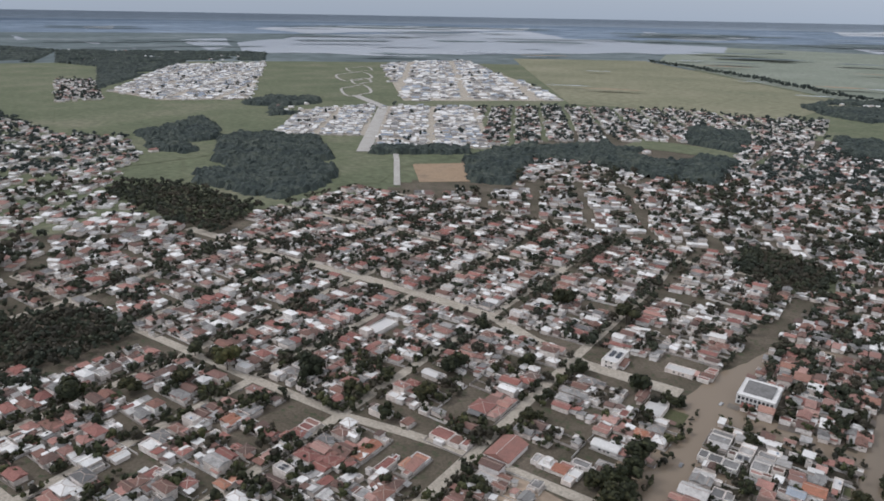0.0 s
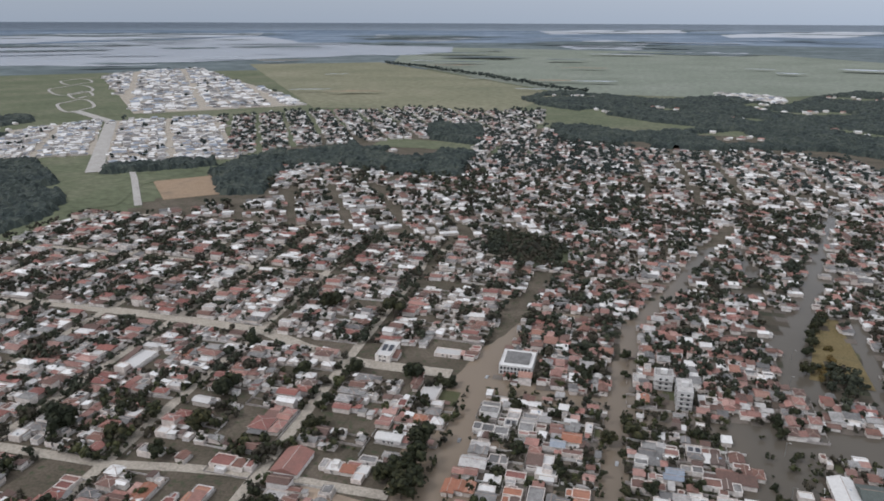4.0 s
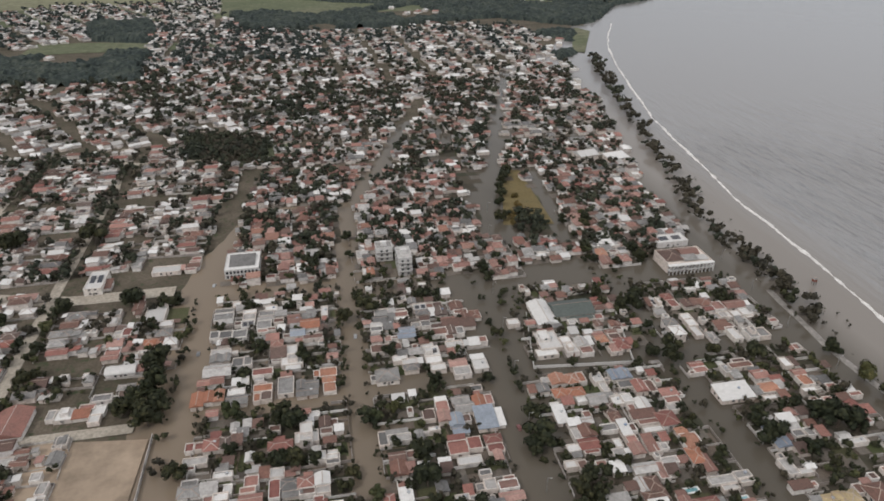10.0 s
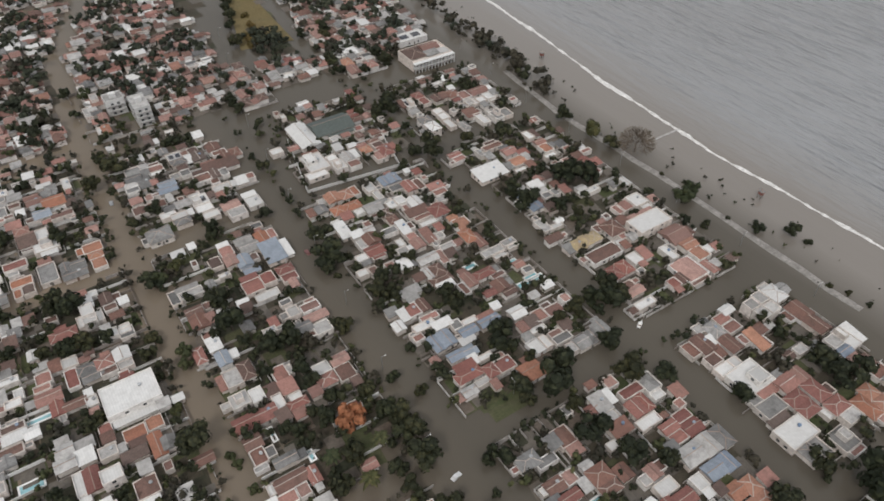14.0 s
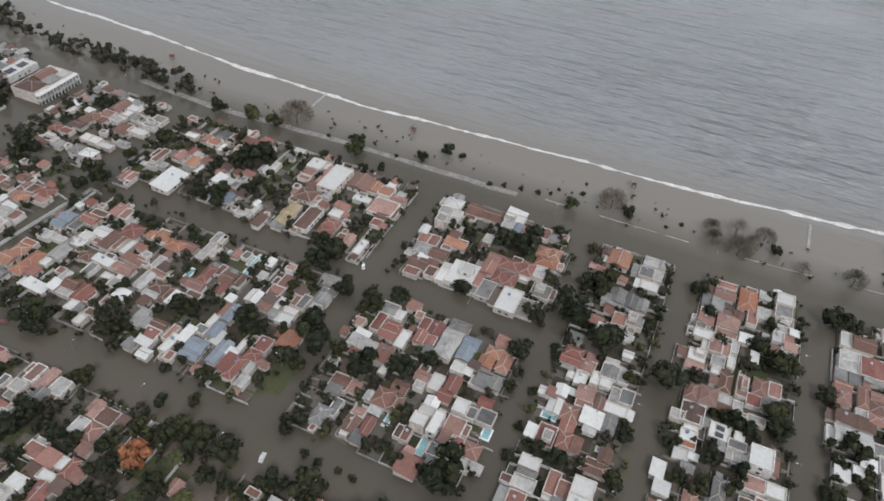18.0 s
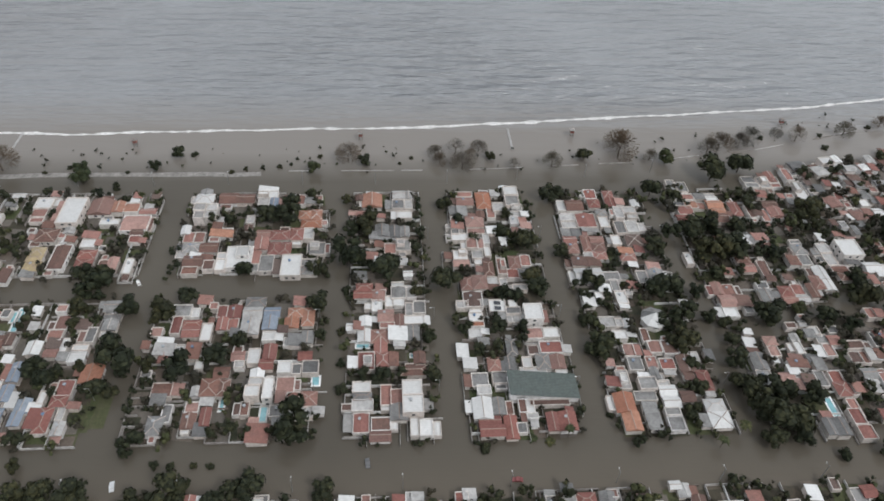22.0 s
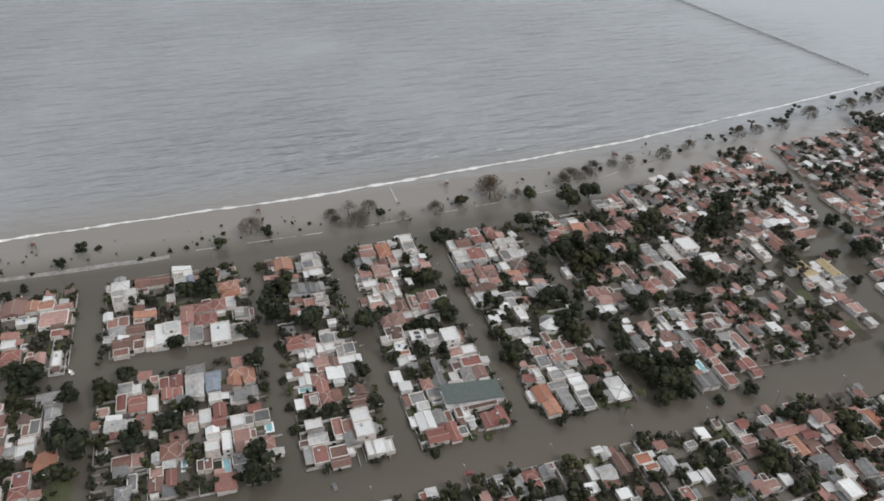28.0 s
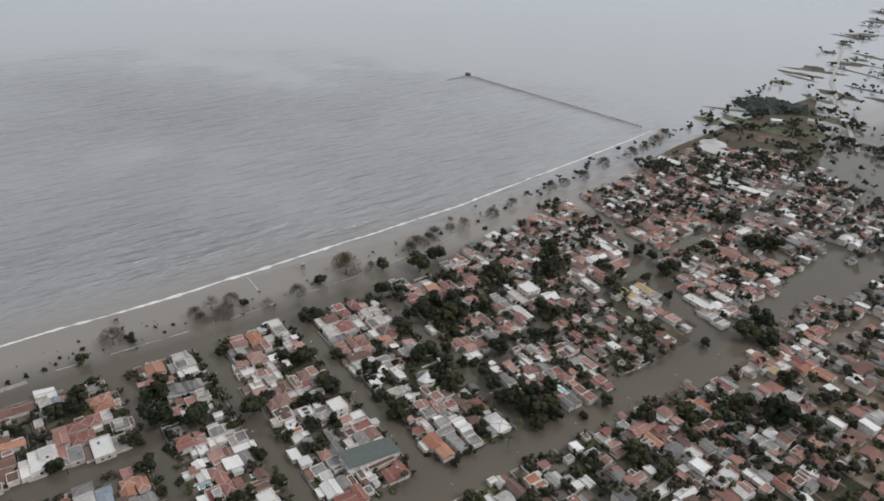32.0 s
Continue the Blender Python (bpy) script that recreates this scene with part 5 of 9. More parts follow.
dwelling(-26.9, 205.9, (0.0, 0.0, 4.0, 4.9, 3.4, "flat", "white"))
dwelling(-14.9, 219.6, (0.0, 0.0, 12.1, 10.9, 3.5, "hip", "red"), (-9.2, 1.5, 7.7, 8.9, 2.7, "gable", "grey"))
dwelling(-13.9, 183.2, (0.0, 0.0, 13.4, 6.1, 2.9, "hip", "orange"), (2.4, -9.9, 3.9, 9.6, 3.2, "gable", "orange"), (-5.6, -9.1, 8.0, 3.6, 2.6, "shed", "brown"))
dwelling(-13.6, 199.5, (0.0, 0.0, 18.4, 13.8, 6.3, "flat", "white"))
dwelling(21.4, 210.3, (0.0, 0.0, 4.9, 10.7, 3.0, "shed", "white"), (-6.8, -5.4, 3.5, 7.7, 3.1, "gable", "red"))
dwelling(22.1, 198.1, (0.0, 0.0, 4.4, 6.6, 3.4, "gable", "blue"))
dwelling(24.3, 187.0, (0.0, 0.0, 10.7, 8.7, 3.5, "hip", "brown"))
dwelling(43.5, 201.7, (0.0, 0.0, 5.3, 3.3, 3.3, "flat", "concrete"))
dwelling(55.9, 195.4, (0.0, 0.0, 6.0, 4.7, 3.5, "gable", "grey"))
dwelling(56.3, 206.9, (0.0, 0.0, 4.7, 5.6, 3.0, "flat", "concrete"))
dwelling(62.7, 191.5, (0.0, 0.0, 6.7, 6.1, 3.4, "flat", "concrete"), (0.6, 7.6, 8.8, 3.9, 2.8, "shed", "pink"))
dwelling(63.4, 205.1, (0.0, 0.0, 7.5, 4.6, 3.5, "gable", "pink"))
dwelling(104.0, 189.0, (0.0, 0.0, 8.3, 3.8, 3.4, "shed", "concrete"))
dwelling(115.0, 213.8, (0.0, 0.0, 5.1, 4.3, 3.2, "flat", "concrete"))
dwelling(120.1, 192.3, (0.0, 0.0, 9.3, 11.6, 3.3, "hip", "red"))
dwelling(121.9, 203.2, (0.0, 0.0, 8.9, 4.7, 2.9, "gable", "concrete"), (6.5, -2.3, 4.1, 8.9, 2.6, "gable", "pink"))
dwelling(123.4, 216.8, (0.0, 0.0, 5.0, 10.8, 3.3, "gable", "pink"), (7.1, -0.3, 3.9, 8.5, 2.9, "shed", "pink"), (-6.6, 2.5, 3.4, 5.0, 3.2, "flat", "white"))
dwelling(129.8, 180.7, (0.0, 0.0, 4.1, 7.5, 3.3, "gable", "pink"), (-4.6, -2.7, 3.1, 6.9, 2.6, "shed", "brown"))
dwelling(132.8, 213.6, (0.0, 0.0, 2.8, 5.1, 3.2, "flat", "concrete"))
dwelling(134.1, 204.9, (0.0, 0.0, 6.7, 3.7, 3.4, "flat", "concrete"))
dwelling(137.8, 180.5, (0.0, 0.0, 8.6, 4.1, 3.3, "hip", "red"), (5.1, -3.5, 6.4, 3.0, 2.6, "flat", "pink"))
dwelling(146.4, 205.5, (0.0, 0.0, 5.7, 8.3, 3.5, "hip", "orange"), (2.4, -4.9, 3.8, 8.7, 3.1, "gable", "pink"))
dwelling(149.3, 215.0, (0.0, 0.0, 7.5, 8.1, 3.0, "hip", "orange"))
dwelling(149.8, 190.5, (0.0, 0.0, 10.4, 4.0, 3.3, "flat", "concrete"))
dwelling(159.8, 191.8, (0.0, 0.0, 6.5, 3.6, 3.2, "flat", "concrete"))
dwelling(179.2, 181.4, (0.0, 0.0, 7.9, 3.6, 3.5, "shed", "brown"))
dwelling(181.2, 192.2, (0.0, 0.0, 4.7, 8.5, 3.1, "flat", "concrete"), (5.8, -3.5, 6.1, 2.8, 2.7, "flat", "white"))
dwelling(187.4, 209.4, (0.0, 0.0, 6.2, 12.0, 3.2, "gable", "blue"))
dwelling(197.8, 219.1, (0.0, 0.0, 6.5, 4.7, 3.6, "shed", "white"))
dwelling(220.7, 200.6, (0.0, 0.0, 7.5, 3.4, 3.0, "flat", "white"))
dwelling(227.7, 181.6, (0.0, 0.0, 17.9, 8.1, 3.0, "flat", "pink"))
dwelling(-320.1, 152.6, (0.0, 0.0, 17.0, 7.7, 3.3, "gable", "white"))
dwelling(-314.6, 164.4, (0.0, 0.0, 19.1, 8.7, 3.5, "gable", "orange"))
dwelling(-280.8, 160.1, (0.0, 0.0, 8.6, 18.9, 3.3, "hip", "red"), (11.3, 13.6, 11.8, 5.4, 2.9, "flat", "white"))
dwelling(-64.4, 172.9, (0.0, 0.0, 4.8, 3.3, 3.5, "flat", "white"))
dwelling(-62.6, 150.9, (0.0, 0.0, 17.1, 7.0, 6.2, "flat", "white"))
dwelling(-55.9, 166.3, (0.0, 0.0, 8.9, 4.0, 2.9, "gable", "grey"), (-4.6, -2.5, 6.3, 2.8, 3.2, "flat", "concrete"))
dwelling(-34.4, 172.0, (0.0, 0.0, 4.3, 8.9, 3.0, "gable", "red"), (-3.7, 0.7, 4.2, 9.2, 2.8, "flat", "white"), (6.2, -3.5, 6.5, 5.5, 5.9, "flat", "white"))
dwelling(-33.4, 157.9, (0.0, 0.0, 7.5, 3.4, 3.2, "flat", "white"))
dwelling(-29.1, 147.0, (0.0, 0.0, 7.2, 3.3, 3.5, "flat", "concrete"))
dwelling(-22.0, 141.7, (0.0, 0.0, 6.1, 4.6, 3.0, "shed", "brown"))
dwelling(-19.4, 158.5, (0.0, 0.0, 7.1, 7.5, 3.5, "shed", "brown"))
dwelling(17.6, 151.9, (0.0, 0.0, 5.5, 12.2, 3.0, "gable", "brown"), (-1.4, -7.6, 4.7, 2.2, 2.7, "flat", "concrete"))
dwelling(22.2, 164.3, (0.0, 0.0, 15.0, 5.8, 3.2, "gable", "red"), (10.4, 2.1, 3.6, 7.9, 2.8, "flat", "white"))
dwelling(23.0, 174.7, (0.0, 0.0, 11.7, 7.6, 3.3, "flat", "white"))
dwelling(24.5, 142.0, (0.0, 0.0, 7.3, 3.6, 3.5, "gable", "grey"))
dwelling(38.0, 175.4, (0.0, 0.0, 5.6, 13.1, 3.4, "shed", "pink"))
dwelling(38.2, 162.2, (0.0, 0.0, 6.9, 3.2, 2.9, "shed", "red"))
dwelling(56.6, 168.0, (0.0, 0.0, 14.3, 12.9, 3.1, "gable", "pink"))
dwelling(98.7, 168.8, (0.0, 0.0, 9.1, 4.0, 3.3, "flat", "white"), (4.5, 3.2, 7.6, 3.5, 2.9, "gable", "pink"), (6.7, -3.2, 7.6, 3.4, 3.1, "shed", "white"))
dwelling(100.6, 157.1, (0.0, 0.0, 9.2, 9.0, 3.2, "gable", "blue"))
dwelling(101.5, 179.3, (0.0, 0.0, 9.8, 6.8, 3.0, "hip", "red"))
dwelling(103.7, 147.6, (0.0, 0.0, 11.4, 4.6, 3.1, "gable", "blue"))
dwelling(112.4, 156.0, (0.0, 0.0, 6.8, 3.8, 3.5, "gable", "blue"), (4.0, 5.0, 6.3, 2.9, 2.8, "flat", "white"), (-2.9, -3.5, 6.1, 2.8, 3.1, "shed", "white"))
dwelling(122.8, 155.8, (0.0, 0.0, 8.4, 3.8, 3.6, "gable", "blue"))
dwelling(139.7, 168.4, (0.0, 0.0, 6.4, 9.8, 3.3, "gable", "brown"))
dwelling(146.6, 146.5, (0.0, 0.0, 13.5, 6.1, 3.4, "hip", "pink"), (-9.3, -4.5, 6.6, 3.7, 3.0, "flat", "white"))
dwelling(189.7, 148.4, (0.0, 0.0, 11.5, 7.2, 3.1, "hip", "red"))
dwelling(190.9, 171.9, (0.0, 0.0, 15.1, 6.9, 3.5, "hip", "khaki"))
dwelling(191.8, 161.1, (0.0, 0.0, 15.8, 7.2, 3.2, "hip", "brown"))
dwelling(203.2, 162.1, (0.0, 0.0, 4.1, 2.2, 3.5, "flat", "white"))
dwelling(204.1, 150.5, (0.0, 0.0, 10.2, 6.6, 3.1, "flat", "white"))
dwelling(207.2, 171.8, (0.0, 0.0, 8.0, 8.6, 3.5, "hip", "brown"))
dwelling(217.2, 144.6, (0.0, 0.0, 3.9, 8.6, 3.5, "flat", "white"))
dwelling(224.0, 164.4, (0.0, 0.0, 18.6, 9.8, 6.1, "flat", "white"))
dwelling(229.1, 151.9, (0.0, 0.0, 10.2, 10.2, 3.2, "gable", "pink"))
dwelling(-13.1, 139.2, (0.0, 0.0, 4.6, 7.4, 3.0, "gable", "brown"), (-1.0, -5.7, 7.0, 3.2, 3.1, "flat", "white"))
dwelling(13.6, 125.5, (0.0, 0.0, 5.9, 3.4, 3.2, "flat", "white"))
dwelling(21.6, 127.7, (0.0, 0.0, 10.4, 5.4, 3.4, "flat", "pink"), (1.3, 6.4, 10.2, 4.7, 2.6, "hip", "brown"))
dwelling(29.4, 116.9, (0.0, 0.0, 6.6, 3.9, 3.0, "gable", "grey"))
dwelling(30.3, 131.6, (0.0, 0.0, 3.2, 5.9, 3.0, "shed", "red"))
dwelling(95.3, 130.6, (0.0, 0.0, 5.1, 3.5, 3.5, "gable", "concrete"))
dwelling(99.7, 137.6, (0.0, 0.0, 10.0, 4.2, 3.0, "hip", "red"), (2.9, -5.8, 6.3, 2.9, 3.2, "flat", "concrete"), (-4.7, -0.7, 2.4, 4.6, 2.8, "flat", "white"))
dwelling(112.1, 133.8, (0.0, 0.0, 11.8, 6.3, 3.3, "hip", "red"), (-1.5, 7.9, 5.8, 2.6, 2.8, "flat", "white"))
dwelling(121.1, 125.6, (0.0, 0.0, 7.6, 7.3, 3.3, "hip", "orange"))
dwelling(132.6, 134.7, (0.0, 0.0, 8.7, 6.7, 3.0, "flat", "white"))
dwelling(145.3, 125.3, (0.0, 0.0, 9.5, 5.5, 3.2, "gable", "grey"), (-2.8, 6.8, 7.8, 3.8, 3.2, "flat", "grey"))
dwelling(157.2, 126.6, (0.0, 0.0, 9.9, 7.3, 3.0, "gable", "grey"))
dwelling(184.8, 127.3, (0.0, 0.0, 9.6, 3.8, 3.4, "flat", "white"))
dwelling(186.3, 137.5, (0.0, 0.0, 7.4, 8.5, 3.1, "shed", "brown"))
dwelling(206.8, 128.9, (0.0, 0.0, 9.0, 6.1, 3.1, "gable", "red"))
dwelling(216.8, 132.0, (0.0, 0.0, 11.3, 12.1, 2.9, "gable", "pink"))
dwelling(226.1, 127.8, (0.0, 0.0, 3.5, 6.9, 2.9, "gable", "pink"))
dwelling(228.5, 139.2, (0.0, 0.0, 7.4, 12.3, 3.6, "gable", "orange"))
dwelling(235.7, 100.5, (0.0, 0.0, 6.5, 7.8, 3.5, "hip", "white"))
dwelling(62.6, 75.5, (0.0, 0.0, 5.2, 3.1, 3.5, "gable", "red"))
dwelling(95.4, 94.8, (0.0, 0.0, 7.3, 5.2, 3.5, "hip", "grey"), (5.7, -3.2, 7.6, 3.5, 3.2, "gable", "grey"))
dwelling(100.2, 82.3, (0.0, 0.0, 11.1, 5.1, 3.0, "gable", "orange"), (-1.1, -5.8, 7.0, 3.2, 3.0, "gable", "red"))
dwelling(102.4, 61.7, (0.0, 0.0, 6.0, 3.1, 3.2, "flat", "brown"))
dwelling(112.4, 95.8, (0.0, 0.0, 6.5, 7.4, 3.3, "hip", "brown"))
dwelling(113.1, 74.9, (0.0, 0.0, 7.9, 10.2, 3.6, "hip", "brown"))
dwelling(128.7, 61.5, (0.0, 0.0, 7.5, 4.7, 3.4, "flat", "white"))
dwelling(131.9, 87.1, (0.0, 0.0, 7.5, 5.0, 3.6, "shed", "brown"), (-4.9, -3.5, 7.3, 3.3, 2.6, "flat", "white"))
dwelling(133.4, 96.8, (0.0, 0.0, 5.5, 12.0, 3.4, "gable", "white"))
dwelling(145.9, 93.0, (0.0, 0.0, 10.9, 11.7, 3.4, "hip", "red"), (-3.0, -9.3, 9.2, 4.2, 3.1, "flat", "white"))
dwelling(151.1, 75.9, (0.0, 0.0, 13.8, 9.9, 3.3, "gable", "red"))
dwelling(151.8, 64.5, (0.0, 0.0, 20.3, 8.0, 3.5, "gable", "concrete"), (-1.3, -7.8, 11.7, 6.0, 2.8, "gable", "blue"))
dwelling(155.4, 96.4, (0.0, 0.0, 6.5, 7.5, 3.5, "gable", "grey"))
dwelling(185.1, 97.8, (0.0, 0.0, 11.5, 7.9, 3.2, "hip", "brown"))
dwelling(189.7, 76.4, (0.0, 0.0, 13.8, 11.4, 3.8, "flat", "white"), (-2.2, 7.8, 11.7, 5.3, 3.2, "flat", "white"))
dwelling(197.8, 96.2, (0.0, 0.0, 6.4, 15.2, 3.4, "hip", "brown"), (7.6, 4.5, 7.3, 9.8, 2.8, "gable", "pink"))
dwelling(202.6, 66.7, (0.0, 0.0, 13.5, 6.0, 3.1, "gable", "pink"))
dwelling(207.5, 87.5, (0.0, 0.0, 4.3, 9.5, 3.1, "shed", "orange"))
dwelling(222.6, 97.8, (0.0, 0.0, 11.1, 11.6, 6.1, "flat", "concrete"))
dwelling(235.6, 67.9, (0.0, 0.0, 11.9, 10.2, 3.6, "gable", "blue"))
dwelling(236.2, 83.8, (0.0, 0.0, 7.4, 16.3, 3.5, "gable", "brown"))
dwelling(58.6, 37.6, (0.0, 0.0, 4.9, 7.7, 3.2, "hip", "grey"))
dwelling(60.9, 53.3, (0.0, 0.0, 6.1, 6.4, 3.2, "flat", "white"), (0.9, -2.9, 6.3, 4.5, 3.1, "flat", "grey"))
dwelling(90.7, 55.4, (0.0, 0.0, 7.2, 7.1, 3.1, "shed", "pink"))
dwelling(100.9, 48.6, (0.0, 0.0, 5.0, 6.3, 3.2, "flat", "grey"))
dwelling(106.5, 39.9, (0.0, 0.0, 6.1, 11.1, 2.9, "shed", "pink"), (-6.3, -0.3, 4.9, 8.7, 2.7, "flat", "concrete"))
dwelling(109.9, 56.8, (0.0, 0.0, 10.1, 10.3, 6.1, "flat", "white"))
dwelling(122.8, 42.5, (0.0, 0.0, 7.2, 15.8, 3.4, "flat", "grey"), (5.4, 13.0, 11.9, 5.4, 3.0, "gable", "red"), (-9.4, 4.5, 8.1, 6.8, 2.8, "flat", "pink"))
dwelling(137.6, 42.6, (0.0, 0.0, 6.6, 9.5, 3.6, "shed", "grey"))
dwelling(139.6, 56.5, (0.0, 0.0, 4.6, 5.2, 3.3, "flat", "white"))
dwelling(150.3, 44.1, (0.0, 0.0, 10.4, 11.5, 3.0, "hip", "orange"))
dwelling(183.8, 51.0, (0.0, 0.0, 13.5, 8.8, 3.8, "flat", "white"), (-0.5, -8.9, 9.7, 7.7, 3.2, "hip", "grey"), (2.0, 12.0, 10.5, 6.3, 3.2, "flat", "grey"))
dwelling(195.6, 39.9, (0.0, 0.0, 8.1, 8.0, 3.5, "flat", "grey"))
dwelling(200.7, 57.6, (0.0, 0.0, 15.5, 10.0, 3.3, "hip", "red"))
dwelling(206.9, 47.4, (0.0, 0.0, 8.3, 10.5, 3.1, "hip", "red"))
dwelling(219.9, 44.4, (0.0, 0.0, 13.5, 10.8, 3.0, "hip", "orange"))
dwelling(234.5, 53.7, (0.0, 0.0, 7.9, 10.5, 3.1, "gable", "brown"))
dwelling(54.4, 7.5, (0.0, 0.0, 5.5, 7.4, 3.1, "gable", "pink"))
dwelling(55.0, -8.3, (0.0, 0.0, 9.3, 8.4, 3.5, "hip", "brown"))
dwelling(58.1, 13.0, (0.0, 0.0, 4.7, 4.5, 3.5, "flat", "pink"))
dwelling(91.9, -8.0, (0.0, 0.0, 8.3, 8.4, 3.4, "flat", "white"))
dwelling(93.6, 8.0, (0.0, 0.0, 5.7, 7.0, 3.0, "flat", "brown"), (-5.3, 0.2, 4.0, 7.0, 2.7, "shed", "pink"))
dwelling(94.2, 15.7, (0.0, 0.0, 8.4, 5.9, 3.1, "gable", "red"))
dwelling(102.4, 0.7, (0.0, 0.0, 13.5, 6.1, 3.6, "gable", "grey"), (5.1, 5.2, 9.3, 4.2, 2.7, "flat", "pink"))
dwelling(104.2, -5.1, (0.0, 0.0, 15.1, 8.1, 6.3, "flat", "white"))
dwelling(109.9, 15.9, (0.0, 0.0, 8.3, 7.1, 3.4, "flat", "white"), (-7.2, -0.6, 5.1, 7.9, 2.9, "flat", "concrete"))
dwelling(118.9, -5.9, (0.0, 0.0, 4.0, 9.4, 3.6, "gable", "brown"))
dwelling(124.9, 14.2, (0.0, 0.0, 9.0, 6.6, 3.1, "flat", "red"))
dwelling(125.9, 5.2, (0.0, 0.0, 7.3, 8.2, 3.3, "hip", "red"))
dwelling(138.8, 11.4, (0.0, 0.0, 6.9, 11.8, 3.0, "gable", "grey"), (-5.5, -3.3, 7.7, 4.7, 2.6, "gable", "red"))
dwelling(140.1, -2.2, (0.0, 0.0, 7.4, 12.2, 2.9, "gable", "grey"))
dwelling(148.3, 5.4, (0.0, 0.0, 9.8, 6.6, 3.1, "hip", "pink"), (-1.2, -5.9, 6.7, 4.0, 2.6, "shed", "pink"))
dwelling(154.8, -7.7, (0.0, 0.0, 8.6, 8.7, 2.9, "flat", "grey"), (-7.1, 0.7, 4.8, 8.2, 3.2, "flat", "white"))
dwelling(156.7, 9.7, (0.0, 0.0, 6.6, 4.5, 3.1, "flat", "white"))
dwelling(164.5, -2.6, (0.0, 0.0, 7.2, 11.0, 3.5, "gable", "grey"), (-5.5, 4.3, 7.1, 8.3, 3.0, "flat", "white"))
dwelling(165.9, 16.1, (0.0, 0.0, 8.3, 7.3, 3.4, "hip", "red"), (-2.8, -7.0, 6.8, 6.4, 3.0, "gable", "pink"))
dwelling(197.3, -3.2, (0.0, 0.0, 7.5, 6.8, 3.6, "flat", "grey"), (-2.1, 6.5, 7.0, 5.4, 3.2, "flat", "pink"))
dwelling(207.9, 2.1, (0.0, 0.0, 8.3, 15.7, 3.4, "gable", "grey"), (-3.5, 5.2, 4.8, 11.4, 2.9, "shed", "grey"))
dwelling(221.4, -4.4, (0.0, 0.0, 5.4, 7.3, 3.4, "flat", "white"))
dwelling(230.7, -3.4, (0.0, 0.0, 8.0, 10.3, 3.4, "flat", "grey"), (7.0, -0.3, 6.8, 9.3, 2.9, "gable", "concrete"))
dwelling(233.0, 12.6, (0.0, 0.0, 9.6, 9.0, 3.3, "hip", "orange"), (-2.0, 4.5, 4.7, 4.5, 2.7, "flat", "white"))
dwelling(56.0, -53.6, (0.0, 0.0, 8.2, 3.7, 3.5, "flat", "grey"))
dwelling(90.9, -35.7, (0.0, 0.0, 8.6, 8.4, 3.2, "gable", "red"), (-0.5, -7.7, 9.2, 4.2, 2.6, "gable", "red"))
dwelling(95.3, -52.7, (0.0, 0.0, 2.5, 4.3, 3.0, "flat", "concrete"))
dwelling(99.1, -32.8, (0.0, 0.0, 8.6, 6.5, 3.5, "gable", "white"), (1.3, -6.6, 6.8, 4.4, 2.7, "gable", "grey"))
dwelling(100.4, -49.4, (0.0, 0.0, 6.6, 3.2, 3.2, "flat", "brown"), (-1.1, 5.5, 6.1, 2.8, 3.0, "shed", "brown"))
dwelling(108.9, -58.9, (0.0, 0.0, 10.5, 26.0, 3.5, "shed", "teal"), (8.3, 2.3, 4.8, 10.6, 2.8, "flat", "white"), (13.2, 4.3, 6.1, 3.9, 2.8, "flat", "white"), (-8.4, 6.5, 7.1, 3.3, 2.8, "flat", "white"))
dwelling(113.8, -33.3, (0.0, 0.0, 6.4, 6.4, 2.9, "gable", "grey"), (-5.3, -1.2, 4.5, 5.4, 3.2, "flat", "concrete"))
dwelling(121.7, -43.5, (0.0, 0.0, 6.3, 10.8, 2.9, "gable", "pink"), (-7.2, 1.4, 5.7, 6.5, 3.2, "flat", "grey"))
dwelling(130.6, -48.9, (0.0, 0.0, 8.0, 3.6, 3.0, "gable", "grey"))
dwelling(139.1, -33.8, (0.0, 0.0, 4.8, 5.3, 3.0, "flat", "white"))
dwelling(146.9, -34.6, (0.0, 0.0, 8.5, 6.8, 3.5, "gable", "orange"))
dwelling(149.4, -52.7, (0.0, 0.0, 8.7, 6.6, 3.5, "gable", "grey"), (-1.9, -1.8, 6.9, 5.5, 2.7, "flat", "white"))
dwelling(155.3, -45.7, (0.0, 0.0, 7.0, 7.1, 3.3, "flat", "white"))
dwelling(159.7, -34.7, (0.0, 0.0, 8.9, 8.3, 3.2, "hip", "brown"), (-3.0, 2.3, 4.9, 10.8, 3.1, "flat", "concrete"))
dwelling(167.3, -58.0, (0.0, 0.0, 3.6, 6.4, 3.0, "flat", "concrete"))
dwelling(171.1, -36.2, (0.0, 0.0, 9.3, 11.2, 3.5, "hip", "pink"))
dwelling(179.8, -44.3, (0.0, 0.0, 8.5, 3.9, 3.6, "gable", "brown"), (-8.1, -0.4, 5.2, 6.1, 3.0, "flat", "concrete"))
dwelling(180.7, -59.4, (0.0, 0.0, 15.2, 11.7, 3.5, "hip", "pink"), (0.9, 8.4, 10.2, 4.2, 3.2, "flat", "pink"))
dwelling(187.7, -31.8, (0.0, 0.0, 10.2, 7.4, 3.2, "hip", "pink"))
dwelling(190.1, -39.9, (0.0, 0.0, 5.3, 5.1, 3.5, "flat", "grey"), (2.5, -5.3, 6.6, 3.0, 3.1, "flat", "white"))
dwelling(198.8, -39.6, (0.0, 0.0, 7.5, 8.7, 3.3, "gable", "pink"), (3.6, -6.0, 6.7, 3.0, 2.6, "flat", "white"))
dwelling(203.4, -32.1, (0.0, 0.0, 5.0, 7.7, 3.3, "flat", "white"))
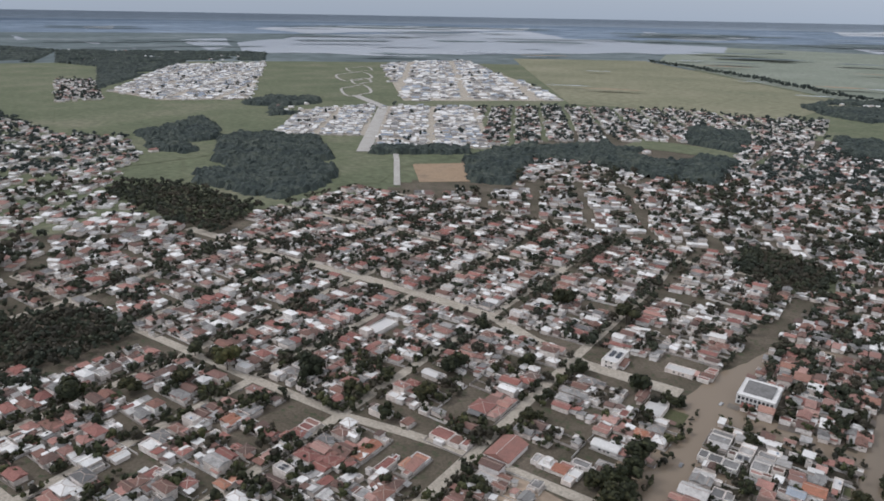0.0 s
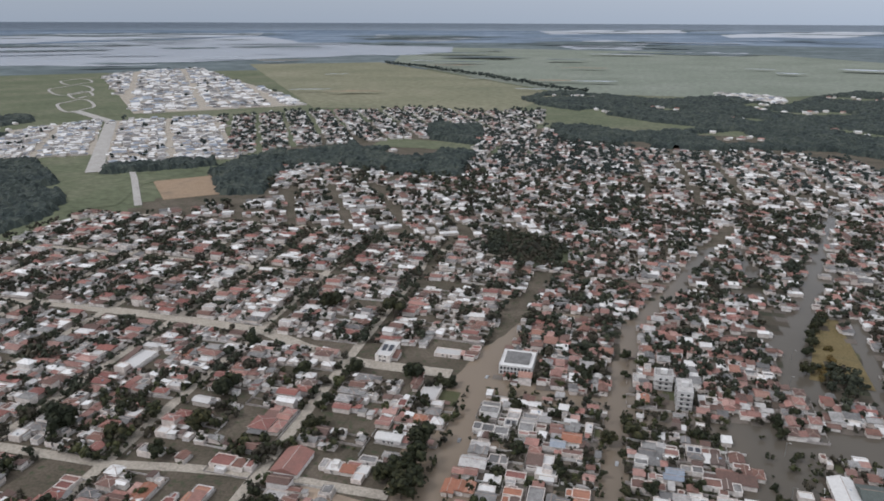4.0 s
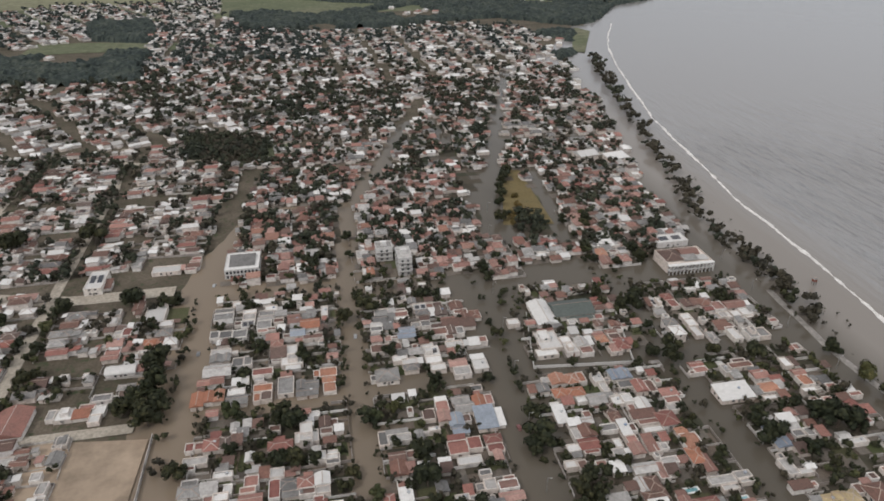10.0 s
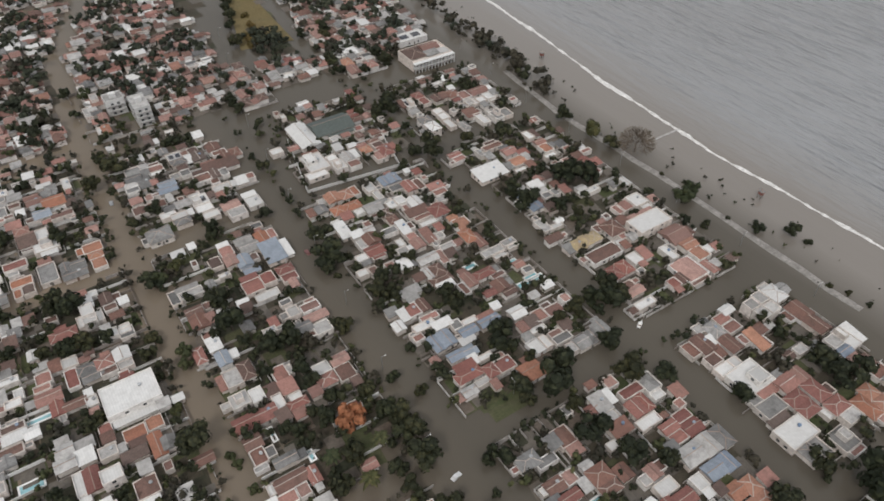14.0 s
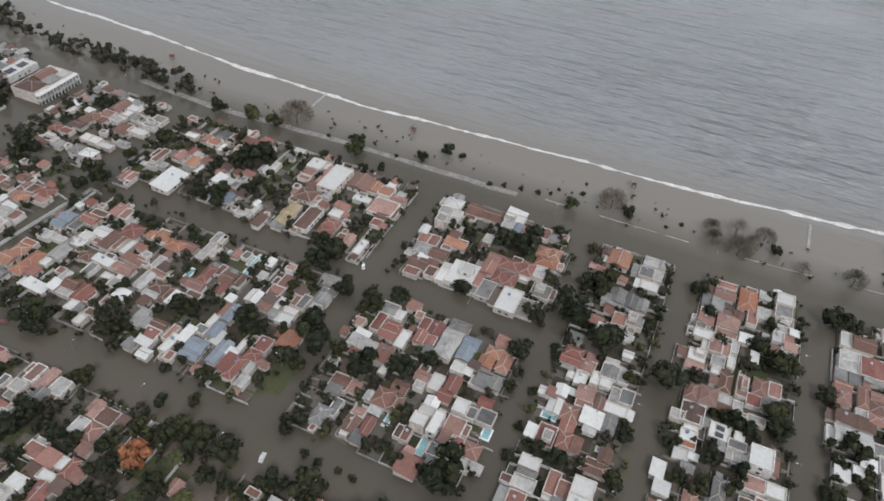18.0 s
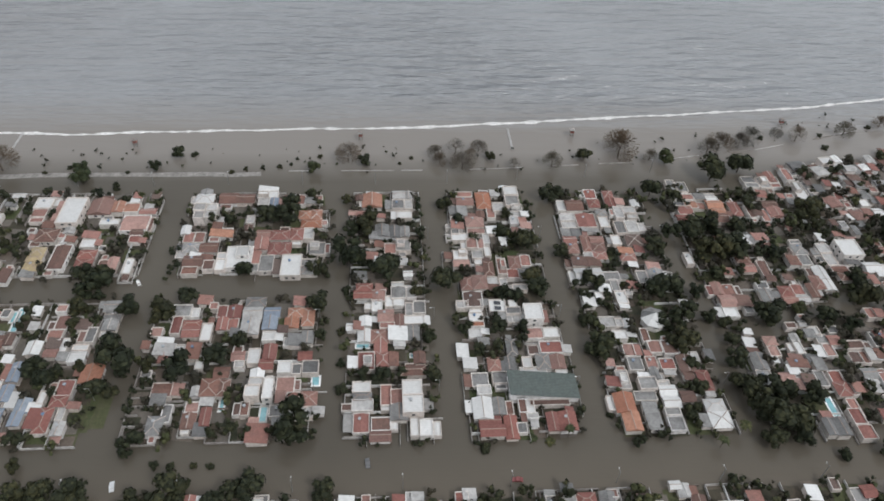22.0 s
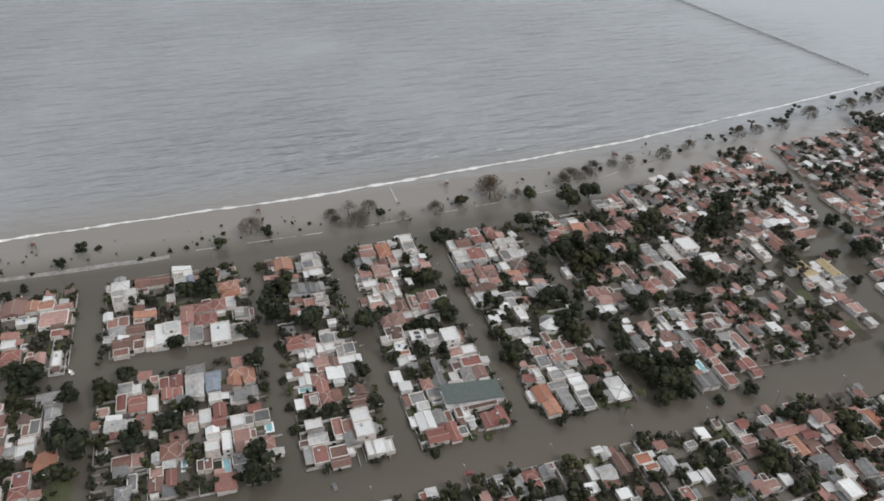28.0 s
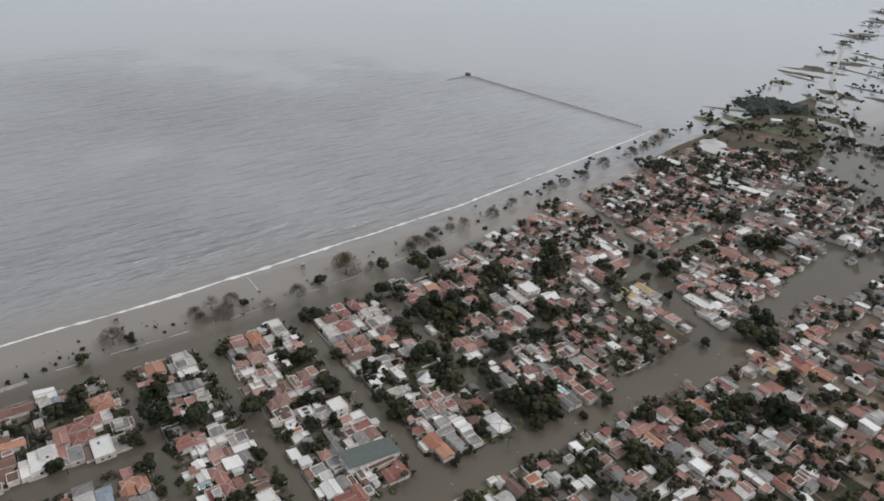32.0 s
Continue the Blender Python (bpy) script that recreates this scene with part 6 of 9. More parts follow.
dwelling(212.2, -41.3, (0.0, 0.0, 11.8, 9.0, 3.5, "hip", "pink"))
dwelling(214.5, -31.0, (0.0, 0.0, 9.1, 6.6, 3.1, "shed", "brown"))
dwelling(224.0, -32.8, (0.0, 0.0, 7.4, 8.4, 3.4, "shed", "grey"))
dwelling(227.1, -59.6, (0.0, 0.0, 6.7, 14.7, 3.5, "flat", "concrete"), (-3.8, 9.2, 9.0, 4.1, 3.0, "flat", "pink"))
dwelling(233.4, -47.4, (0.0, 0.0, 12.4, 6.8, 2.9, "hip", "orange"))
dwelling(235.0, -37.0, (0.0, 0.0, 9.9, 8.3, 3.3, "gable", "pink"))
dwelling(50.8, -99.1, (0.0, 0.0, 6.3, 6.5, 3.1, "gable", "concrete"), (2.2, 6.1, 7.3, 3.3, 3.2, "flat", "white"))
dwelling(55.7, -64.2, (0.0, 0.0, 10.6, 11.4, 3.4, "hip", "red"))
dwelling(91.7, -63.9, (0.0, 0.0, 7.9, 10.5, 3.1, "gable", "red"))
dwelling(95.4, -91.5, (0.0, 0.0, 16.1, 7.3, 3.5, "gable", "orange"))
dwelling(111.7, -93.9, (0.0, 0.0, 9.0, 5.0, 3.3, "flat", "concrete"))
dwelling(122.7, -64.7, (0.0, 0.0, 7.7, 11.0, 3.1, "gable", "pink"), (7.6, -1.6, 6.1, 9.1, 3.1, "hip", "red"))
dwelling(136.1, -98.6, (0.0, 0.0, 4.5, 6.0, 3.5, "flat", "white"))
dwelling(138.2, -63.8, (0.0, 0.0, 6.1, 14.1, 3.5, "flat", "white"))
dwelling(143.9, -94.9, (0.0, 0.0, 5.7, 6.6, 3.5, "flat", "concrete"))
dwelling(149.0, -61.2, (0.0, 0.0, 8.6, 7.8, 6.2, "flat", "white"))
dwelling(173.8, -92.8, (0.0, 0.0, 8.8, 11.7, 3.4, "gable", "white"))
dwelling(183.6, -93.6, (0.0, 0.0, 5.7, 13.4, 3.3, "shed", "brown"), (5.1, -5.7, 4.9, 10.7, 2.9, "flat", "concrete"))
dwelling(195.8, -88.9, (0.0, 0.0, 10.9, 6.6, 3.6, "gable", "pink"))
dwelling(215.9, -95.5, (0.0, 0.0, 12.0, 18.5, 3.8, "hip", "red"), (-9.9, 4.9, 6.5, 9.2, 2.6, "shed", "grey"))
dwelling(216.0, -62.0, (0.0, 0.0, 5.5, 4.3, 3.4, "flat", "white"))
dwelling(228.4, -93.9, (0.0, 0.0, 8.1, 12.6, 3.2, "gable", "pink"))
dwelling(234.2, -63.2, (0.0, 0.0, 15.1, 8.0, 6.1, "flat", "grey"))
dwelling(31.7, -126.9, (0.0, 0.0, 6.3, 4.7, 3.3, "hip", "red"))
dwelling(47.5, -127.0, (0.0, 0.0, 7.3, 3.3, 3.1, "gable", "grey"))
dwelling(51.5, -119.2, (0.0, 0.0, 8.7, 7.6, 3.0, "hip", "orange"))
dwelling(53.5, -108.3, (0.0, 0.0, 9.0, 4.4, 2.9, "hip", "brown"))
dwelling(91.7, -110.1, (0.0, 0.0, 10.1, 6.3, 3.4, "flat", "grey"), (1.6, 8.7, 11.4, 5.2, 3.2, "shed", "grey"))
dwelling(93.6, -129.0, (0.0, 0.0, 12.2, 7.7, 3.4, "hip", "white"))
dwelling(102.9, -111.1, (0.0, 0.0, 10.1, 6.7, 3.0, "gable", "white"))
dwelling(109.5, -104.0, (0.0, 0.0, 5.7, 7.1, 3.6, "flat", "grey"), (-6.2, 2.8, 4.5, 8.6, 3.1, "gable", "grey"))
dwelling(110.2, -129.0, (0.0, 0.0, 9.1, 4.3, 3.3, "hip", "red"))
dwelling(119.3, -123.9, (0.0, 0.0, 7.8, 5.8, 2.9, "hip", "brown"), (3.9, -4.3, 4.7, 4.3, 3.1, "flat", "white"))
dwelling(119.4, -115.4, (0.0, 0.0, 5.5, 6.0, 3.3, "gable", "red"))
dwelling(120.3, -108.7, (0.0, 0.0, 6.2, 4.6, 3.3, "flat", "pink"))
dwelling(120.4, -101.6, (0.0, 0.0, 6.8, 5.8, 2.9, "flat", "grey"))
dwelling(127.4, -100.4, (0.0, 0.0, 6.4, 4.7, 3.4, "shed", "pink"))
dwelling(128.9, -116.5, (0.0, 0.0, 7.1, 12.3, 2.9, "hip", "pink"), (7.3, 6.2, 7.2, 3.3, 2.9, "shed", "brown"))
dwelling(159.6, -105.5, (0.0, 0.0, 7.5, 5.0, 3.0, "flat", "white"))
dwelling(173.6, -104.1, (0.0, 0.0, 5.4, 7.2, 3.2, "gable", "grey"), (-6.1, -0.0, 7.4, 3.6, 3.2, "flat", "grey"))
dwelling(176.0, -126.0, (0.0, 0.0, 11.4, 6.8, 3.4, "gable", "grey"), (-3.2, 6.6, 8.0, 4.9, 3.1, "flat", "grey"))
dwelling(188.9, -116.5, (0.0, 0.0, 8.4, 8.2, 3.1, "hip", "pink"))
dwelling(197.5, -100.6, (0.0, 0.0, 10.8, 10.9, 3.2, "gable", "pink"))
dwelling(199.4, -122.0, (0.0, 0.0, 7.5, 7.1, 3.3, "shed", "brown"))
dwelling(200.3, -113.0, (0.0, 0.0, 6.7, 4.3, 2.9, "flat", "white"))
dwelling(210.5, -121.3, (0.0, 0.0, 9.1, 11.6, 3.2, "flat", "concrete"))
dwelling(217.0, -110.4, (0.0, 0.0, 12.8, 5.8, 3.6, "flat", "white"))
dwelling(222.6, -123.5, (0.0, 0.0, 9.2, 11.2, 3.4, "flat", "concrete"))
dwelling(234.0, -107.3, (0.0, 0.0, 13.8, 6.4, 3.5, "hip", "red"), (0.4, -10.7, 12.0, 5.4, 2.8, "hip", "red"))
dwelling(6.5, -175.8, (0.0, 0.0, 4.6, 10.2, 3.4, "gable", "white"), (7.6, 7.1, 4.3, 9.7, 3.1, "flat", "white"))
dwelling(25.9, -164.4, (0.0, 0.0, 4.1, 7.0, 3.4, "gable", "pink"))
dwelling(44.2, -154.0, (0.0, 0.0, 6.2, 8.0, 3.2, "gable", "brown"))
dwelling(46.4, -170.4, (0.0, 0.0, 9.8, 8.2, 3.0, "flat", "white"))
dwelling(50.3, -157.6, (0.0, 0.0, 4.4, 4.6, 2.9, "flat", "grey"))
dwelling(84.7, -175.1, (0.0, 0.0, 7.9, 8.5, 3.5, "gable", "grey"))
dwelling(114.8, -155.8, (0.0, 0.0, 15.9, 6.4, 3.6, "gable", "grey"))
dwelling(117.8, -173.7, (0.0, 0.0, 3.8, 8.4, 3.1, "shed", "brown"))
dwelling(126.9, -178.0, (0.0, 0.0, 7.0, 3.2, 3.4, "flat", "white"))
dwelling(127.6, -166.2, (0.0, 0.0, 10.1, 5.1, 3.2, "hip", "pink"))
dwelling(155.6, -159.8, (0.0, 0.0, 6.4, 14.1, 3.3, "gable", "pink"), (-5.5, 4.8, 7.9, 6.4, 3.1, "flat", "white"), (-3.2, -4.8, 7.5, 4.1, 2.8, "flat", "grey"))
dwelling(161.6, -177.0, (0.0, 0.0, 11.9, 5.4, 3.3, "gable", "grey"))
dwelling(163.7, -157.1, (0.0, 0.0, 7.5, 10.2, 3.1, "gable", "pink"), (-0.6, 6.9, 5.8, 3.6, 2.9, "gable", "red"))
dwelling(181.0, -174.7, (0.0, 0.0, 9.7, 6.8, 2.9, "hip", "brown"), (-3.0, -8.7, 10.6, 4.6, 2.7, "hip", "pink"))
dwelling(185.5, -146.8, (0.0, 0.0, 7.7, 3.5, 3.1, "flat", "white"))
dwelling(220.0, -156.2, (0.0, 0.0, 13.5, 9.6, 3.5, "gable", "red"))
dwelling(223.0, -175.4, (0.0, 0.0, 17.7, 8.0, 3.0, "gable", "pink"), (10.4, -0.1, 10.4, 6.3, 3.1, "flat", "concrete"), (2.1, -10.8, 10.6, 4.8, 2.6, "hip", "red"))
dwelling(231.3, -161.8, (0.0, 0.0, 11.6, 7.2, 3.6, "gable", "pink"))
dwelling(245.4, -159.3, (0.0, 0.0, 9.5, 10.5, 3.0, "shed", "grey"))
dwelling(-5.7, -214.8, (0.0, 0.0, 11.5, 5.2, 3.0, "flat", "white"), (-9.6, -7.2, 9.1, 4.1, 2.7, "hip", "red"))
dwelling(11.6, -216.5, (0.0, 0.0, 5.0, 6.4, 3.6, "flat", "grey"))
dwelling(49.3, -192.9, (0.0, 0.0, 6.3, 13.9, 3.4, "hip", "pink"), (-9.9, 1.4, 8.8, 4.0, 3.2, "gable", "orange"))
dwelling(86.7, -187.0, (0.0, 0.0, 13.4, 6.1, 3.2, "gable", "red"), (8.0, -1.2, 8.8, 4.0, 2.6, "hip", "pink"))
dwelling(88.5, -203.9, (0.0, 0.0, 11.6, 5.3, 3.1, "gable", "red"), (9.0, -0.8, 5.9, 2.7, 2.9, "flat", "white"))
dwelling(105.8, -209.0, (0.0, 0.0, 10.9, 4.5, 3.6, "gable", "pink"))
dwelling(107.2, -187.5, (0.0, 0.0, 12.3, 5.6, 3.0, "hip", "red"), (2.9, 6.8, 7.8, 4.1, 2.7, "flat", "grey"))
dwelling(110.9, -218.5, (0.0, 0.0, 8.4, 3.8, 3.5, "gable", "pink"))
dwelling(111.8, -203.4, (0.0, 0.0, 4.6, 5.7, 3.0, "shed", "grey"))
dwelling(123.6, -203.6, (0.0, 0.0, 11.6, 9.2, 3.6, "shed", "brown"))
dwelling(127.9, -191.1, (0.0, 0.0, 12.0, 5.2, 3.1, "shed", "grey"))
dwelling(130.6, -219.1, (0.0, 0.0, 8.8, 3.6, 3.3, "hip", "red"))
dwelling(159.9, -190.3, (0.0, 0.0, 11.4, 12.6, 3.4, "gable", "red"))
dwelling(161.3, -200.8, (0.0, 0.0, 7.9, 3.6, 3.5, "gable", "brown"))
dwelling(170.1, -211.3, (0.0, 0.0, 14.5, 6.3, 3.0, "gable", "white"), (-2.9, 5.3, 8.1, 4.9, 3.1, "hip", "pink"))
dwelling(187.8, -207.8, (0.0, 0.0, 14.6, 6.6, 3.0, "shed", "grey"), (-1.9, 7.2, 11.9, 5.4, 3.1, "shed", "brown"))
dwelling(219.2, -204.3, (0.0, 0.0, 9.7, 10.8, 2.9, "shed", "pink"))
dwelling(222.2, -193.8, (0.0, 0.0, 10.1, 4.2, 3.4, "shed", "brown"))
dwelling(224.3, -207.0, (0.0, 0.0, 12.7, 7.9, 3.0, "gable", "pink"))
dwelling(248.5, -211.0, (0.0, 0.0, 10.6, 20.2, 3.0, "shed", "grey"), (5.6, -4.7, 8.4, 8.9, 2.6, "gable", "pink"))
dwelling(-2.3, -234.9, (0.0, 0.0, 8.2, 3.7, 3.1, "flat", "concrete"))
dwelling(22.2, -253.9, (0.0, 0.0, 3.8, 2.2, 3.1, "gable", "pink"))
dwelling(31.0, -223.5, (0.0, 0.0, 5.5, 12.1, 3.6, "shed", "brown"))
dwelling(40.9, -238.9, (0.0, 0.0, 14.3, 6.5, 3.3, "hip", "orange"), (7.7, 10.0, 5.1, 11.3, 2.8, "hip", "pink"))
dwelling(164.2, -244.4, (0.0, 0.0, 9.2, 4.2, 3.6, "hip", "brown"))
dwelling(173.8, -222.5, (0.0, 0.0, 9.9, 8.6, 3.0, "hip", "brown"))
dwelling(177.2, -240.9, (0.0, 0.0, 6.1, 9.3, 3.1, "gable", "white"))
dwelling(187.2, -221.1, (0.0, 0.0, 15.0, 6.8, 3.6, "flat", "concrete"))
dwelling(189.1, -232.2, (0.0, 0.0, 11.0, 10.3, 6.4, "flat", "white"))
dwelling(239.4, -229.8, (0.0, 0.0, 16.3, 6.4, 3.4, "flat", "white"))
dwelling(255.1, -228.8, (0.0, 0.0, 10.0, 4.5, 3.6, "hip", "pink"))
dwelling(49.0, -263.3, (0.0, 0.0, 11.8, 5.4, 2.9, "hip", "red"))
dwelling(116.3, -293.5, (0.0, 0.0, 17.0, 7.7, 3.5, "gable", "pink"))
dwelling(128.3, -291.1, (0.0, 0.0, 14.9, 6.8, 3.4, "flat", "concrete"))
dwelling(147.6, -291.2, (0.0, 0.0, 19.0, 8.7, 3.4, "gable", "khaki"))
dwelling(172.5, -277.1, (0.0, 0.0, 13.9, 6.3, 3.5, "flat", "white"))
dwelling(175.6, -292.3, (0.0, 0.0, 8.7, 7.6, 3.0, "shed", "brown"))
dwelling(185.8, -296.4, (0.0, 0.0, 12.7, 5.0, 3.0, "gable", "pink"))
dwelling(189.8, -281.1, (0.0, 0.0, 10.9, 5.0, 3.0, "flat", "white"))
dwelling(209.7, -297.7, (0.0, 0.0, 16.0, 7.3, 3.2, "hip", "pink"))
dwelling(32.8, -324.8, (0.0, 0.0, 7.1, 15.6, 3.3, "gable", "orange"), (-10.0, -2.9, 11.8, 5.4, 2.9, "gable", "orange"))
dwelling(40.3, -306.2, (0.0, 0.0, 7.6, 16.7, 3.2, "gable", "khaki"))
dwelling(50.4, -307.5, (0.0, 0.0, 15.0, 6.4, 3.4, "hip", "orange"))
dwelling(54.8, -328.9, (0.0, 0.0, 12.5, 5.7, 3.5, "hip", "pink"))
dwelling(97.8, -319.5, (0.0, 0.0, 19.9, 9.0, 3.4, "flat", "concrete"))
dwelling(117.3, -328.3, (0.0, 0.0, 17.5, 7.9, 2.9, "flat", "white"))
dwelling(134.1, -338.5, (0.0, 0.0, 7.0, 15.4, 3.0, "shed", "brown"))
dwelling(147.6, -307.6, (0.0, 0.0, 13.8, 6.3, 3.1, "gable", "khaki"), (-9.9, 0.8, 4.0, 8.9, 2.7, "flat", "grey"))
dwelling(182.9, -319.1, (0.0, 0.0, 6.8, 15.0, 3.3, "gable", "pink"), (-8.8, 8.7, 8.6, 3.9, 2.7, "shed", "brown"))
dwelling(196.4, -324.3, (0.0, 0.0, 11.3, 6.4, 3.3, "shed", "pink"))
dwelling(198.2, -306.8, (0.0, 0.0, 8.2, 12.2, 3.1, "gable", "white"))
dwelling(208.3, -330.1, (0.0, 0.0, 12.1, 6.1, 3.2, "flat", "white"))
dwelling(222.4, -334.8, (0.0, 0.0, 11.4, 5.2, 3.4, "flat", "concrete"))
dwelling(232.2, -323.0, (0.0, 0.0, 12.9, 6.1, 3.6, "shed", "grey"))
dwelling(51.6, -360.5, (0.0, 0.0, 8.5, 18.6, 3.0, "gable", "pink"))
dwelling(94.3, -340.7, (0.0, 0.0, 19.1, 8.7, 3.1, "flat", "pink"))
dwelling(103.1, -373.3, (0.0, 0.0, 11.7, 8.5, 3.6, "hip", "red"))
dwelling(109.9, -347.6, (0.0, 0.0, 18.5, 8.4, 3.0, "hip", "white"))
dwelling(141.8, -359.8, (0.0, 0.0, 5.7, 11.3, 2.9, "flat", "white"))
dwelling(145.8, -376.8, (0.0, 0.0, 11.2, 4.8, 3.0, "gable", "grey"))
dwelling(153.4, -361.2, (0.0, 0.0, 10.8, 5.5, 3.5, "gable", "grey"))
dwelling(191.2, -375.3, (0.0, 0.0, 14.9, 6.3, 3.4, "hip", "red"))
dwelling(211.9, -372.4, (0.0, 0.0, 20.7, 9.4, 3.6, "hip", "pink"))
dwelling(97.9, -387.8, (0.0, 0.0, 9.2, 5.6, 3.2, "gable", "red"))
dwelling(107.5, -399.2, (0.0, 0.0, 7.9, 14.6, 2.9, "shed", "pink"))
dwelling(124.8, -397.1, (0.0, 0.0, 15.0, 6.3, 3.1, "gable", "pink"))
dwelling(150.9, -409.5, (0.0, 0.0, 16.9, 7.7, 3.4, "gable", "pink"), (-8.8, -3.3, 11.9, 5.4, 2.8, "hip", "orange"))
dwelling(159.3, -402.1, (0.0, 0.0, 17.5, 7.9, 3.0, "hip", "pink"))
dwelling(196.5, -412.9, (0.0, 0.0, 7.9, 11.0, 3.2, "gable", "brown"))
dwelling(210.3, -419.0, (0.0, 0.0, 16.8, 7.9, 3.2, "gable", "pink"))
dwelling(216.3, -391.9, (0.0, 0.0, 19.2, 8.7, 3.1, "gable", "pink"), (-12.4, 6.2, 9.5, 6.7, 2.9, "gable", "orange"))
dwelling(109.6, -421.8, (0.0, 0.0, 7.6, 16.7, 3.0, "gable", "pink"))
dwelling(123.7, -422.2, (0.0, 0.0, 8.0, 17.6, 2.9, "gable", "pink"))
dwelling(152.5, -435.9, (0.0, 0.0, 7.4, 16.3, 3.4, "shed", "teal"))
dwelling(158.0, -454.3, (0.0, 0.0, 9.5, 20.9, 3.4, "shed", "brown"))
dwelling(169.5, -455.9, (0.0, 0.0, 6.5, 14.2, 3.2, "flat", "white"))
dwelling(203.5, -439.2, (0.0, 0.0, 14.7, 10.3, 3.0, "shed", "pink"))
dwelling(132.4, -489.5, (0.0, 0.0, 20.4, 9.3, 3.1, "gable", "grey"))
dwelling(133.7, -469.6, (0.0, 0.0, 9.0, 23.1, 3.3, "shed", "grey"))
dwelling(155.0, -498.0, (0.0, 0.0, 20.9, 9.5, 3.5, "gable", "brown"))
dwelling(170.3, -491.9, (0.0, 0.0, 18.6, 8.4, 3.2, "hip", "pink"))
dwelling(173.1, -475.1, (0.0, 0.0, 18.5, 8.4, 3.6, "gable", "pink"))
tree(180.1, 137.2, 5.3, "green")
tree(168.3, 140.2, 6.4, "green")
tree(126.3, 116.2, 9.9, "green")
tree(120.0, 144.9, 6.7, "green")
tree(113.2, 121.6, 5.7, "green")
tree(157.0, 120.6, 5.6, "green")
tree(156.8, 139.9, 5.1, "green")
tree(220.4, 65.3, 7.6, "green")
tree(220.8, 55.3, 7.6, "green")
tree(180.5, 72.7, 5.1, "green")
tree(218.4, 85.5, 3.7, "green")
tree(180.6, 38.0, 5.0, "green")
tree(218.8, 94.1, 3.7, "green")
tree(151.7, 104.7, 6.8, "green")
tree(121.8, 91.1, 7.1, "green")
tree(124.8, 104.6, 3.9, "green")
tree(137.5, 68.0, 4.6, "green")
tree(127.8, 76.2, 5.6, "green")
tree(92.0, 42.1, 8.8, "green")
tree(157.1, 37.1, 5.8, "green")
tree(139.7, 34.1, 3.1, "green")
tree(128.3, 81.2, 3.1, "green")
tree(89.9, 100.6, 4.4, "green")
tree(162.9, 94.7, 5.0, "green")
tree(187.4, 22.9, 8.4, "green")
tree(178.0, 6.1, 8.8, "green")
tree(209.9, 15.8, 7.4, "green")
tree(235.4, 26.4, 3.1, "green")
tree(196.2, -9.6, 3.5, "green")
tree(168.0, 24.4, 2.7, "green")
tree(165.3, -9.0, 3.8, "green")
tree(143.1, 25.5, 2.3, "green")
tree(125.2, 25.3, 2.2, "green")
tree(111.1, 24.0, 2.9, "green")
tree(116.4, 7.4, 4.4, "green")
tree(117.6, 15.7, 3.4, "green")
tree(118.4, -1.1, 2.9, "green")
tree(116.2, -14.2, 4.9, "green")
tree(136.5, -13.4, 3.6, "green")
tree(210.3, 23.2, 4.4, "green")
tree(229.4, -11.7, 2.5, "green")
tree(217.3, -32.1, 4.2, "green")
tree(229.3, -25.6, 4.9, "green")
tree(206.5, -53.4, 4.8, "green")
tree(221.5, -58.8, 3.7, "green")
tree(197.1, -65.1, 7.3, "green")
tree(172.5, -63.7, 6.1, "green")
tree(164.8, -66.5, 5.5, "green")
tree(161.7, -52.1, 5.4, "green")
tree(169.4, -22.8, 7.6, "green")
tree(164.2, -43.0, 2.7, "green")
tree(140.8, -43.5, 4.7, "green")
tree(142.3, -29.4, 3.6, "green")
tree(128.6, -34.1, 3.5, "green")
tree(140.8, -55.4, 3.7, "green")
tree(86.6, -65.6, 2.9, "palm")
tree(84.5, -58.2, 2.8, "palm")
tree(86.3, -51.6, 2.8, "palm")
tree(82.4, -32.6, 2.8, "green")
tree(110.9, -73.3, 2.5, "green")
tree(236.0, -85.0, 6.4, "green")
tree(221.2, -87.1, 2.5, "green")
tree(192.1, -82.3, 4.1, "green")
tree(129.5, -88.0, 7.3, "green")
tree(163.8, -128.3, 8.1, "green")
tree(145.2, -129.3, 7.0, "green")
tree(131.1, -125.8, 6.8, "green")
tree(161.8, -122.3, 5.7, "green")
tree(169.3, -92.9, 5.7, "green")
tree(145.9, -85.9, 4.1, "green")
tree(192.9, -130.7, 6.1, "green")
tree(141.5, -120.1, 5.0, "green")
tree(119.5, -126.3, 3.8, "green")
tree(82.0, -92.7, 2.9, "green")
tree(79.7, -125.3, 3.0, "palm")
tree(85.5, -136.1, 3.6, "palm")
tree(95.0, -118.6, 4.1, "green")
tree(106.8, -125.6, 3.7, "green")
tree(95.6, -84.8, 2.0, "green")
tree(161.3, -88.4, 3.3, "green")
tree(239.0, -141.8, 6.7, "green")
tree(254.8, -182.8, 10.0, "green")
tree(261.7, -201.8, 8.1, "green")
tree(206.8, -155.4, 8.0, "green")
tree(207.1, -165.3, 7.2, "green")
tree(209.7, -181.1, 6.0, "green")
tree(204.8, -142.5, 5.1, "green")
tree(187.5, -157.6, 8.7, "green")
tree(187.6, -170.2, 7.9, "green")
tree(173.0, -155.8, 4.9, "green")
tree(219.5, -223.3, 7.8, "green")
tree(188.5, -193.1, 5.2, "green")
tree(161.7, -142.8, 4.4, "green")
tree(146.3, -170.7, 7.7, "green")
tree(149.9, -189.3, 3.7, "olive")
tree(155.5, -222.4, 7.7, "green")
tree(168.5, -226.7, 6.6, "green")
tree(146.2, -200.2, 5.6, "green")
tree(146.5, -143.0, 4.0, "green")
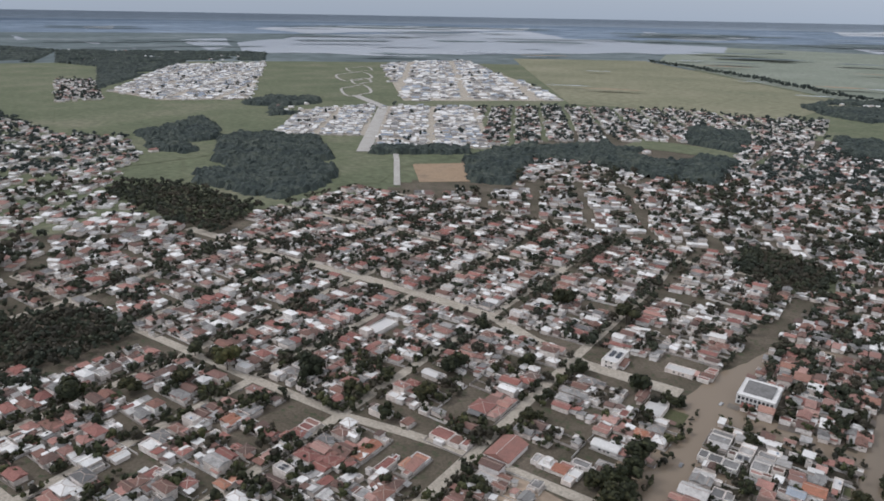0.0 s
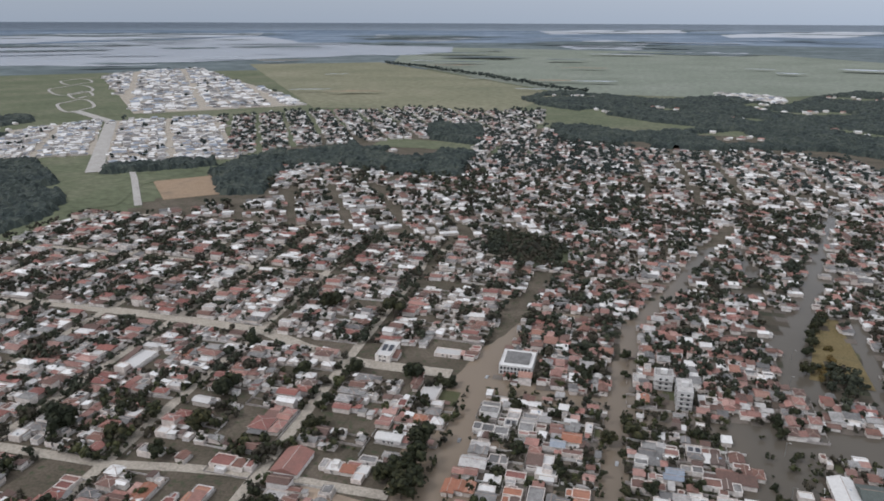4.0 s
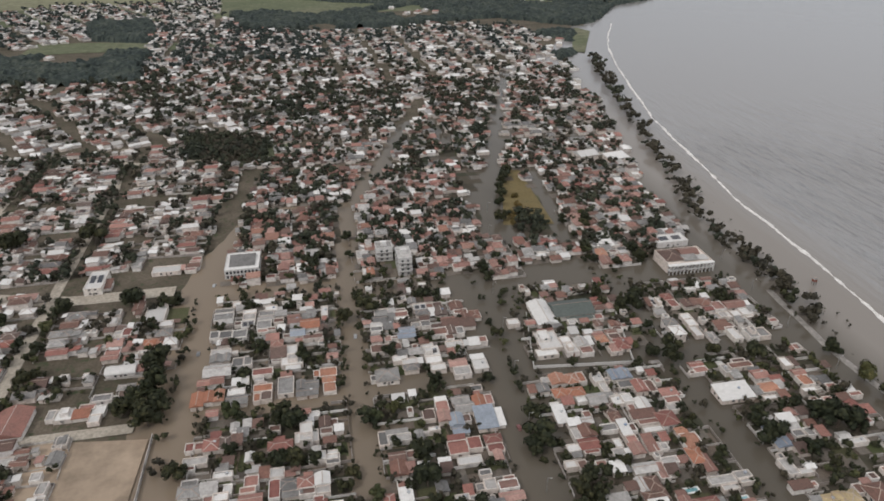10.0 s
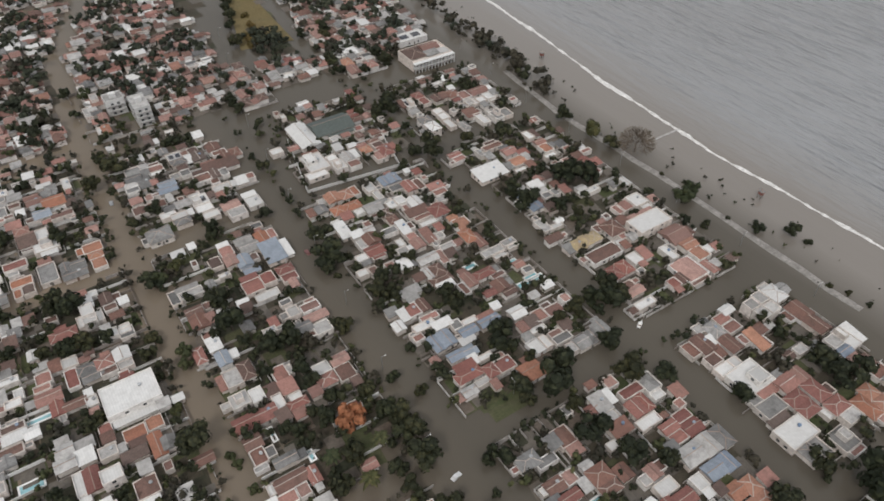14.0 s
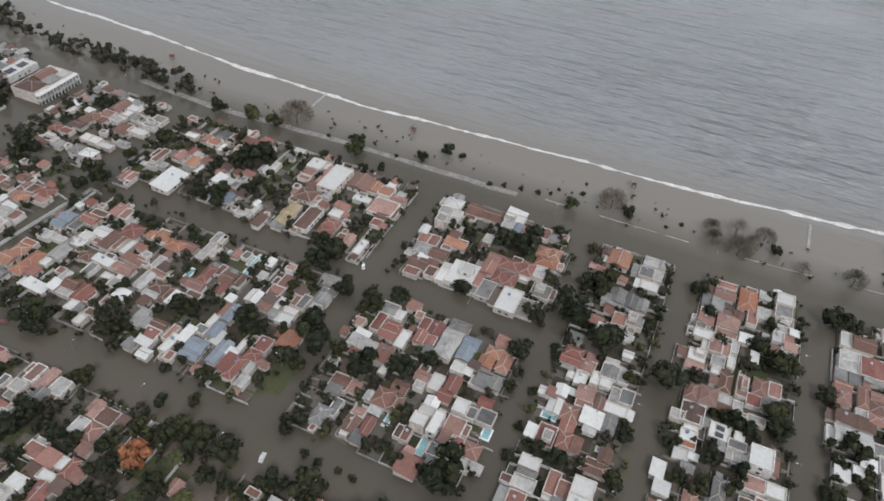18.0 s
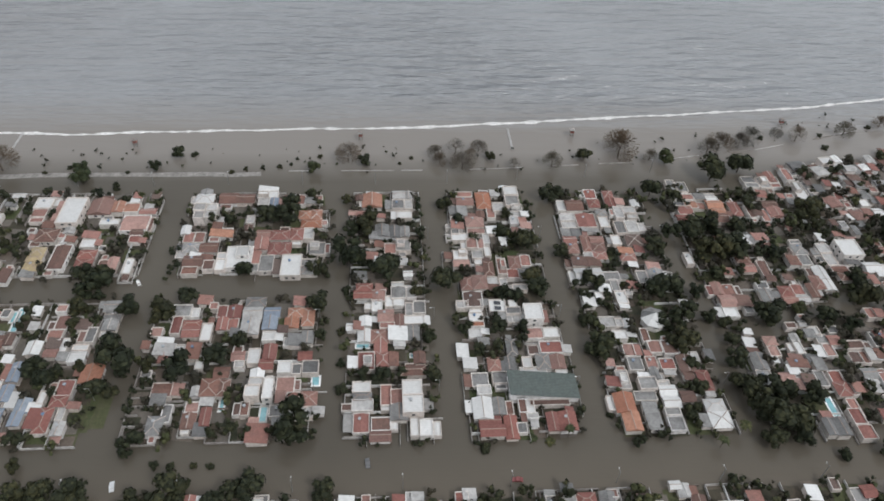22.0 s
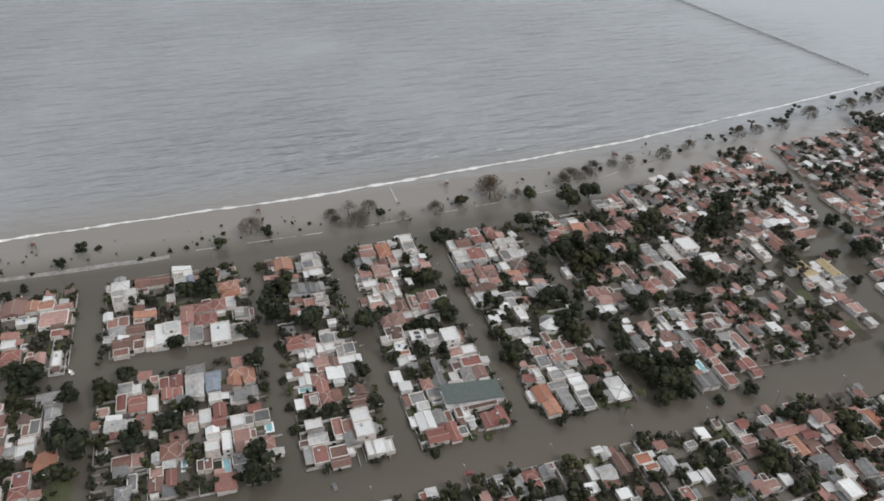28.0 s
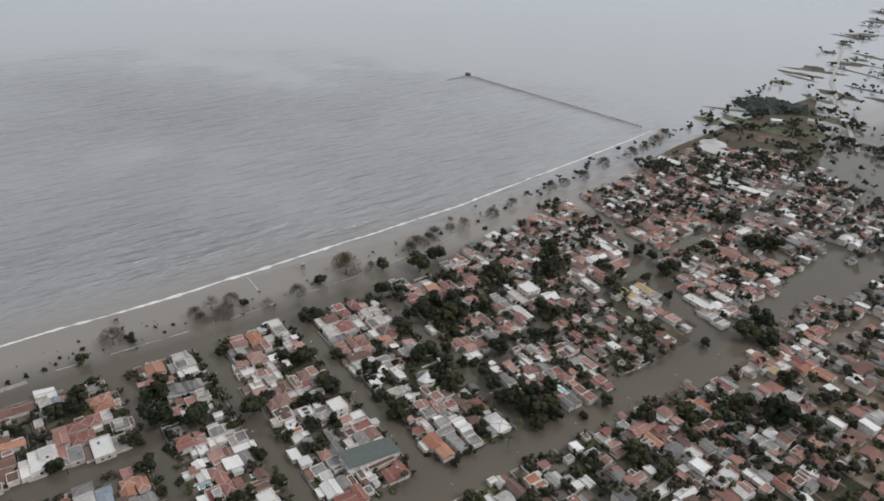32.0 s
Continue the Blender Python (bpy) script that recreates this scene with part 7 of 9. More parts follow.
tree(142.4, -149.9, 4.0, "green")
tree(138.8, -208.3, 4.6, "green")
tree(208.8, -225.5, 4.9, "green")
tree(202.7, -261.8, 8.0, "green")
tree(97.2, -146.4, 7.4, "green")
tree(90.3, -153.1, 8.4, "green")
tree(87.5, -160.8, 7.5, "green")
tree(102.4, -159.0, 7.6, "green")
tree(99.8, -171.3, 5.5, "green")
tree(107.5, -148.8, 5.4, "green")
tree(120.6, -146.3, 5.5, "green")
tree(108.5, -143.0, 4.3, "green")
tree(73.6, -173.8, 3.2, "green")
tree(74.5, -191.3, 4.4, "green")
tree(131.5, -148.3, 4.2, "green")
tree(81.2, -147.3, 5.2, "green")
tree(80.6, -159.5, 4.8, "green")
tree(68.6, 55.2, 6.2, "green")
tree(66.1, 28.7, 4.9, "green")
tree(65.4, 115.1, 6.6, "green")
tree(67.1, 82.7, 6.8, "green")
tree(64.3, 95.9, 5.7, "green")
tree(66.6, 61.2, 4.5, "green")
tree(69.3, 127.9, 5.3, "green")
tree(68.0, 137.1, 4.9, "green")
tree(80.4, 141.7, 3.0, "green")
tree(85.5, 103.9, 3.9, "green")
tree(62.6, 66.7, 4.5, "green")
tree(60.6, -29.5, 2.7, "green")
tree(57.8, -33.2, 3.1, "green")
tree(57.1, -41.6, 3.1, "green")
tree(51.7, -85.6, 2.7, "green")
tree(53.6, -75.3, 2.7, "green")
tree(79.5, 91.9, 1.9, "green")
tree(79.1, 85.7, 1.9, "green")
tree(79.1, 77.5, 1.6, "green")
tree(78.6, 71.2, 1.6, "green")
tree(260.7, 172.1, 4.6, "olive")
tree(273.3, 26.6, 6.0, "bare")
tree(270.5, 16.9, 4.3, "green")
tree(262.8, 45.7, 4.6, "olive")
tree(262.3, 91.2, 2.0, "green")
tree(266.2, 133.1, 3.8, "green")
tree(278.6, 123.1, 3.9, "green")
tree(279.4, 114.6, 2.5, "green")
tree(270.4, -26.0, 4.0, "bare")
tree(265.4, -38.8, 6.0, "bare")
tree(274.4, -56.2, 3.1, "green")
tree(266.7, -69.3, 3.4, "bare")
tree(267.7, -91.6, 4.8, "bare")
tree(274.7, -112.2, 4.9, "green")
tree(277.7, -133.8, 9.3, "bare")
tree(270.7, -160.7, 5.8, "olive")
tree(284.5, -198.2, 6.9, "bare")
tree(290.9, -219.7, 6.3, "bare")
tree(265.0, 83.8, 1.7, "green")
tree(266.3, 74.5, 1.7, "green")
tree(267.1, 65.1, 1.7, "green")
tree(270.0, 59.0, 1.3, "green")
tree(275.5, 56.1, 1.4, "green")
tree(277.7, 43.2, 1.7, "green")
tree(270.7, -2.8, 1.3, "green")
tree(276.2, -9.7, 1.4, "green")
tree(294.6, -252.3, 4.9, "bare")
tree(299.7, -271.0, 2.1, "green")
tree(300.4, -286.7, 5.1, "bare")
tree(309.1, -308.1, 2.2, "green")
tree(297.1, -230.6, 2.4, "green")
tree(262.4, 192.2, 1.4, "green")
tree(266.9, 180.2, 1.8, "green")
tree(248.5, 150.2, 2.7, "green")
tree(262.3, 147.7, 1.4, "green")
tree(286.1, -268.1, 2.5, "green")
tree(310.9, -316.8, 4.5, "bare")
for x, y, r in ((284, -135, 5.5), (281, -190, 5.5), (287, -212, 5), (320, -372, 5), (320, -390, 4.5), (323, -418, 5), (337, -459, 6), (344, -508, 6), (349, -534, 5), (355, -559, 7), (368, -588, 7), (274, -152, 4), (299, -241, 3.5)):
    tree(x, y, r, "bare")
tree(-41.7, 327.0, 4.4, "green")
tree(-18.4, 312.8, 4.9, "green")
tree(-68.3, 288.4, 2.4, "green")
tree(-0.5, 286.1, 2.9, "green")
tree(-51.3, 273.7, 5.1, "olive")
tree(-59.2, 286.8, 2.9, "green")
tree(-22.8, 259.8, 6.8, "green")
tree(-28.8, 264.7, 6.0, "green")
tree(-72.6, 237.2, 5.8, "green")
tree(-28.7, 236.1, 5.2, "green")
tree(-22.8, 236.3, 4.6, "green")
tree(-38.2, 240.8, 3.7, "green")
tree(-49.8, 248.1, 4.3, "green")
tree(-14.5, 236.0, 3.6, "green")
tree(-2.4, 217.4, 3.5, "green")
tree(-2.2, 204.7, 2.4, "green")
tree(0.4, 166.1, 7.0, "green")
tree(-46.3, 172.0, 3.2, "green")
tree(-44.4, 167.0, 4.0, "green")
tree(-48.6, 152.1, 5.4, "green")
tree(-41.3, 148.4, 5.3, "green")
tree(-30.2, 195.0, 3.5, "green")
tree(-25.7, 196.4, 3.5, "green")
tree(-0.8, 185.2, 2.8, "olive")
tree(1.1, 225.0, 3.5, "green")
tree(-27.2, 161.5, 3.1, "green")
tree(18.5, 354.5, 6.7, "green")
tree(26.0, 307.2, 4.8, "green")
tree(46.6, 279.5, 4.6, "green")
tree(72.0, 275.8, 4.0, "green")
tree(15.0, 304.5, 3.6, "green")
tree(86.5, 314.2, 3.8, "green")
tree(85.6, 327.7, 2.6, "green")
tree(6.0, 345.1, 5.2, "green")
tree(52.9, 364.0, 4.1, "green")
tree(12.7, 339.4, 2.6, "green")
tree(43.9, 274.3, 3.4, "green")
tree(52.1, 143.0, 6.3, "rust")
tree(10.4, 257.4, 5.4, "green")
tree(14.2, 257.0, 4.3, "olive")
tree(22.9, 260.9, 3.8, "olive")
tree(32.1, 228.4, 6.3, "green")
tree(31.1, 212.9, 7.3, "green")
tree(23.2, 212.3, 2.9, "green")
tree(40.7, 193.1, 6.1, "green")
tree(47.7, 192.5, 5.9, "green")
tree(33.3, 202.9, 3.6, "green")
tree(84.1, 228.7, 7.8, "green")
tree(85.3, 244.1, 4.9, "green")
tree(80.2, 221.6, 3.6, "green")
tree(46.5, 176.6, 4.1, "green")
tree(46.4, 168.8, 4.5, "green")
tree(70.5, 187.1, 4.7, "green")
tree(9.4, 209.4, 3.9, "olive")
tree(8.3, 203.5, 3.3, "olive")
tree(-1.7, 240.3, 2.1, "green")
tree(33.5, 151.6, 3.4, "green")
tree(29.9, 154.5, 3.0, "green")
tree(41.3, 155.9, 3.0, "green")
tree(43.5, 148.8, 4.3, "green")
tree(50.8, 157.5, 3.9, "green")
tree(62.9, 153.3, 3.9, "green")
tree(65.0, 141.0, 4.7, "green")
tree(64.5, 128.8, 4.2, "green")
tree(56.1, 129.3, 4.1, "palm")
tree(45.8, 129.8, 5.1, "green")
tree(38.4, 132.7, 4.5, "palm")
tree(36.8, 121.4, 5.0, "green")
tree(45.8, 118.2, 5.0, "palm")
tree(55.8, 117.6, 4.0, "green")
tree(74.2, 152.5, 3.5, "green")
tree(56.3, 108.6, 4.0, "green")
tree(9.9, 151.4, 2.6, "olive")
tree(8.8, 155.9, 2.2, "olive")
tree(11.2, 138.8, 2.5, "olive")
tree(71.4, 132.2, 3.0, "green")
tree(171.7, 326.8, 7.5, "green")
tree(164.1, 325.7, 4.7, "green")
tree(155.1, 333.8, 3.4, "green")
tree(118.4, 280.8, 3.0, "green")
tree(155.7, 344.0, 3.5, "green")
tree(169.0, 274.3, 7.7, "green")
tree(193.2, 274.7, 4.5, "green")
tree(212.4, 266.4, 5.8, "green")
tree(162.1, 280.2, 4.4, "green")
tree(170.8, 305.2, 3.3, "green")
tree(91.9, 196.2, 5.9, "green")
tree(97.6, 203.5, 3.8, "green")
tree(97.9, 191.7, 4.4, "green")
tree(115.2, 178.1, 4.8, "green")
tree(117.7, 172.5, 4.3, "green")
tree(158.3, 231.3, 2.8, "green")
tree(155.7, 202.3, 4.3, "green")
tree(146.8, 198.8, 2.6, "green")
tree(116.1, 208.4, 4.1, "green")
tree(106.2, 204.5, 3.5, "green")
tree(93.1, 226.6, 2.1, "green")
tree(82.9, 217.8, 2.3, "green")
tree(141.9, 208.7, 2.7, "green")
tree(126.2, 150.1, 4.2, "green")
tree(163.9, 188.7, 2.6, "green")
tree(88.2, 163.0, 2.7, "green")
tree(91.4, 146.4, 3.5, "green")
tree(147.7, 141.4, 3.8, "green")
tree(125.7, 131.9, 3.2, "green")
tree(111.3, 115.5, 3.4, "green")
tree(92.3, 247.6, 3.3, "green")
tree(173.4, 136.4, 6.9, "green")
tree(176.9, 144.2, 5.5, "green")
tree(165.7, 135.4, 3.4, "green")
tree(183.4, 209.4, 7.0, "green")
tree(184.9, 221.5, 5.8, "green")
tree(219.2, 211.7, 8.3, "green")
tree(214.7, 218.9, 7.5, "green")
tree(198.5, 199.2, 5.1, "green")
tree(228.4, 209.8, 4.2, "green")
tree(202.2, 190.8, 3.4, "green")
tree(254.9, 263.3, 5.4, "green")
tree(255.3, 239.6, 5.9, "olive")
tree(257.3, 226.1, 5.2, "green")
tree(265.3, 215.4, 8.0, "bare")
tree(252.8, 169.3, 5.4, "olive")
tree(183.3, 140.9, 2.5, "green")
tree(-92.0, 313.7, 9.4, "green")
tree(-89.9, 295.6, 8.5, "green")
tree(-98.4, 290.9, 7.5, "green")
tree(-89.9, 275.0, 8.1, "green")
tree(-103.2, 285.6, 6.0, "green")
tree(-85.9, 283.0, 6.5, "green")
tree(-37.7, 252.7, 2.7, "green")
tree(-117.6, 388.3, 8.1, "green")
tree(-91.7, 388.1, 4.4, "green")
tree(225.3, -284.6, 9.7, "green")
tree(166.2, -291.4, 5.8, "green")
tree(172.0, -308.6, 4.3, "green")
tree(158.0, -319.6, 4.3, "green")
tree(132.5, -314.1, 3.7, "green")
tree(82.0, -289.2, 4.6, "green")
tree(166.4, -403.4, 6.7, "green")
tree(155.9, -343.0, 8.8, "green")
tree(148.1, -436.5, 9.9, "green")
tree(137.5, -449.8, 9.0, "green")
tree(126.9, -381.6, 5.4, "green")
tree(195.0, -453.6, 8.4, "green")
tree(189.1, -468.0, 7.4, "green")
tree(189.3, -347.2, 5.5, "green")
tree(178.2, -350.4, 5.5, "green")
tree(72.4, -318.9, 8.7, "green")
tree(75.5, -340.5, 8.2, "green")
tree(30.7, -297.7, 6.7, "green")
tree(62.2, -327.2, 8.0, "green")
tree(53.5, -199.6, 5.8, "green")
tree(36.6, -173.3, 7.6, "green")
tree(43.4, -222.8, 6.6, "green")
tree(12.9, -264.0, 11.0, "green")
tree(32.0, -259.0, 7.0, "green")
tree(33.9, -252.4, 5.5, "green")
tree(43.6, -150.2, 5.9, "green")
tree(-0.2, -270.4, 7.0, "green")
tree(-222.5, 341.9, 10.2, "green")
tree(-218.2, 305.1, 7.5, "green")
tree(-289.7, 280.6, 10.1, "green")
tree(-339.5, 258.1, 9.5, "olive")
tree(-223.1, 274.0, 5.9, "green")
tree(-156.2, 317.5, 5.6, "green")
tree(-213.9, 483.5, 11.0, "green")
tree(-188.6, 377.8, 6.8, "green")
tree(-241.7, 408.5, 5.8, "green")
tree(-346.4, 230.8, 7.4, "green")
tree(-384.0, 181.6, 9.4, "green")
tree(-362.3, 205.0, 7.4, "green")
tree(-372.2, 258.2, 7.2, "green")
tree(-255.0, 282.1, 6.9, "green")
tree(-160.9, 480.1, 10.9, "green")
tree(-157.3, 388.8, 6.7, "green")
pool(153.8, 167.1, 14.9, 3.6)
pool(106.6, 71.5, 7.9, 2.8)
pool(116.9, 35.0, 5.7, 4.1)
pool(101.6, 54.6, 8.8, 3.7)
pool(135.1, 15.9, 3.5, 6.7)
pool(129.1, -7.3, 2.9, 6.1)
pool(96.8, -179.8, 10.3, 3.9)
pool(-45.7, 210.4, 9.8, 3.0)
pool(-53.1, 182.7, 9.0, 4.9)
pool(25.0, 156.2, 2.2, 7.4)
pool(33.2, 140.4, 2.7, 5.3)
pool(136.5, 189.8, 6.6, 3.3)
pool(154.9, 181.4, 4.7, 3.9)
pool(155.7, 168.9, 7.3, 3.8)
lawn(104.2, 125.0, 18.0, 8.5)
lawn(108.0, 9.2, 7.0, 4.0)
lawn(59.1, 184.7, 10.1, 3.1)
lawn(105.4, 120.3, 17.2, 10.5)
lawn(-90.7, 372.6, 11.8, 17.7)
octagon_house(145.0, -116.8, 6.5)

for spec in DWELLINGS:
    build_dwelling(*spec)

# ---- single buildings that stand out ----


def facade(parent, x, y, z, rot, n, step, floors, storey=3.0):
    """Rows of windows on a wall: n to a floor."""
    c, s = math.cos(rot), math.sin(rot)
    for f_ in range(floors):
        for i in range(n):
            u = (i - (n - 1) / 2) * step
            o = part("window", WIN, None, parent)
            o.location, o.rotation_euler = (x + c * u, y + s * u, z + storey * f_), (0, 0, rot)
            o.scale = (1.2, 1, 1.15)


def tower(x, y, w, d, h, label):
    e = new("apartment_building")
    e.location = (x, y, land_z(x, y))
    tagged(e, label, "building")
    wall = part("wall", wall_geo("flat", w, d, h), NEAR["white"], e)
    part("roof", roof_geo("flat", w, d, h), NEAR["concrete"], e)
    floors = int(h // 3)
    facade(wall, 0, -d / 2 - 0.01, 1.0, 0, max(2, int(w / 4)), 3.6, floors)
    facade(wall, -w / 2 - 0.01, 0, 1.0, radians(90), max(2, int(d / 4.5)), 4.2, floors)
    for f_ in range(1, floors):
        g = Geo()
        g.box(-w / 2 + 0.6, w / 2 - 0.6, -d / 2 - 1.1, -d / 2, 3.0 * f_ - 0.1, 3.0 * f_ + 0.75, True)
        part("balcony", g, NEAR["concrete"], e)
    g = Geo()
    g.box(-2, 2, -1.5, 1.5, h - 0.3, h + 2.4)
    part("stair_head", g, NEAR["white"], e)
    PLACED.append((x, y, w / 2 + 2, d / 2 + 2))


tower(36, 421, 11, 10, 10.0, "white three-storey apartment block with balconies")
tower(47, 402, 9, 17, 12.5, "white four-storey apartment block with a long side")

e = new("arcaded_hall")
e.location, e.scale = (-56, 424, land_z(-56, 424)), (0.86, 0.86, 0.9)
tagged(e, "white two-storey hall with arcades and a grey sloping roof", "building")
part("wall", wall_geo("flat", 25, 28, 7.0), NEAR["white"], e)
part("roof", roof_geo("flat", 25, 28, 7.0), NEAR["white"], e)
g = Geo()
g.grid([(-9.5, -9, 7.0), (9.5, -9, 7.0), (9.5, 8, 8.6), (-9.5, 8, 8.6)], [(0, 1, 2, 3)])
g.box(-9.6, 9.6, 8, 8.2, 6.5, 8.6)
part("court_roof", g, NEAR["grey"], e, "grey sloping court roof")
for f_ in range(2):
    for i in range(9):
        o = part("arch_opening", WIN, None, e)
        o.location, o.scale = (-10.6 + 2.65 * i, -14.02, 0.6 + 3.3 * f_), (1.3, 1, 1.9)
for i in range(9):
    o = part("arch_opening", WIN, None, e)
    o.location, o.rotation_euler, o.scale = (-12.52, -11.6 + 2.9 * i, 3.9), (0, 0, radians(90)), (1.3, 1, 1.9)
PLACED.append((-56, 424, 14, 16))

e = new("seafront_hotel")
e.location = (226, 372, 0)
tagged(e, "pink two-storey seafront hotel with a white arched gallery", "building")
part("wall", wall_geo("flat", 30, 20, 6.6), NEAR["wall"], e)
for cx, cy, w_, d_, shape, colour in ((-8, 1, 12, 15, "hip", "brown"), (5, 4, 12, 9, "gable", "pink"), (11, -5, 7, 7, "flat", "white"), (2, -5, 9, 6, "shed", "grey")):
    part("roof", roof_geo(shape, w_, d_, 6.9), NEAR[colour], e).location = (cx, cy, 0)
for f_ in range(2):
    g = Geo()
    g.box(-15.5, 15.5, -13, -10, 3.2 * f_ + 2.7, 3.2 * f_ + 3.3, True)
    part("gallery_slab", g, NEAR["white"], e)
    for i in range(13):
        g = Geo()
        g.box(-0.28, 0.28, -0.28, 0.28, 3.2 * f_ - 0.6, 3.2 * f_ + 2.7)
        p = part("column", g, NEAR["white"], e)
        p.location = (-15 + 2.5 * i, -12.7, 0)
    for i in range(12):
        o = part("window", WIN, None, e)
        o.location, o.scale = (-13.7 + 2.5 * i, -10.02, 3.2 * f_ + 0.3), (1.1, 1, 1.9)
PLACED.append((226, 371, 17, 14))
house(232, 402, 0, [(0, 0, 22, 12, 4.0, "flat", "white"), (-12, 4, 9, 10, 3.4, "gable", "pink")])
house(237, 577, 0.2, [(0, 0, 18, 16, 6.0, "gable", "white")], label="large hall with a bright white gabled roof")
house(262, 566, 0.2, [(0, 0, 20, 13, 5.0, "shed", "white")], label="large hall with a bright white sheet roof")
PLACED += [(232, 402, 14, 8), (250, 571, 26, 12), (140, 500, 26, 70)]

# golden tree and grass triangle beside the avenue
sheet("grass_triangle", [(155, 560), (171, 571), (165, 449), (128, 455)], GOLD, 0.1, 20, "golden-brown grass triangle beside the flooded avenue", "grass")
k = random.Random(3)
for i in range(9):
    t = k.random()
    tree(132 + 30 * t * k.uniform(0.2, 1) + 4, 455 + 60 * t, k.uniform(2.3, 4.0), "gold", 1.2)
for x, y in ((142, 520), (148, 535), (153, 548), (140, 508), (158, 560), (128, 462), (134, 490)):
    tree(x, y, 5.0, "green")

# white wall round the plot of the large white shed
for (x0, y0), (x1, y1) in zip([(109, 333), (98, 282), (150, 276)], [(98, 282), (150, 276), (160, 324)]):
    ln = math.hypot(x1 - x0, y1 - y0)
    g = Geo()
    g.box(-ln / 2, ln / 2, -0.14, 0.14, -0.8, 1.7)
    o = new("plot_wall", g.mesh("plot_wall", NEAR["white"]))
    o.location, o.rotation_euler = ((x0 + x1) / 2, (y0 + y1) / 2, 0), (0, 0, math.atan2(y1 - y0, x1 - x0))
    tagged(o, "long white plastered wall round a flooded plot", "wall", "plot walls")

# muddy field with its wall and the roofless sheds
PLACED += [(-115, 246, 25, 25), (-105, 206, 14, 14)]
sheet("field_mud", [(-140, 222), (-90, 219), (-88, 265), (-140, 272)], MUDFLAT, 0.62, 20, "muddy sports field under shallow brown water", "field")
for i in range(2):
    for j in range(4):
        e = new("roofless_shed")
        x, y = -113 + 5.4 * j, 200 + 11 * i
        e.location, e.rotation_euler = (x, y, land_z(x, y)), (0, 0, 0.0)
        tagged(e, "roofless shed of thin pinkish block walls", "shed", "roofless sheds")
        for a in ((-2.4, 2.4, -4, -3.8), (-2.4, 2.4, 3.8, 4), (-2.4, -2.2, -3.8, 3.8), (2.2, 2.4, -3.8, 3.8), (-2.2, 2.2, -0.1, 0.1)):
            g = Geo()
            g.box(*a, -0.5, 1.2)
            part("wall", g, NEAR["fence"], e)
g = Geo()
g.box(-0.15, 0.15, -24, 24, -0.5, 1.8)
o = new("field_wall", g.mesh("field_wall", NEAR["fence"]))
o.location = (-86.5, 243, 0.3)
tagged(o, "long dark wall beside the muddy field", "wall")

# low wall and drowned grass along the seafront
k = random.Random(21)
y = 60.0
while y > -300:
    run = k.uniform(9, 22)
    if k.random() < 0.7:
        g = Geo()
        g.box(-0.2, 0.2, -run / 2, run / 2, -0.8, k.uniform(0.25, 0.6))
        o = new("seafront_wall", g.mesh("seafront_wall", NEAR["fence"]))
        o.location, o.rotation_euler = (coast_x(y - run / 2) + 9.5, y - run / 2, 0), (0, 0, -math.atan2(coast_x(y) - coast_x(y - run), run))
        tagged(o, "low weathered seafront wall just above the flood", "wall", "seafront walls")
    y -= run + k.uniform(0.5, 5)
for x, y, r in ((276, -24, 4.5), (281, -36, 5.0), (274, -44, 4.0), (283, -50, 4.2)):
    tree(x, y, r, "bare")

# pier on piles
e = new("pier")
px0, py0, px1, py1 = 408, -598, 690, -548
ln, ang = math.hypot(px1 - px0, py1 - py0), math.atan2(py1 - py0, px1 - px0)
e.location, e.rotation_euler = (px0, py0, 0), (0, 0, ang)
tagged(e, "long narrow wooden pier on piles out into the lake", "pier")
g = Geo()
g.box(0, ln, -0.9, 0.9, 1.5, 1.75, True)
part("deck", g, NEAR["grey"], e)
for sgn in (-1, 1):
    g = Geo()
    g.box(0, ln, sgn * 0.85 - 0.04, sgn * 0.85 + 0.04, 2.5, 2.6, True)
    part("handrail", g, BARK, e)
g = Geo()
g.box(-0.11, 0.11, -0.11, 0.11, -2, 2.6)
PILE = g.mesh("pile", BARK)
for i in range(58):
    for sgn in (-1, 1):
        p = part("pile", PILE, None, e)
        p.location = (1 + i * (ln - 2) / 57, sgn * 0.85, 0)
g = Geo()
g.box(ln - 1, ln + 5, -3.4, 3.4, 1.5, 1.9, True)
part("platform", g, NEAR["grey"], e)
part("hut_roof", roof_geo("hip", 6, 6, 4.6), NEAR["brown"], e).location = (ln + 2, 0, 0)
g = Geo()
g.box(ln - 0.6, ln + 4.6, -2.6, 2.6, 1.9, 4.6)
part("hut_wall", g, NEAR["grey"], e)
g = Geo()
g.box(ln + 1, ln + 3, 5, 42, 1.2, 1.5, True)
part("side_arm", g, NEAR["grey"], e)


def lookout(x, y):
    e = new("lifeguard_post")
    e.location = (x, y, 0)
    tagged(e, "small wooden lifeguard hut on stilts in the lake", "hut", "lifeguard posts")
    for a in (-0.9, 0.9):
        for b in (-0.9, 0.9):
            p = part("stilt", PILE, None, e)
            p.location = (a, b, 0)
    g = Geo()
    g.box(-1.1, 1.1, -1.1, 1.1, 2.6, 4.6, True)
    part("cabin", g, NEAR["red"], e)
    part("roof", roof_geo("hip", 2.4, 2.4, 4.6), NEAR["grey"], e)


for x, y in ((292, 330), (289, 150), (300, -110), (296, 20), (312, -250)):
    lookout(x, y)
for y, x0, x1 in ((218, 284, 304), (-71, 285, 308)):
    g = Geo()
    g.box(x0, x1, y - 0.7, y + 0.7, -1, 0.22)
    tagged(new("groyne", g.mesh("groyne", NEAR["concrete"])), "low pale concrete groyne running into the lake", "groyne")


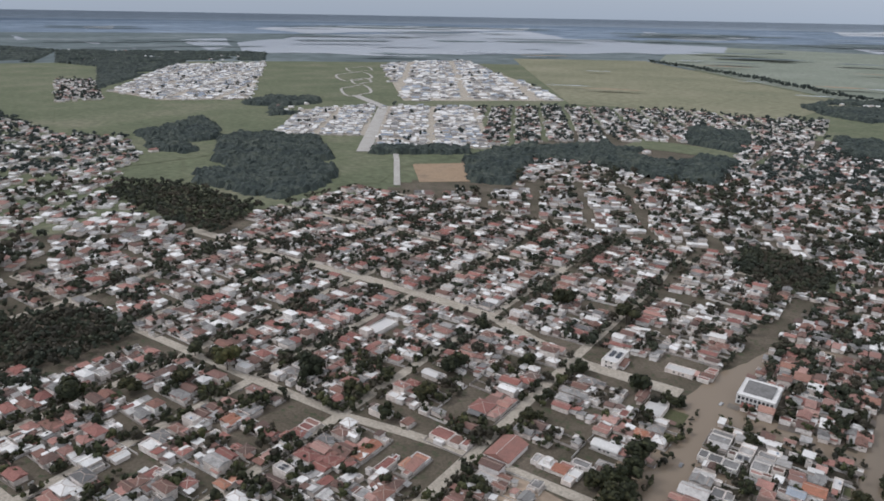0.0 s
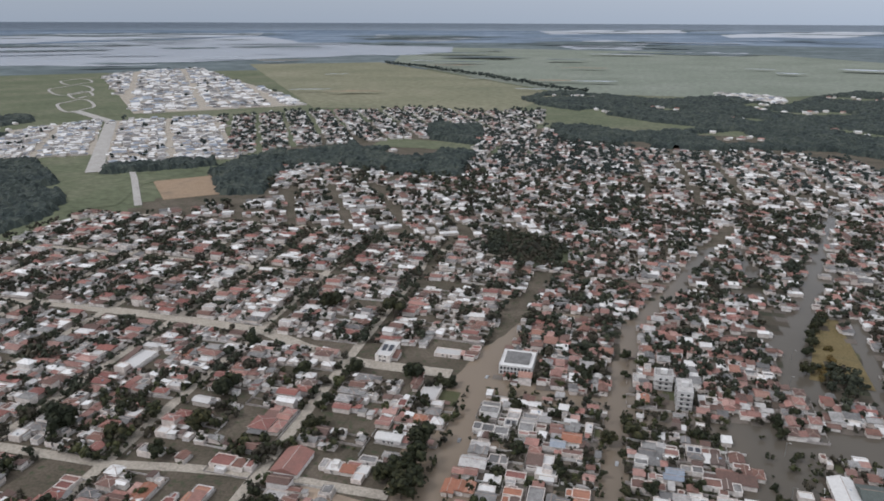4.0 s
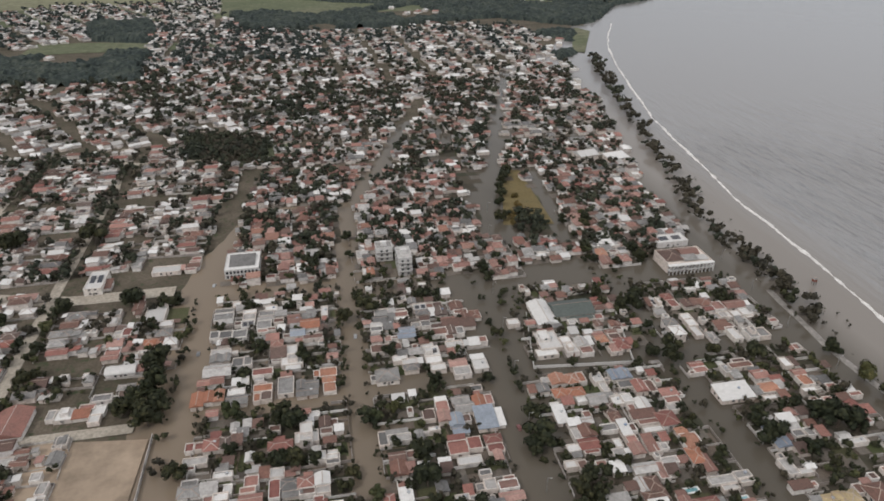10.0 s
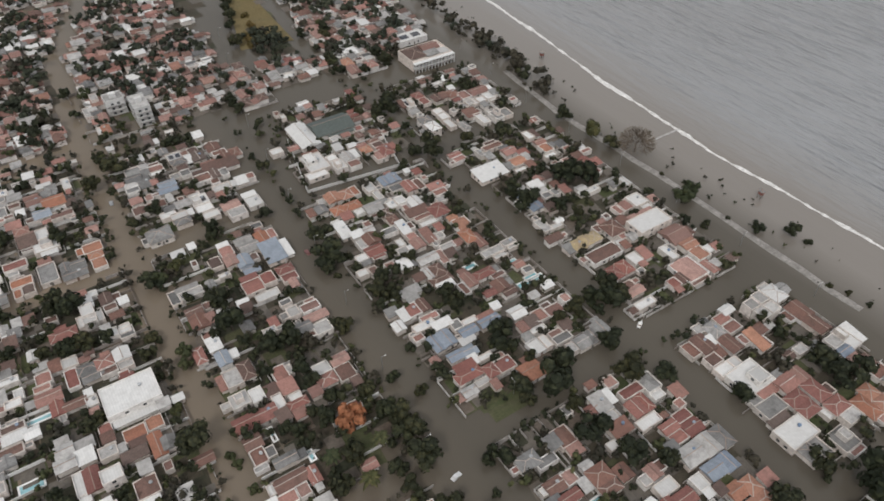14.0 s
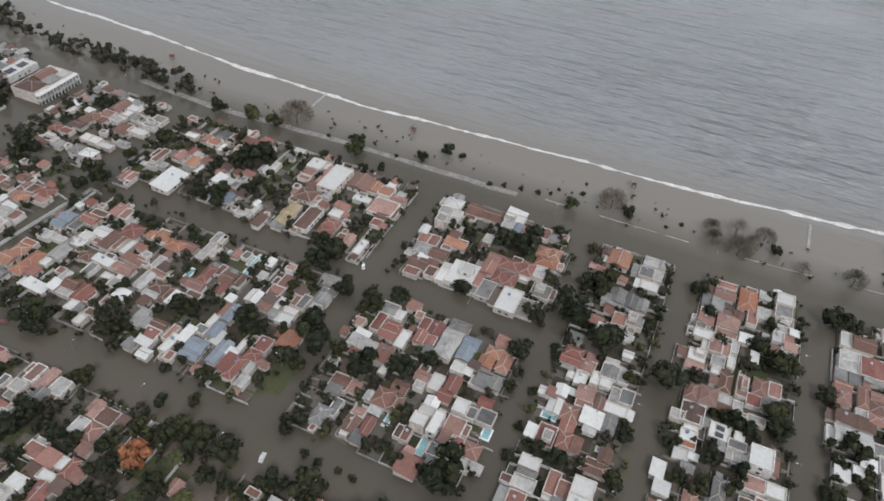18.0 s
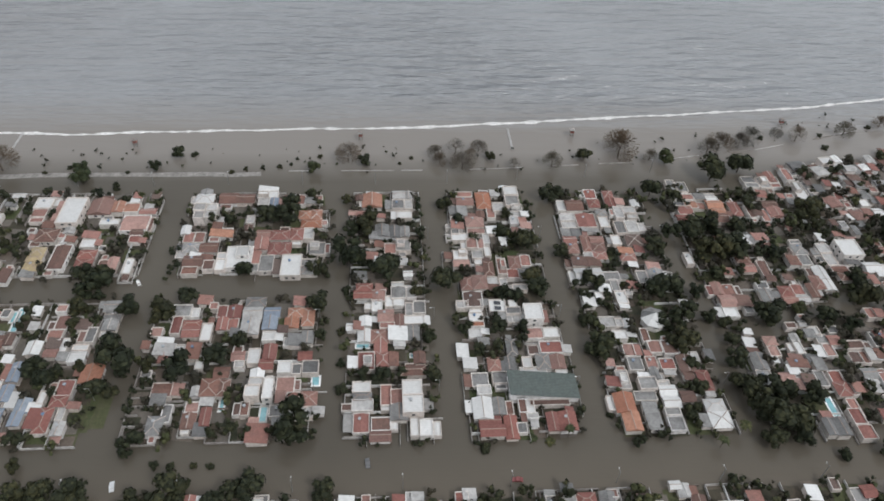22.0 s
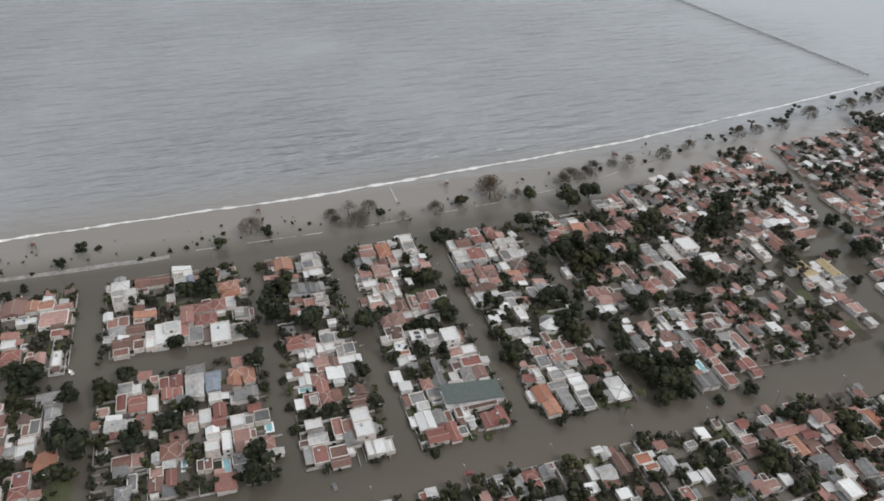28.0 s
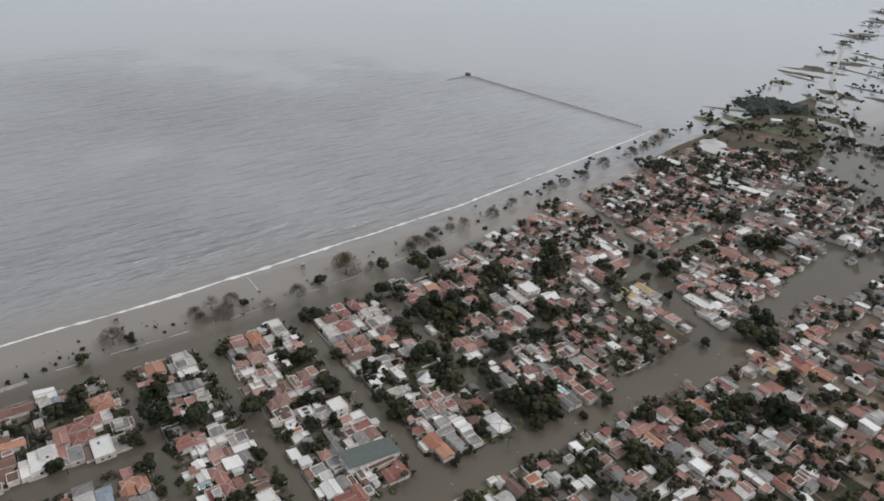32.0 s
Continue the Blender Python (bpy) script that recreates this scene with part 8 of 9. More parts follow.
def boat(x, y, rot):
    e = new("boat")
    e.location, e.rotation_euler = (x, y, 0), (0, 0, rot)
    tagged(e, "small white open boat afloat in a flooded street", "boat", "boats")
    out = [(-2.2, -0.8), (0.6, -0.9), (2.6, 0), (0.6, 0.9), (-2.2, 0.8)]
    g = Geo()
    for i in range(5):
        (a, b), (c_, d_) = out[i], out[(i + 1) % 5]
        g.face((a * 0.85, b * 0.7, -0.2), (c_ * 0.85, d_ * 0.7, -0.2), (c_, d_, 0.6), (a, b, 0.6))
    g.face(*[(a * 0.85, b * 0.7, 0.02) for a, b in out])
    part("hull", g, POOL_EDGE, e)
    g = Geo()
    g.box(-0.9, -0.5, -0.75, 0.75, 0.3, 0.45, True)
    part("thwart", g, WOOD, e)


def car(x, y, rot):
    e = new("car")
    e.location, e.rotation_euler = (x, y, -0.55), (0, 0, rot)
    tagged(e, "pale car standing in flood water to its doors", "car", "cars")
    prof = [(-2.1, 0.3), (-2.1, 0.85), (-1.5, 0.95), (-1.0, 1.45), (0.5, 1.45), (1.1, 0.95), (2.1, 0.8), (2.15, 0.3)]
    g = Geo()
    g.face(*[(a, -0.85, z) for a, z in prof])
    g.face(*[(a, 0.85, z) for a, z in reversed(prof)])
    for (a, z), (b, w) in zip(prof[:-1], prof[1:]):
        g.face((a, 0.85, z), (b, 0.85, w), (b, -0.85, w), (a, -0.85, z))
    part("body", g, PAINT, e)
    for sx in (-1.3, 1.35):
        for sy in (-0.8, 0.8):
            g = Geo()
            pts = [(0.32 * math.cos(0.785 * i), yy, 0.32 * math.sin(0.785 * i)) for yy in (-0.1, 0.1) for i in range(8)]
            g.grid(pts, [(i, (i + 1) % 8, 8 + (i + 1) % 8, 8 + i) for i in range(8)] + [tuple(range(7, -1, -1)), tuple(range(8, 16))])
            w_ = part("wheel", g, GLASS, e)
            w_.location = (sx, sy, 0.32)


boat(176, 121, 0.5)
for x, y, r in ((78, 13, 0.1), (69, -43, 1.5), (72, 105, 0.2), (78, 240, 1.6), (10, 330, 1.5), (-74, 330, 1.6), (-73, 405, 1.4), (248, -60, 1.5)):
    car(x, y, r)

# street lamps along the flooded avenue and the seafront
pole = Geo()
pole.box(-0.09, 0.09, -0.09, 0.09, -0.6, 8.2)
POLE = pole.mesh("pole", METAL)
arm = Geo()
arm.box(0, 1.6, -0.05, 0.05, 8.0, 8.12, True)
ARM = arm.mesh("arm", METAL)
head = Geo()
head.box(1.3, 2.0, -0.14, 0.14, 7.86, 8.0, True)
HEAD = head.mesh("lamp_head", POOL_EDGE)


def street_lamp(x, y, rot):
    e = new("street_lamp")
    e.location, e.rotation_euler = (x, y, land_z(x, y)), (0, 0, rot)
    tagged(e, "grey street lamp post standing in flood water", "street lamp", "street lamps")
    part("pole", POLE, None, e)
    part("arm", ARM, None, e)
    part("lamp_head", HEAD, None, e)


for y in range(-280, 520, 40):
    street_lamp(float(np.interp(y, (-300, 110, 360, 480), (64, 68, 96, 122))), y, 0)
    if -200 < y < 400:
        street_lamp(coast_x(y) - 3, y + 11, 0)
for y in (122, 35, -16, -74, -138):
    for x in (110, 150, 205):
        street_lamp(x, y, 1.57)

# blocks towards the far end of the shore, with flooded streets between them
SHORE_BLOCKS = [
    [(142, -151), (147, -178), (150, -226), (143, -254), (98, -275), (79, -251), (77, -217), (80, -177), (101, -175), (130, -152)],
    [(152, -281), (159, -318), (100, -297), (98, -288), (134, -280)],
    [(169, -350), (147, -416), (110, -445), (101, -418), (91, -358), (84, -309), (114, -319), (157, -339)],
    [(50, -223), (53, -259), (34, -264), (-6, -287), (-31, -245), (-1, -188), (25, -202)],
    [(55, -152), (60, -186), (52, -212), (37, -204), (-12, -209), (24, -140), (46, -146)],
    [(60, -301), (78, -383), (75, -422), (24, -337), (35, -305)],
    [(259, -230), (288, -346), (309, -464), (308, -535), (221, -532), (147, -416), (239, -226)],
    [(326, -514), (332, -599), (276, -665), (219, -662), (113, -485), (143, -424), (248, -473)],
]

# ---- far fields, estates and woods ----
count = {"n": 0}


def numbered(stem):
    count["n"] += 1
    return "%s_%d" % (stem, count["n"])


def meadow(poly):
    sheet(numbered("field"), poly, GREEN, 0.95, label="green meadow at the edge of town", category="field")


def marsh_strip(x, y, long, deep, mat, z, stem, label, k):
    """A long ragged patch of the far marsh, lying across the view."""
    d = math.hypot(x, y)
    tx, ty, out = -y, x, []
    for i in range(18):
        a = 2 * math.pi * i / 18
        u, v = long * math.cos(a) * k.uniform(0.75, 1.15), deep * math.sin(a) * k.uniform(0.4, 1.3)
        out.append((x + tx * u + x * v, y + ty * u + y * v))
    sheet(numbered(stem), out, mat, z, 0.06 * d, label, stem)


def lagoon(poly):
    """Standing water on the marsh, with a ragged shore."""
    k, out = random.Random(len(poly)), []
    for (x0, y0), (x1, y1) in zip(poly, poly[1:] + poly[:1]):
        for i in range(6):
            t = i / 6
            x, y = x0 + (x1 - x0) * t, y0 + (y1 - y0) * t
            s = 1 + 0.045 * noise.noise((x * 0.002, y * 0.002, 2.0)) * (2 if 0 < i else 0.5)
            out.append((x * s, y * s))
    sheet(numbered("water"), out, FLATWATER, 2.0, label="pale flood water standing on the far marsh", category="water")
    xs, ys_ = [p[0] for p in poly], [p[1] for p in poly]
    wide = max(xs) - min(xs) + max(ys_) - min(ys_)
    for i in range(int(min(16, wide / 260))):
        x, y = k.uniform(min(xs), max(xs)), k.uniform(min(ys_), max(ys_))
        if inside(x, y, poly):
            marsh_strip(x, y, k.uniform(0.03, 0.1), k.uniform(0.012, 0.035), FARLAND, 3.2 + 0.3 * i, "bank", "low dark bank between the marsh waters", k)


def hedge(line):
    k = random.Random(5)
    for (x0, y0), (x1, y1) in zip(line[:-1], line[1:]):
        n = int(math.hypot(x1 - x0, y1 - y0) / 11)
        for i in range(n):
            far_tree(x0 + (x1 - x0) * i / n + k.uniform(-3, 3), y0 + (y1 - y0) * i / n + k.uniform(-3, 3), k.uniform(8, 13), k)


def far_house(x, y, rot, w, d, h, shape, colour):
    bx, by, bz = bowl(x, y, 0)
    s = math.hypot(bx, by) / max(1, math.hypot(x, y))
    z = bz + land_z(x, y) * s
    plain = math.hypot(x, y) > 620 and shape == "flat"
    joined["wall"].put(wall_geo("gable" if plain else shape, w * s, d * s, (h - 0.4 if plain else h) * s), bx, by, rot, z)
    joined[colour].put(roof_geo(shape, w * s, d * s, h * s), bx, by, rot, z)


def spread(poly, gap, palette, trees, seed, rot=0.0, street=(5, 8), size=(6, 11)):
    """Houses in loose rows inside an outline, with streets left open."""
    k = random.Random(seed)
    xs, ys_ = [p[0] for p in poly], [p[1] for p in poly]
    cx, cy = sum(xs) / len(xs), sum(ys_) / len(ys_)
    c, s = math.cos(rot), math.sin(rot)
    n = int(max(max(xs) - min(xs), max(ys_) - min(ys_)) / gap) + 2
    for j in range(-n, n):
        for i in range(-n, n):
            if i % street[0] == 0 or j % street[1] == 0:
                continue
            u, v = (i + k.uniform(-0.25, 0.25)) * gap, (j + k.uniform(-0.25, 0.25)) * gap
            x, y = cx + c * u - s * v, cy + s * u + c * v
            if not inside(x, y, poly) or (x > -620 and x < 420 and any(a < x < b and e_ < y < f_ for a, b, e_, f_ in DETAILED)):
                continue
            if 75 < x < 172 and -450 < y < -215 and not any(inside(x, y, p) for p in SHORE_BLOCKS):
                continue
            if any(inside(x, y, p) for p in WOODS) or x > coast_x(y) - 15 or on_street(x, y, 2.5) or not free(x, y, 3.2, 3.2):
                continue
            if k.random() < trees:
                far_tree(x, y, k.uniform(0.4, 0.7) * min(gap, 14), k)
                if k.random() < 0.4:
                    continue
            colour = k.choice(palette)
            shape = "flat" if colour in ("white", "concrete") and k.random() < 0.6 else k.choice(("gable", "hip", "shed"))
            w, d, turn = k.uniform(*size), k.uniform(*size), rot + k.uniform(-0.08, 0.08)
            far_house(x, y, turn, w, d, 5.5 if k.random() < 0.15 else 3.2, shape, colour)
            if k.random() < 0.7:
                side, e_ = k.choice((-1, 1)), (w + gap * 0.32) / 2
                far_house(x + side * e_ * math.cos(turn), y + side * e_ * math.sin(turn), turn, gap * 0.32, d * k.uniform(0.5, 0.95), k.uniform(2.2, 2.9), k.choice(("shed", "flat", "gable")), k.choice(palette))
            if k.random() < 0.45:
                side, e_ = k.choice((-1, 1)), (d + gap * 0.3) / 2
                far_house(x - side * e_ * math.sin(turn), y + side * e_ * math.cos(turn), turn, w * k.uniform(0.4, 0.9), gap * 0.3, k.uniform(2.2, 2.9), k.choice(("shed", "flat")), k.choice(palette))


PALE = ("white", "white", "white", "concrete", "white", "grey", "grey", "blue")
FARPAL = ("white", "white", "concrete", "concrete", "pink", "grey", "brown", "white", "grey", "brown", "white")
DETAILED = [(-615, -84, -65, 700)]


def estate(poly):
    if poly[0][0] > 1000:
        spread(poly, 34, FARPAL, 0.75, 5, 0.3, (6, 6), (14, 22))
        return
    far = max(1.0, math.hypot(*poly[0]) / 1500)
    sheet(numbered("field"), poly, ROAD, 0.8, label="pale paved ground of a new housing estate", category="ground")
    spread(poly, 12.5 * far, PALE, 0.03, int(poly[0][0]), 0.62, (7, 7), (7 * far, 11 * far))


def town(poly):
    spread(poly, 12.0, FARPAL, 0.42, int(poly[0][0]), 0.05 if poly[0][0] > -700 else 0.5)


wood([(-3931, 2046), (-3078, 2745), (-2598, 2298), (-2827, 2069), (-2137, 1316), (-1971, 1129), (-2720, 1571), (-3031, 1570)], 14, 8, 1)
wood([(-1209, 752), (-1208, 808), (-1292, 958), (-1135, 889), (-1042, 802), (-1055, 744), (-978, 719), (-962, 657), (-1008, 641), (-1099, 712)], 14, 7, 2)
wood([(-1518, 1268), (-1361, 1394), (-1276, 1306), (-1294, 1194), (-1384, 1163)], 14, 7, 3)
wood([(-1355, 1214), (-1211, 1258), (-1171, 1128), (-1193, 1067)], 14, 7, 4)
wood([(-1048, 819), (-1050, 870), (-915, 932), (-750, 798), (-670, 712), (-638, 636), (-642, 565), (-724, 576), (-790, 567), (-880, 654), (-901, 690)], 14, 8, 5)
wood([(-862, 498), (-802, 551), (-686, 544), (-619, 535), (-581, 457), (-581, 429), (-691, 444), (-815, 461)], 12, 7, 6)
wood([(-570, 210), (-537, 238), (-478, 262), (-435, 255), (-425, 218), (-436, 184), (-480, 168), (-530, 180)], 9, 5.5, 7)
wood([(-506, 1257), (-448, 1187), (-361, 1200), (-239, 1191), (-243, 1080), (-223, 979), (-322, 984), (-392, 1015), (-432, 1045)], 13, 8, 8)
wood([(-560, 1100), (-500, 1190), (-420, 1160), (-430, 1030), (-520, 1000)], 13, 8, 18)
meadow([(-446, 1208), (-364, 1214), (-232, 1203), (-143, 1204), (-148, 1245), (-344, 1300), (-448, 1310)])
wood([(-424, 1531), (-300, 1510), (-252, 1321), (-271, 1275), (-366, 1323)], 13, 8, 9)
wood([(-780, 919), (-644, 1018), (-617, 975), (-741, 873)], 10, 5, 10)
wood([(-601, 933), (-602, 1023), (-579, 1143), (-503, 976), (-456, 821), (-508, 804)], 12, 7, 11)
wood([(-137, 716), (-119, 731), (-55, 706), (-44, 642), (-66, 624), (-118, 640)], 10, 6, 12)
wood([(-302, 2108), (-224, 2375), (88, 2165), (278, 2336), (419, 2104), (527, 2351), (743, 2634), (823, 2473), (792, 2156), (745, 1771), (640, 1517), (568, 1539), (433, 1531), (263, 1582), (65, 1691), (-97, 1850), (-217, 1947)], 20, 10, 13)
wood([(188, 1604), (552, 1516), (635, 1462), (530, 1300), (470, 1258), (367, 1380), (272, 1370), (155, 1333), (7, 1328), (-119, 1376), (-156, 1571), (-85, 1576), (10, 1499)], 17, 9, 14)
wood([(378, 1189), (452, 1205), (389, 1021), (358, 986), (353, 1078)], 12, 7, 15)
wood([(732, 1775), (909, 2214), (1033, 2300), (1106, 2368), (1588, 2764), (2810, 3948), (5081, 5715), (5000, 5420), (4173, 4690), (2948, 3655), (2221, 3122), (1295, 2090), (930, 1750), (735, 1532), (640, 1475)], 24, 11, 16)
estate([(-1883, 1108), (-2264, 1476), (-2644, 1854), (-2504, 2230), (-1468, 1243), (-1608, 1085)])
estate([(-2065, 2507), (-2098, 2799), (-1970, 3048), (-1491, 2516), (-1150, 2167), (-833, 1787), (-1088, 1549), (-1157, 1493)])
estate([(-1006, 903), (-1226, 1182), (-1153, 1374), (-866, 1007)])
estate([(-1122, 1370), (-942, 1512), (-616, 1045), (-779, 926)])
estate([(1372, 3665), (1925, 4618), (2574, 3839), (1897, 2818), (1487, 2736), (1246, 2980)])
estate([(277, 2484), (455, 2376), (429, 2152), (263, 2209)])
k = random.Random(8)
for u, v, r in ((0.2, 0.5, 0.3), (0.55, 0.45, 0.36), (0.8, 0.55, 0.26), (0.42, 0.6, 0.2)):
    ring = []
    for i in range(25):
        a = 2 * math.pi * i / 24
        p, q = u + 0.34 * r * math.cos(a) + 0.02 * math.sin(3 * a), v + r * math.sin(a)
        near_, far_ = (-1279 + 100 * q, 1349 + 79 * q), (-2222 + 157 * q, 2355 + 152 * q)
        ring.append((near_[0] + (far_[0] - near_[0]) * p, near_[1] + (far_[1] - near_[1]) * p))
    strip(numbered("path"), ring, 8, PAVE, 1.6, "pale winding park path in the new estate", "path")
town([(-1296, 651), (-1186, 717), (-992, 625), (-891, 515), (-854, 485), (-837, 408)])
town([(-837, 408), (-835, 474), (-677, 440), (-576, 426), (-613, 539), (-553, 566), (-615, 652), (-553, 677), (-486, 742), (-421, 805), (-364, 936), (-215, 912), (-214, 1183), (-131, 1472), (24, 1299), (29, 870), (30, 763), (-299, 625), (-459, 589), (-500, 511), (-524, 391), (-534, 248)])
town([(-925, 1484), (-790, 1660), (-640, 1705), (-545, 1800), (-371, 1770), (-200, 1840), (-180, 1600), (-230, 1330), (-390, 1320), (-570, 1171), (-632, 1054)])
town([(-2295, 1180), (-2245, 1273), (-1720, 995), (-1738, 911), (-1757, 895)])
town([(-266, 1404), (-153, 1530), (6, 1310), (153, 1314), (268, 1349), (386, 1249), (350, 988), (363, 907), (295, 768), (173, 748), (21, 739), (-161, 782), (-256, 1064)])
town([(-500, 840), (-440, 830), (-364, 930), (-215, 905), (-215, 990), (-322, 985), (-432, 1045), (-520, 1000)])
town([(-290, 1019), (-207, 1052), (-161, 782), (-248, 781)])
town([(-625, 306), (-652, 386), (-524, 391), (-419, 324), (-473, 276), (-534, 248)])
meadow([(-1659, 843), (-1310, 1091), (-1201, 1140), (-979, 885), (-1082, 846), (-1182, 735), (-1307, 657)])
meadow([(-2366, 2120), (-2248, 2329), (-1355, 1399), (-1463, 1248)])
meadow([(-954, 546), (-926, 700), (-957, 735), (-988, 628)])
meadow([(-916, 538), (-867, 664), (-790, 567), (-868, 501)])
meadow([(-2222, 2354), (-2073, 2498), (-1149, 1483), (-1301, 1362)])
meadow([(-775, 825), (-621, 948), (-641, 825), (-598, 721), (-636, 675)])
meadow([(-65, 690), (-27, 681), (-41, 622), (-51, 628)])
meadow([(467, 1239), (481, 1197), (407, 1026), (391, 1039)])
meadow([(-163, 1813), (14, 1738), (61, 1595), (-83, 1526)])
meadow([(-2707, 1398), (-2595, 1501), (-2233, 1284), (-2261, 1162)])
lagoon([(-4188, 3469), (-5254, 5346), (-4920, 9251), (-3273, 6892), (-1481, 6148), (-1243, 5108), (-2095, 3680), (-2582, 2962), (-3245, 2723)])
lagoon([(-7429, 6440), (-8608, 9586), (-6221, 11690), (-5133, 9477), (-5528, 5626)])
lagoon([(-4792, 3439), (-4919, 3961), (-3627, 2968), (-3445, 2651)])
lagoon([(-8592, 4832), (-9084, 5548), (-7608, 4609), (-7676, 4339)])
lagoon([(-4977, 2676), (-5123, 3050), (-4424, 2574)])
lagoon([(-3965, 11138), (-2427, 10293), (-2163, 8676), (-2952, 8697)])
lagoon([(-3536, 9825), (-2893, 10804), (-1829, 9178), (-2133, 7942), (-2888, 8188)])
lagoon([(-2063, 16890), (1283, 21049), (1066, 15529), (-1342, 12534)])
lagoon([(-770, 7152), (-534, 8686), (192, 8411), (95, 6300), (-413, 5939)])
lagoon([(1469, 13750), (4661, 19104), (5644, 18050), (2860, 11696), (1358, 11109)])
lagoon([(402, 5840), (851, 5837), (723, 5230), (400, 5214)])
lagoon([(2280, 4852), (2578, 4780), (2331, 4510)])
lagoon([(253, 5678), (628, 5928), (865, 5662), (587, 5179)])
lagoon([(-6276, 2918), (-5178, 2512), (-5210, 2454)])
lagoon([(-4052, 2338), (-4097, 2655), (-3770, 2406)])
hedge([(-1235, 3625), (-974, 3386), (-583, 2918), (-227, 2414), (-116, 2320)])

# ---- the rest of the flooded and the dry blocks ----
PALETTE = ("pink", "pink", "orange", "brown", "brown", "grey", "grey", "white", "white", "concrete", "pink", "pink", "concrete", "white", "grey", "concrete", "white", "brown")

DRY = ("pink", "pink", "red", "brown", "brown", "brown", "brown", "grey", "grey", "white", "white", "white", "concrete", "concrete", "red")


def lot(cx, cy, rot, w, d, k, near=True, palette=PALETTE, trees=0.5):
    """One plot with its house, annexes and garden wall; the street lies on the -y side of its own plan."""
    c, s = math.cos(rot), math.sin(rot)

    def at(u, v):
        return cx + c * u - s * v, cy + s * u + c * v

    rot += k.uniform(-0.06, 0.06)
    roof = k.choice(palette)
    shape = "flat" if roof in ("concrete",) or (roof == "white" and k.random() < 0.5) else k.choice(("gable", "hip", "hip"))
    hw, hd = w * k.uniform(0.66, 0.96), min(d * 0.5, k.uniform(6.5, 12))
    front = -d / 2 + k.uniform(1.5, 7.5) + hd / 2
    tall = 5.6 if k.random() < 0.22 else k.uniform(2.9, 3.5)
    off = k.uniform(-0.06, 0.06) * w
    vols = [(off, front, hw, hd, tall, shape, roof)]
    if k.random() < 0.75:
        ww, wd = hw * k.uniform(0.4, 0.65), k.uniform(4, 6.5)
        r2 = roof if k.random() < 0.6 else k.choice(palette)
        vols.append((off + k.choice((-1, 1)) * (hw - ww) / 2, front + hd / 2 + wd / 2 - 0.3, ww, wd, k.uniform(2.7, 3.1), "shed" if k.random() < 0.5 else "gable", r2 if r2 != "concrete" else "grey"))
    rear = d / 2 - 3.2
    if d > 20 and k.random() < 0.7:
        vols.append((k.uniform(-0.15, 0.15) * w, rear, w * k.uniform(0.5, 0.85), k.uniform(4, 6), 2.7, k.choice(("shed", "gable", "flat")), k.choice(palette)))
    if k.random() < 0.4:
        vols.append((k.choice((-1, 1)) * w * 0.3, front - hd / 2 - 1.4, w * 0.36, 3.4, 2.5, "open", k.choice(("grey", "pink", "white", "brown"))))
    for _ in range(5 if near in (False, "dry") else 0):
        if k.random() < 0.8:
            vols.append((k.uniform(-0.38, 0.38) * w, k.uniform(-0.3, 0.45) * d, k.uniform(2.2, 5.5), k.uniform(2.2, 5), k.uniform(2.2, 3.0), k.choice(("flat", "shed", "shed")), k.choice(("white", "white", "concrete", "grey", "pink", "brown", "brown"))))
    vols = [(a, b, e, f, g, h, "concrete" if h == "flat" and i not in ("white", "grey", "concrete") else i) for a, b, e, f, g, h, i in vols]
    mx, my = at(off, front)
    if not free(mx, my, hw * 0.35, hd * 0.35) or any(inside(mx, my, p) for p in WOODS):
        return
    if near == "dry":
        tall_word = "two-storey" if vols[0][4] > 4.5 else "low"
        house(cx, cy, rot, vols[:2], True, "town_house", "%s dry town house with a %s roof" % (tall_word, ROOF_WORDS[vols[0][6]]), False, k.random() < 0.2, "houses of the dry town")
        house(cx, cy, rot, vols[2:], False)
        near = False
    else:
        house(cx, cy, rot, vols, near, windows=False, tank=k.random() < 0.3)
    g = Geo()
    t = 0.07
    hgt = k.uniform(1.0, 1.7)
    g.box(-w / 2 - t, -w / 2 + t, -d / 2, d / 2, -0.8, hgt)
    g.box(-w / 2 + t, w / 2 - t, d / 2 - t, d / 2 + t, -0.8, hgt)
    g.box(-w / 2 + t, -w * 0.12, -d / 2, -d / 2 + 2 * t, -0.8, hgt * 0.8)
    g.box(w * 0.15, w / 2 - t, -d / 2, -d / 2 + 2 * t, -0.8, hgt * 0.8)
    if near:
        o = new("garden_wall", g.mesh("garden_wall", NEAR["fence"]))
        o.location, o.rotation_euler = (cx, cy, land_z(cx, cy)), (0, 0, rot)
        tagged(o, "plastered garden wall round a flooded plot", "wall", "garden walls")
    else:
        joined["fence"].put(g, cx, cy, rot, land_z(cx, cy))
    for _ in range(3 if near else 5):
        if k.random() < trees:
            u, v = k.uniform(-0.45, 0.45) * w, k.choice((k.uniform(front + hd / 2, d / 2 - 1) if front + hd / 2 < d / 2 - 1 else d / 2 - 1, -d / 2 - 1.2))
            r = k.choice((1.6, 2.2, 2.8, 3.4, 4.2, 5.2))
            if near:
                tree(*at(u, v), r, "green" if k.random() < 0.8 else "olive")
            else:
                far_tree(*at(u, v), r, k)


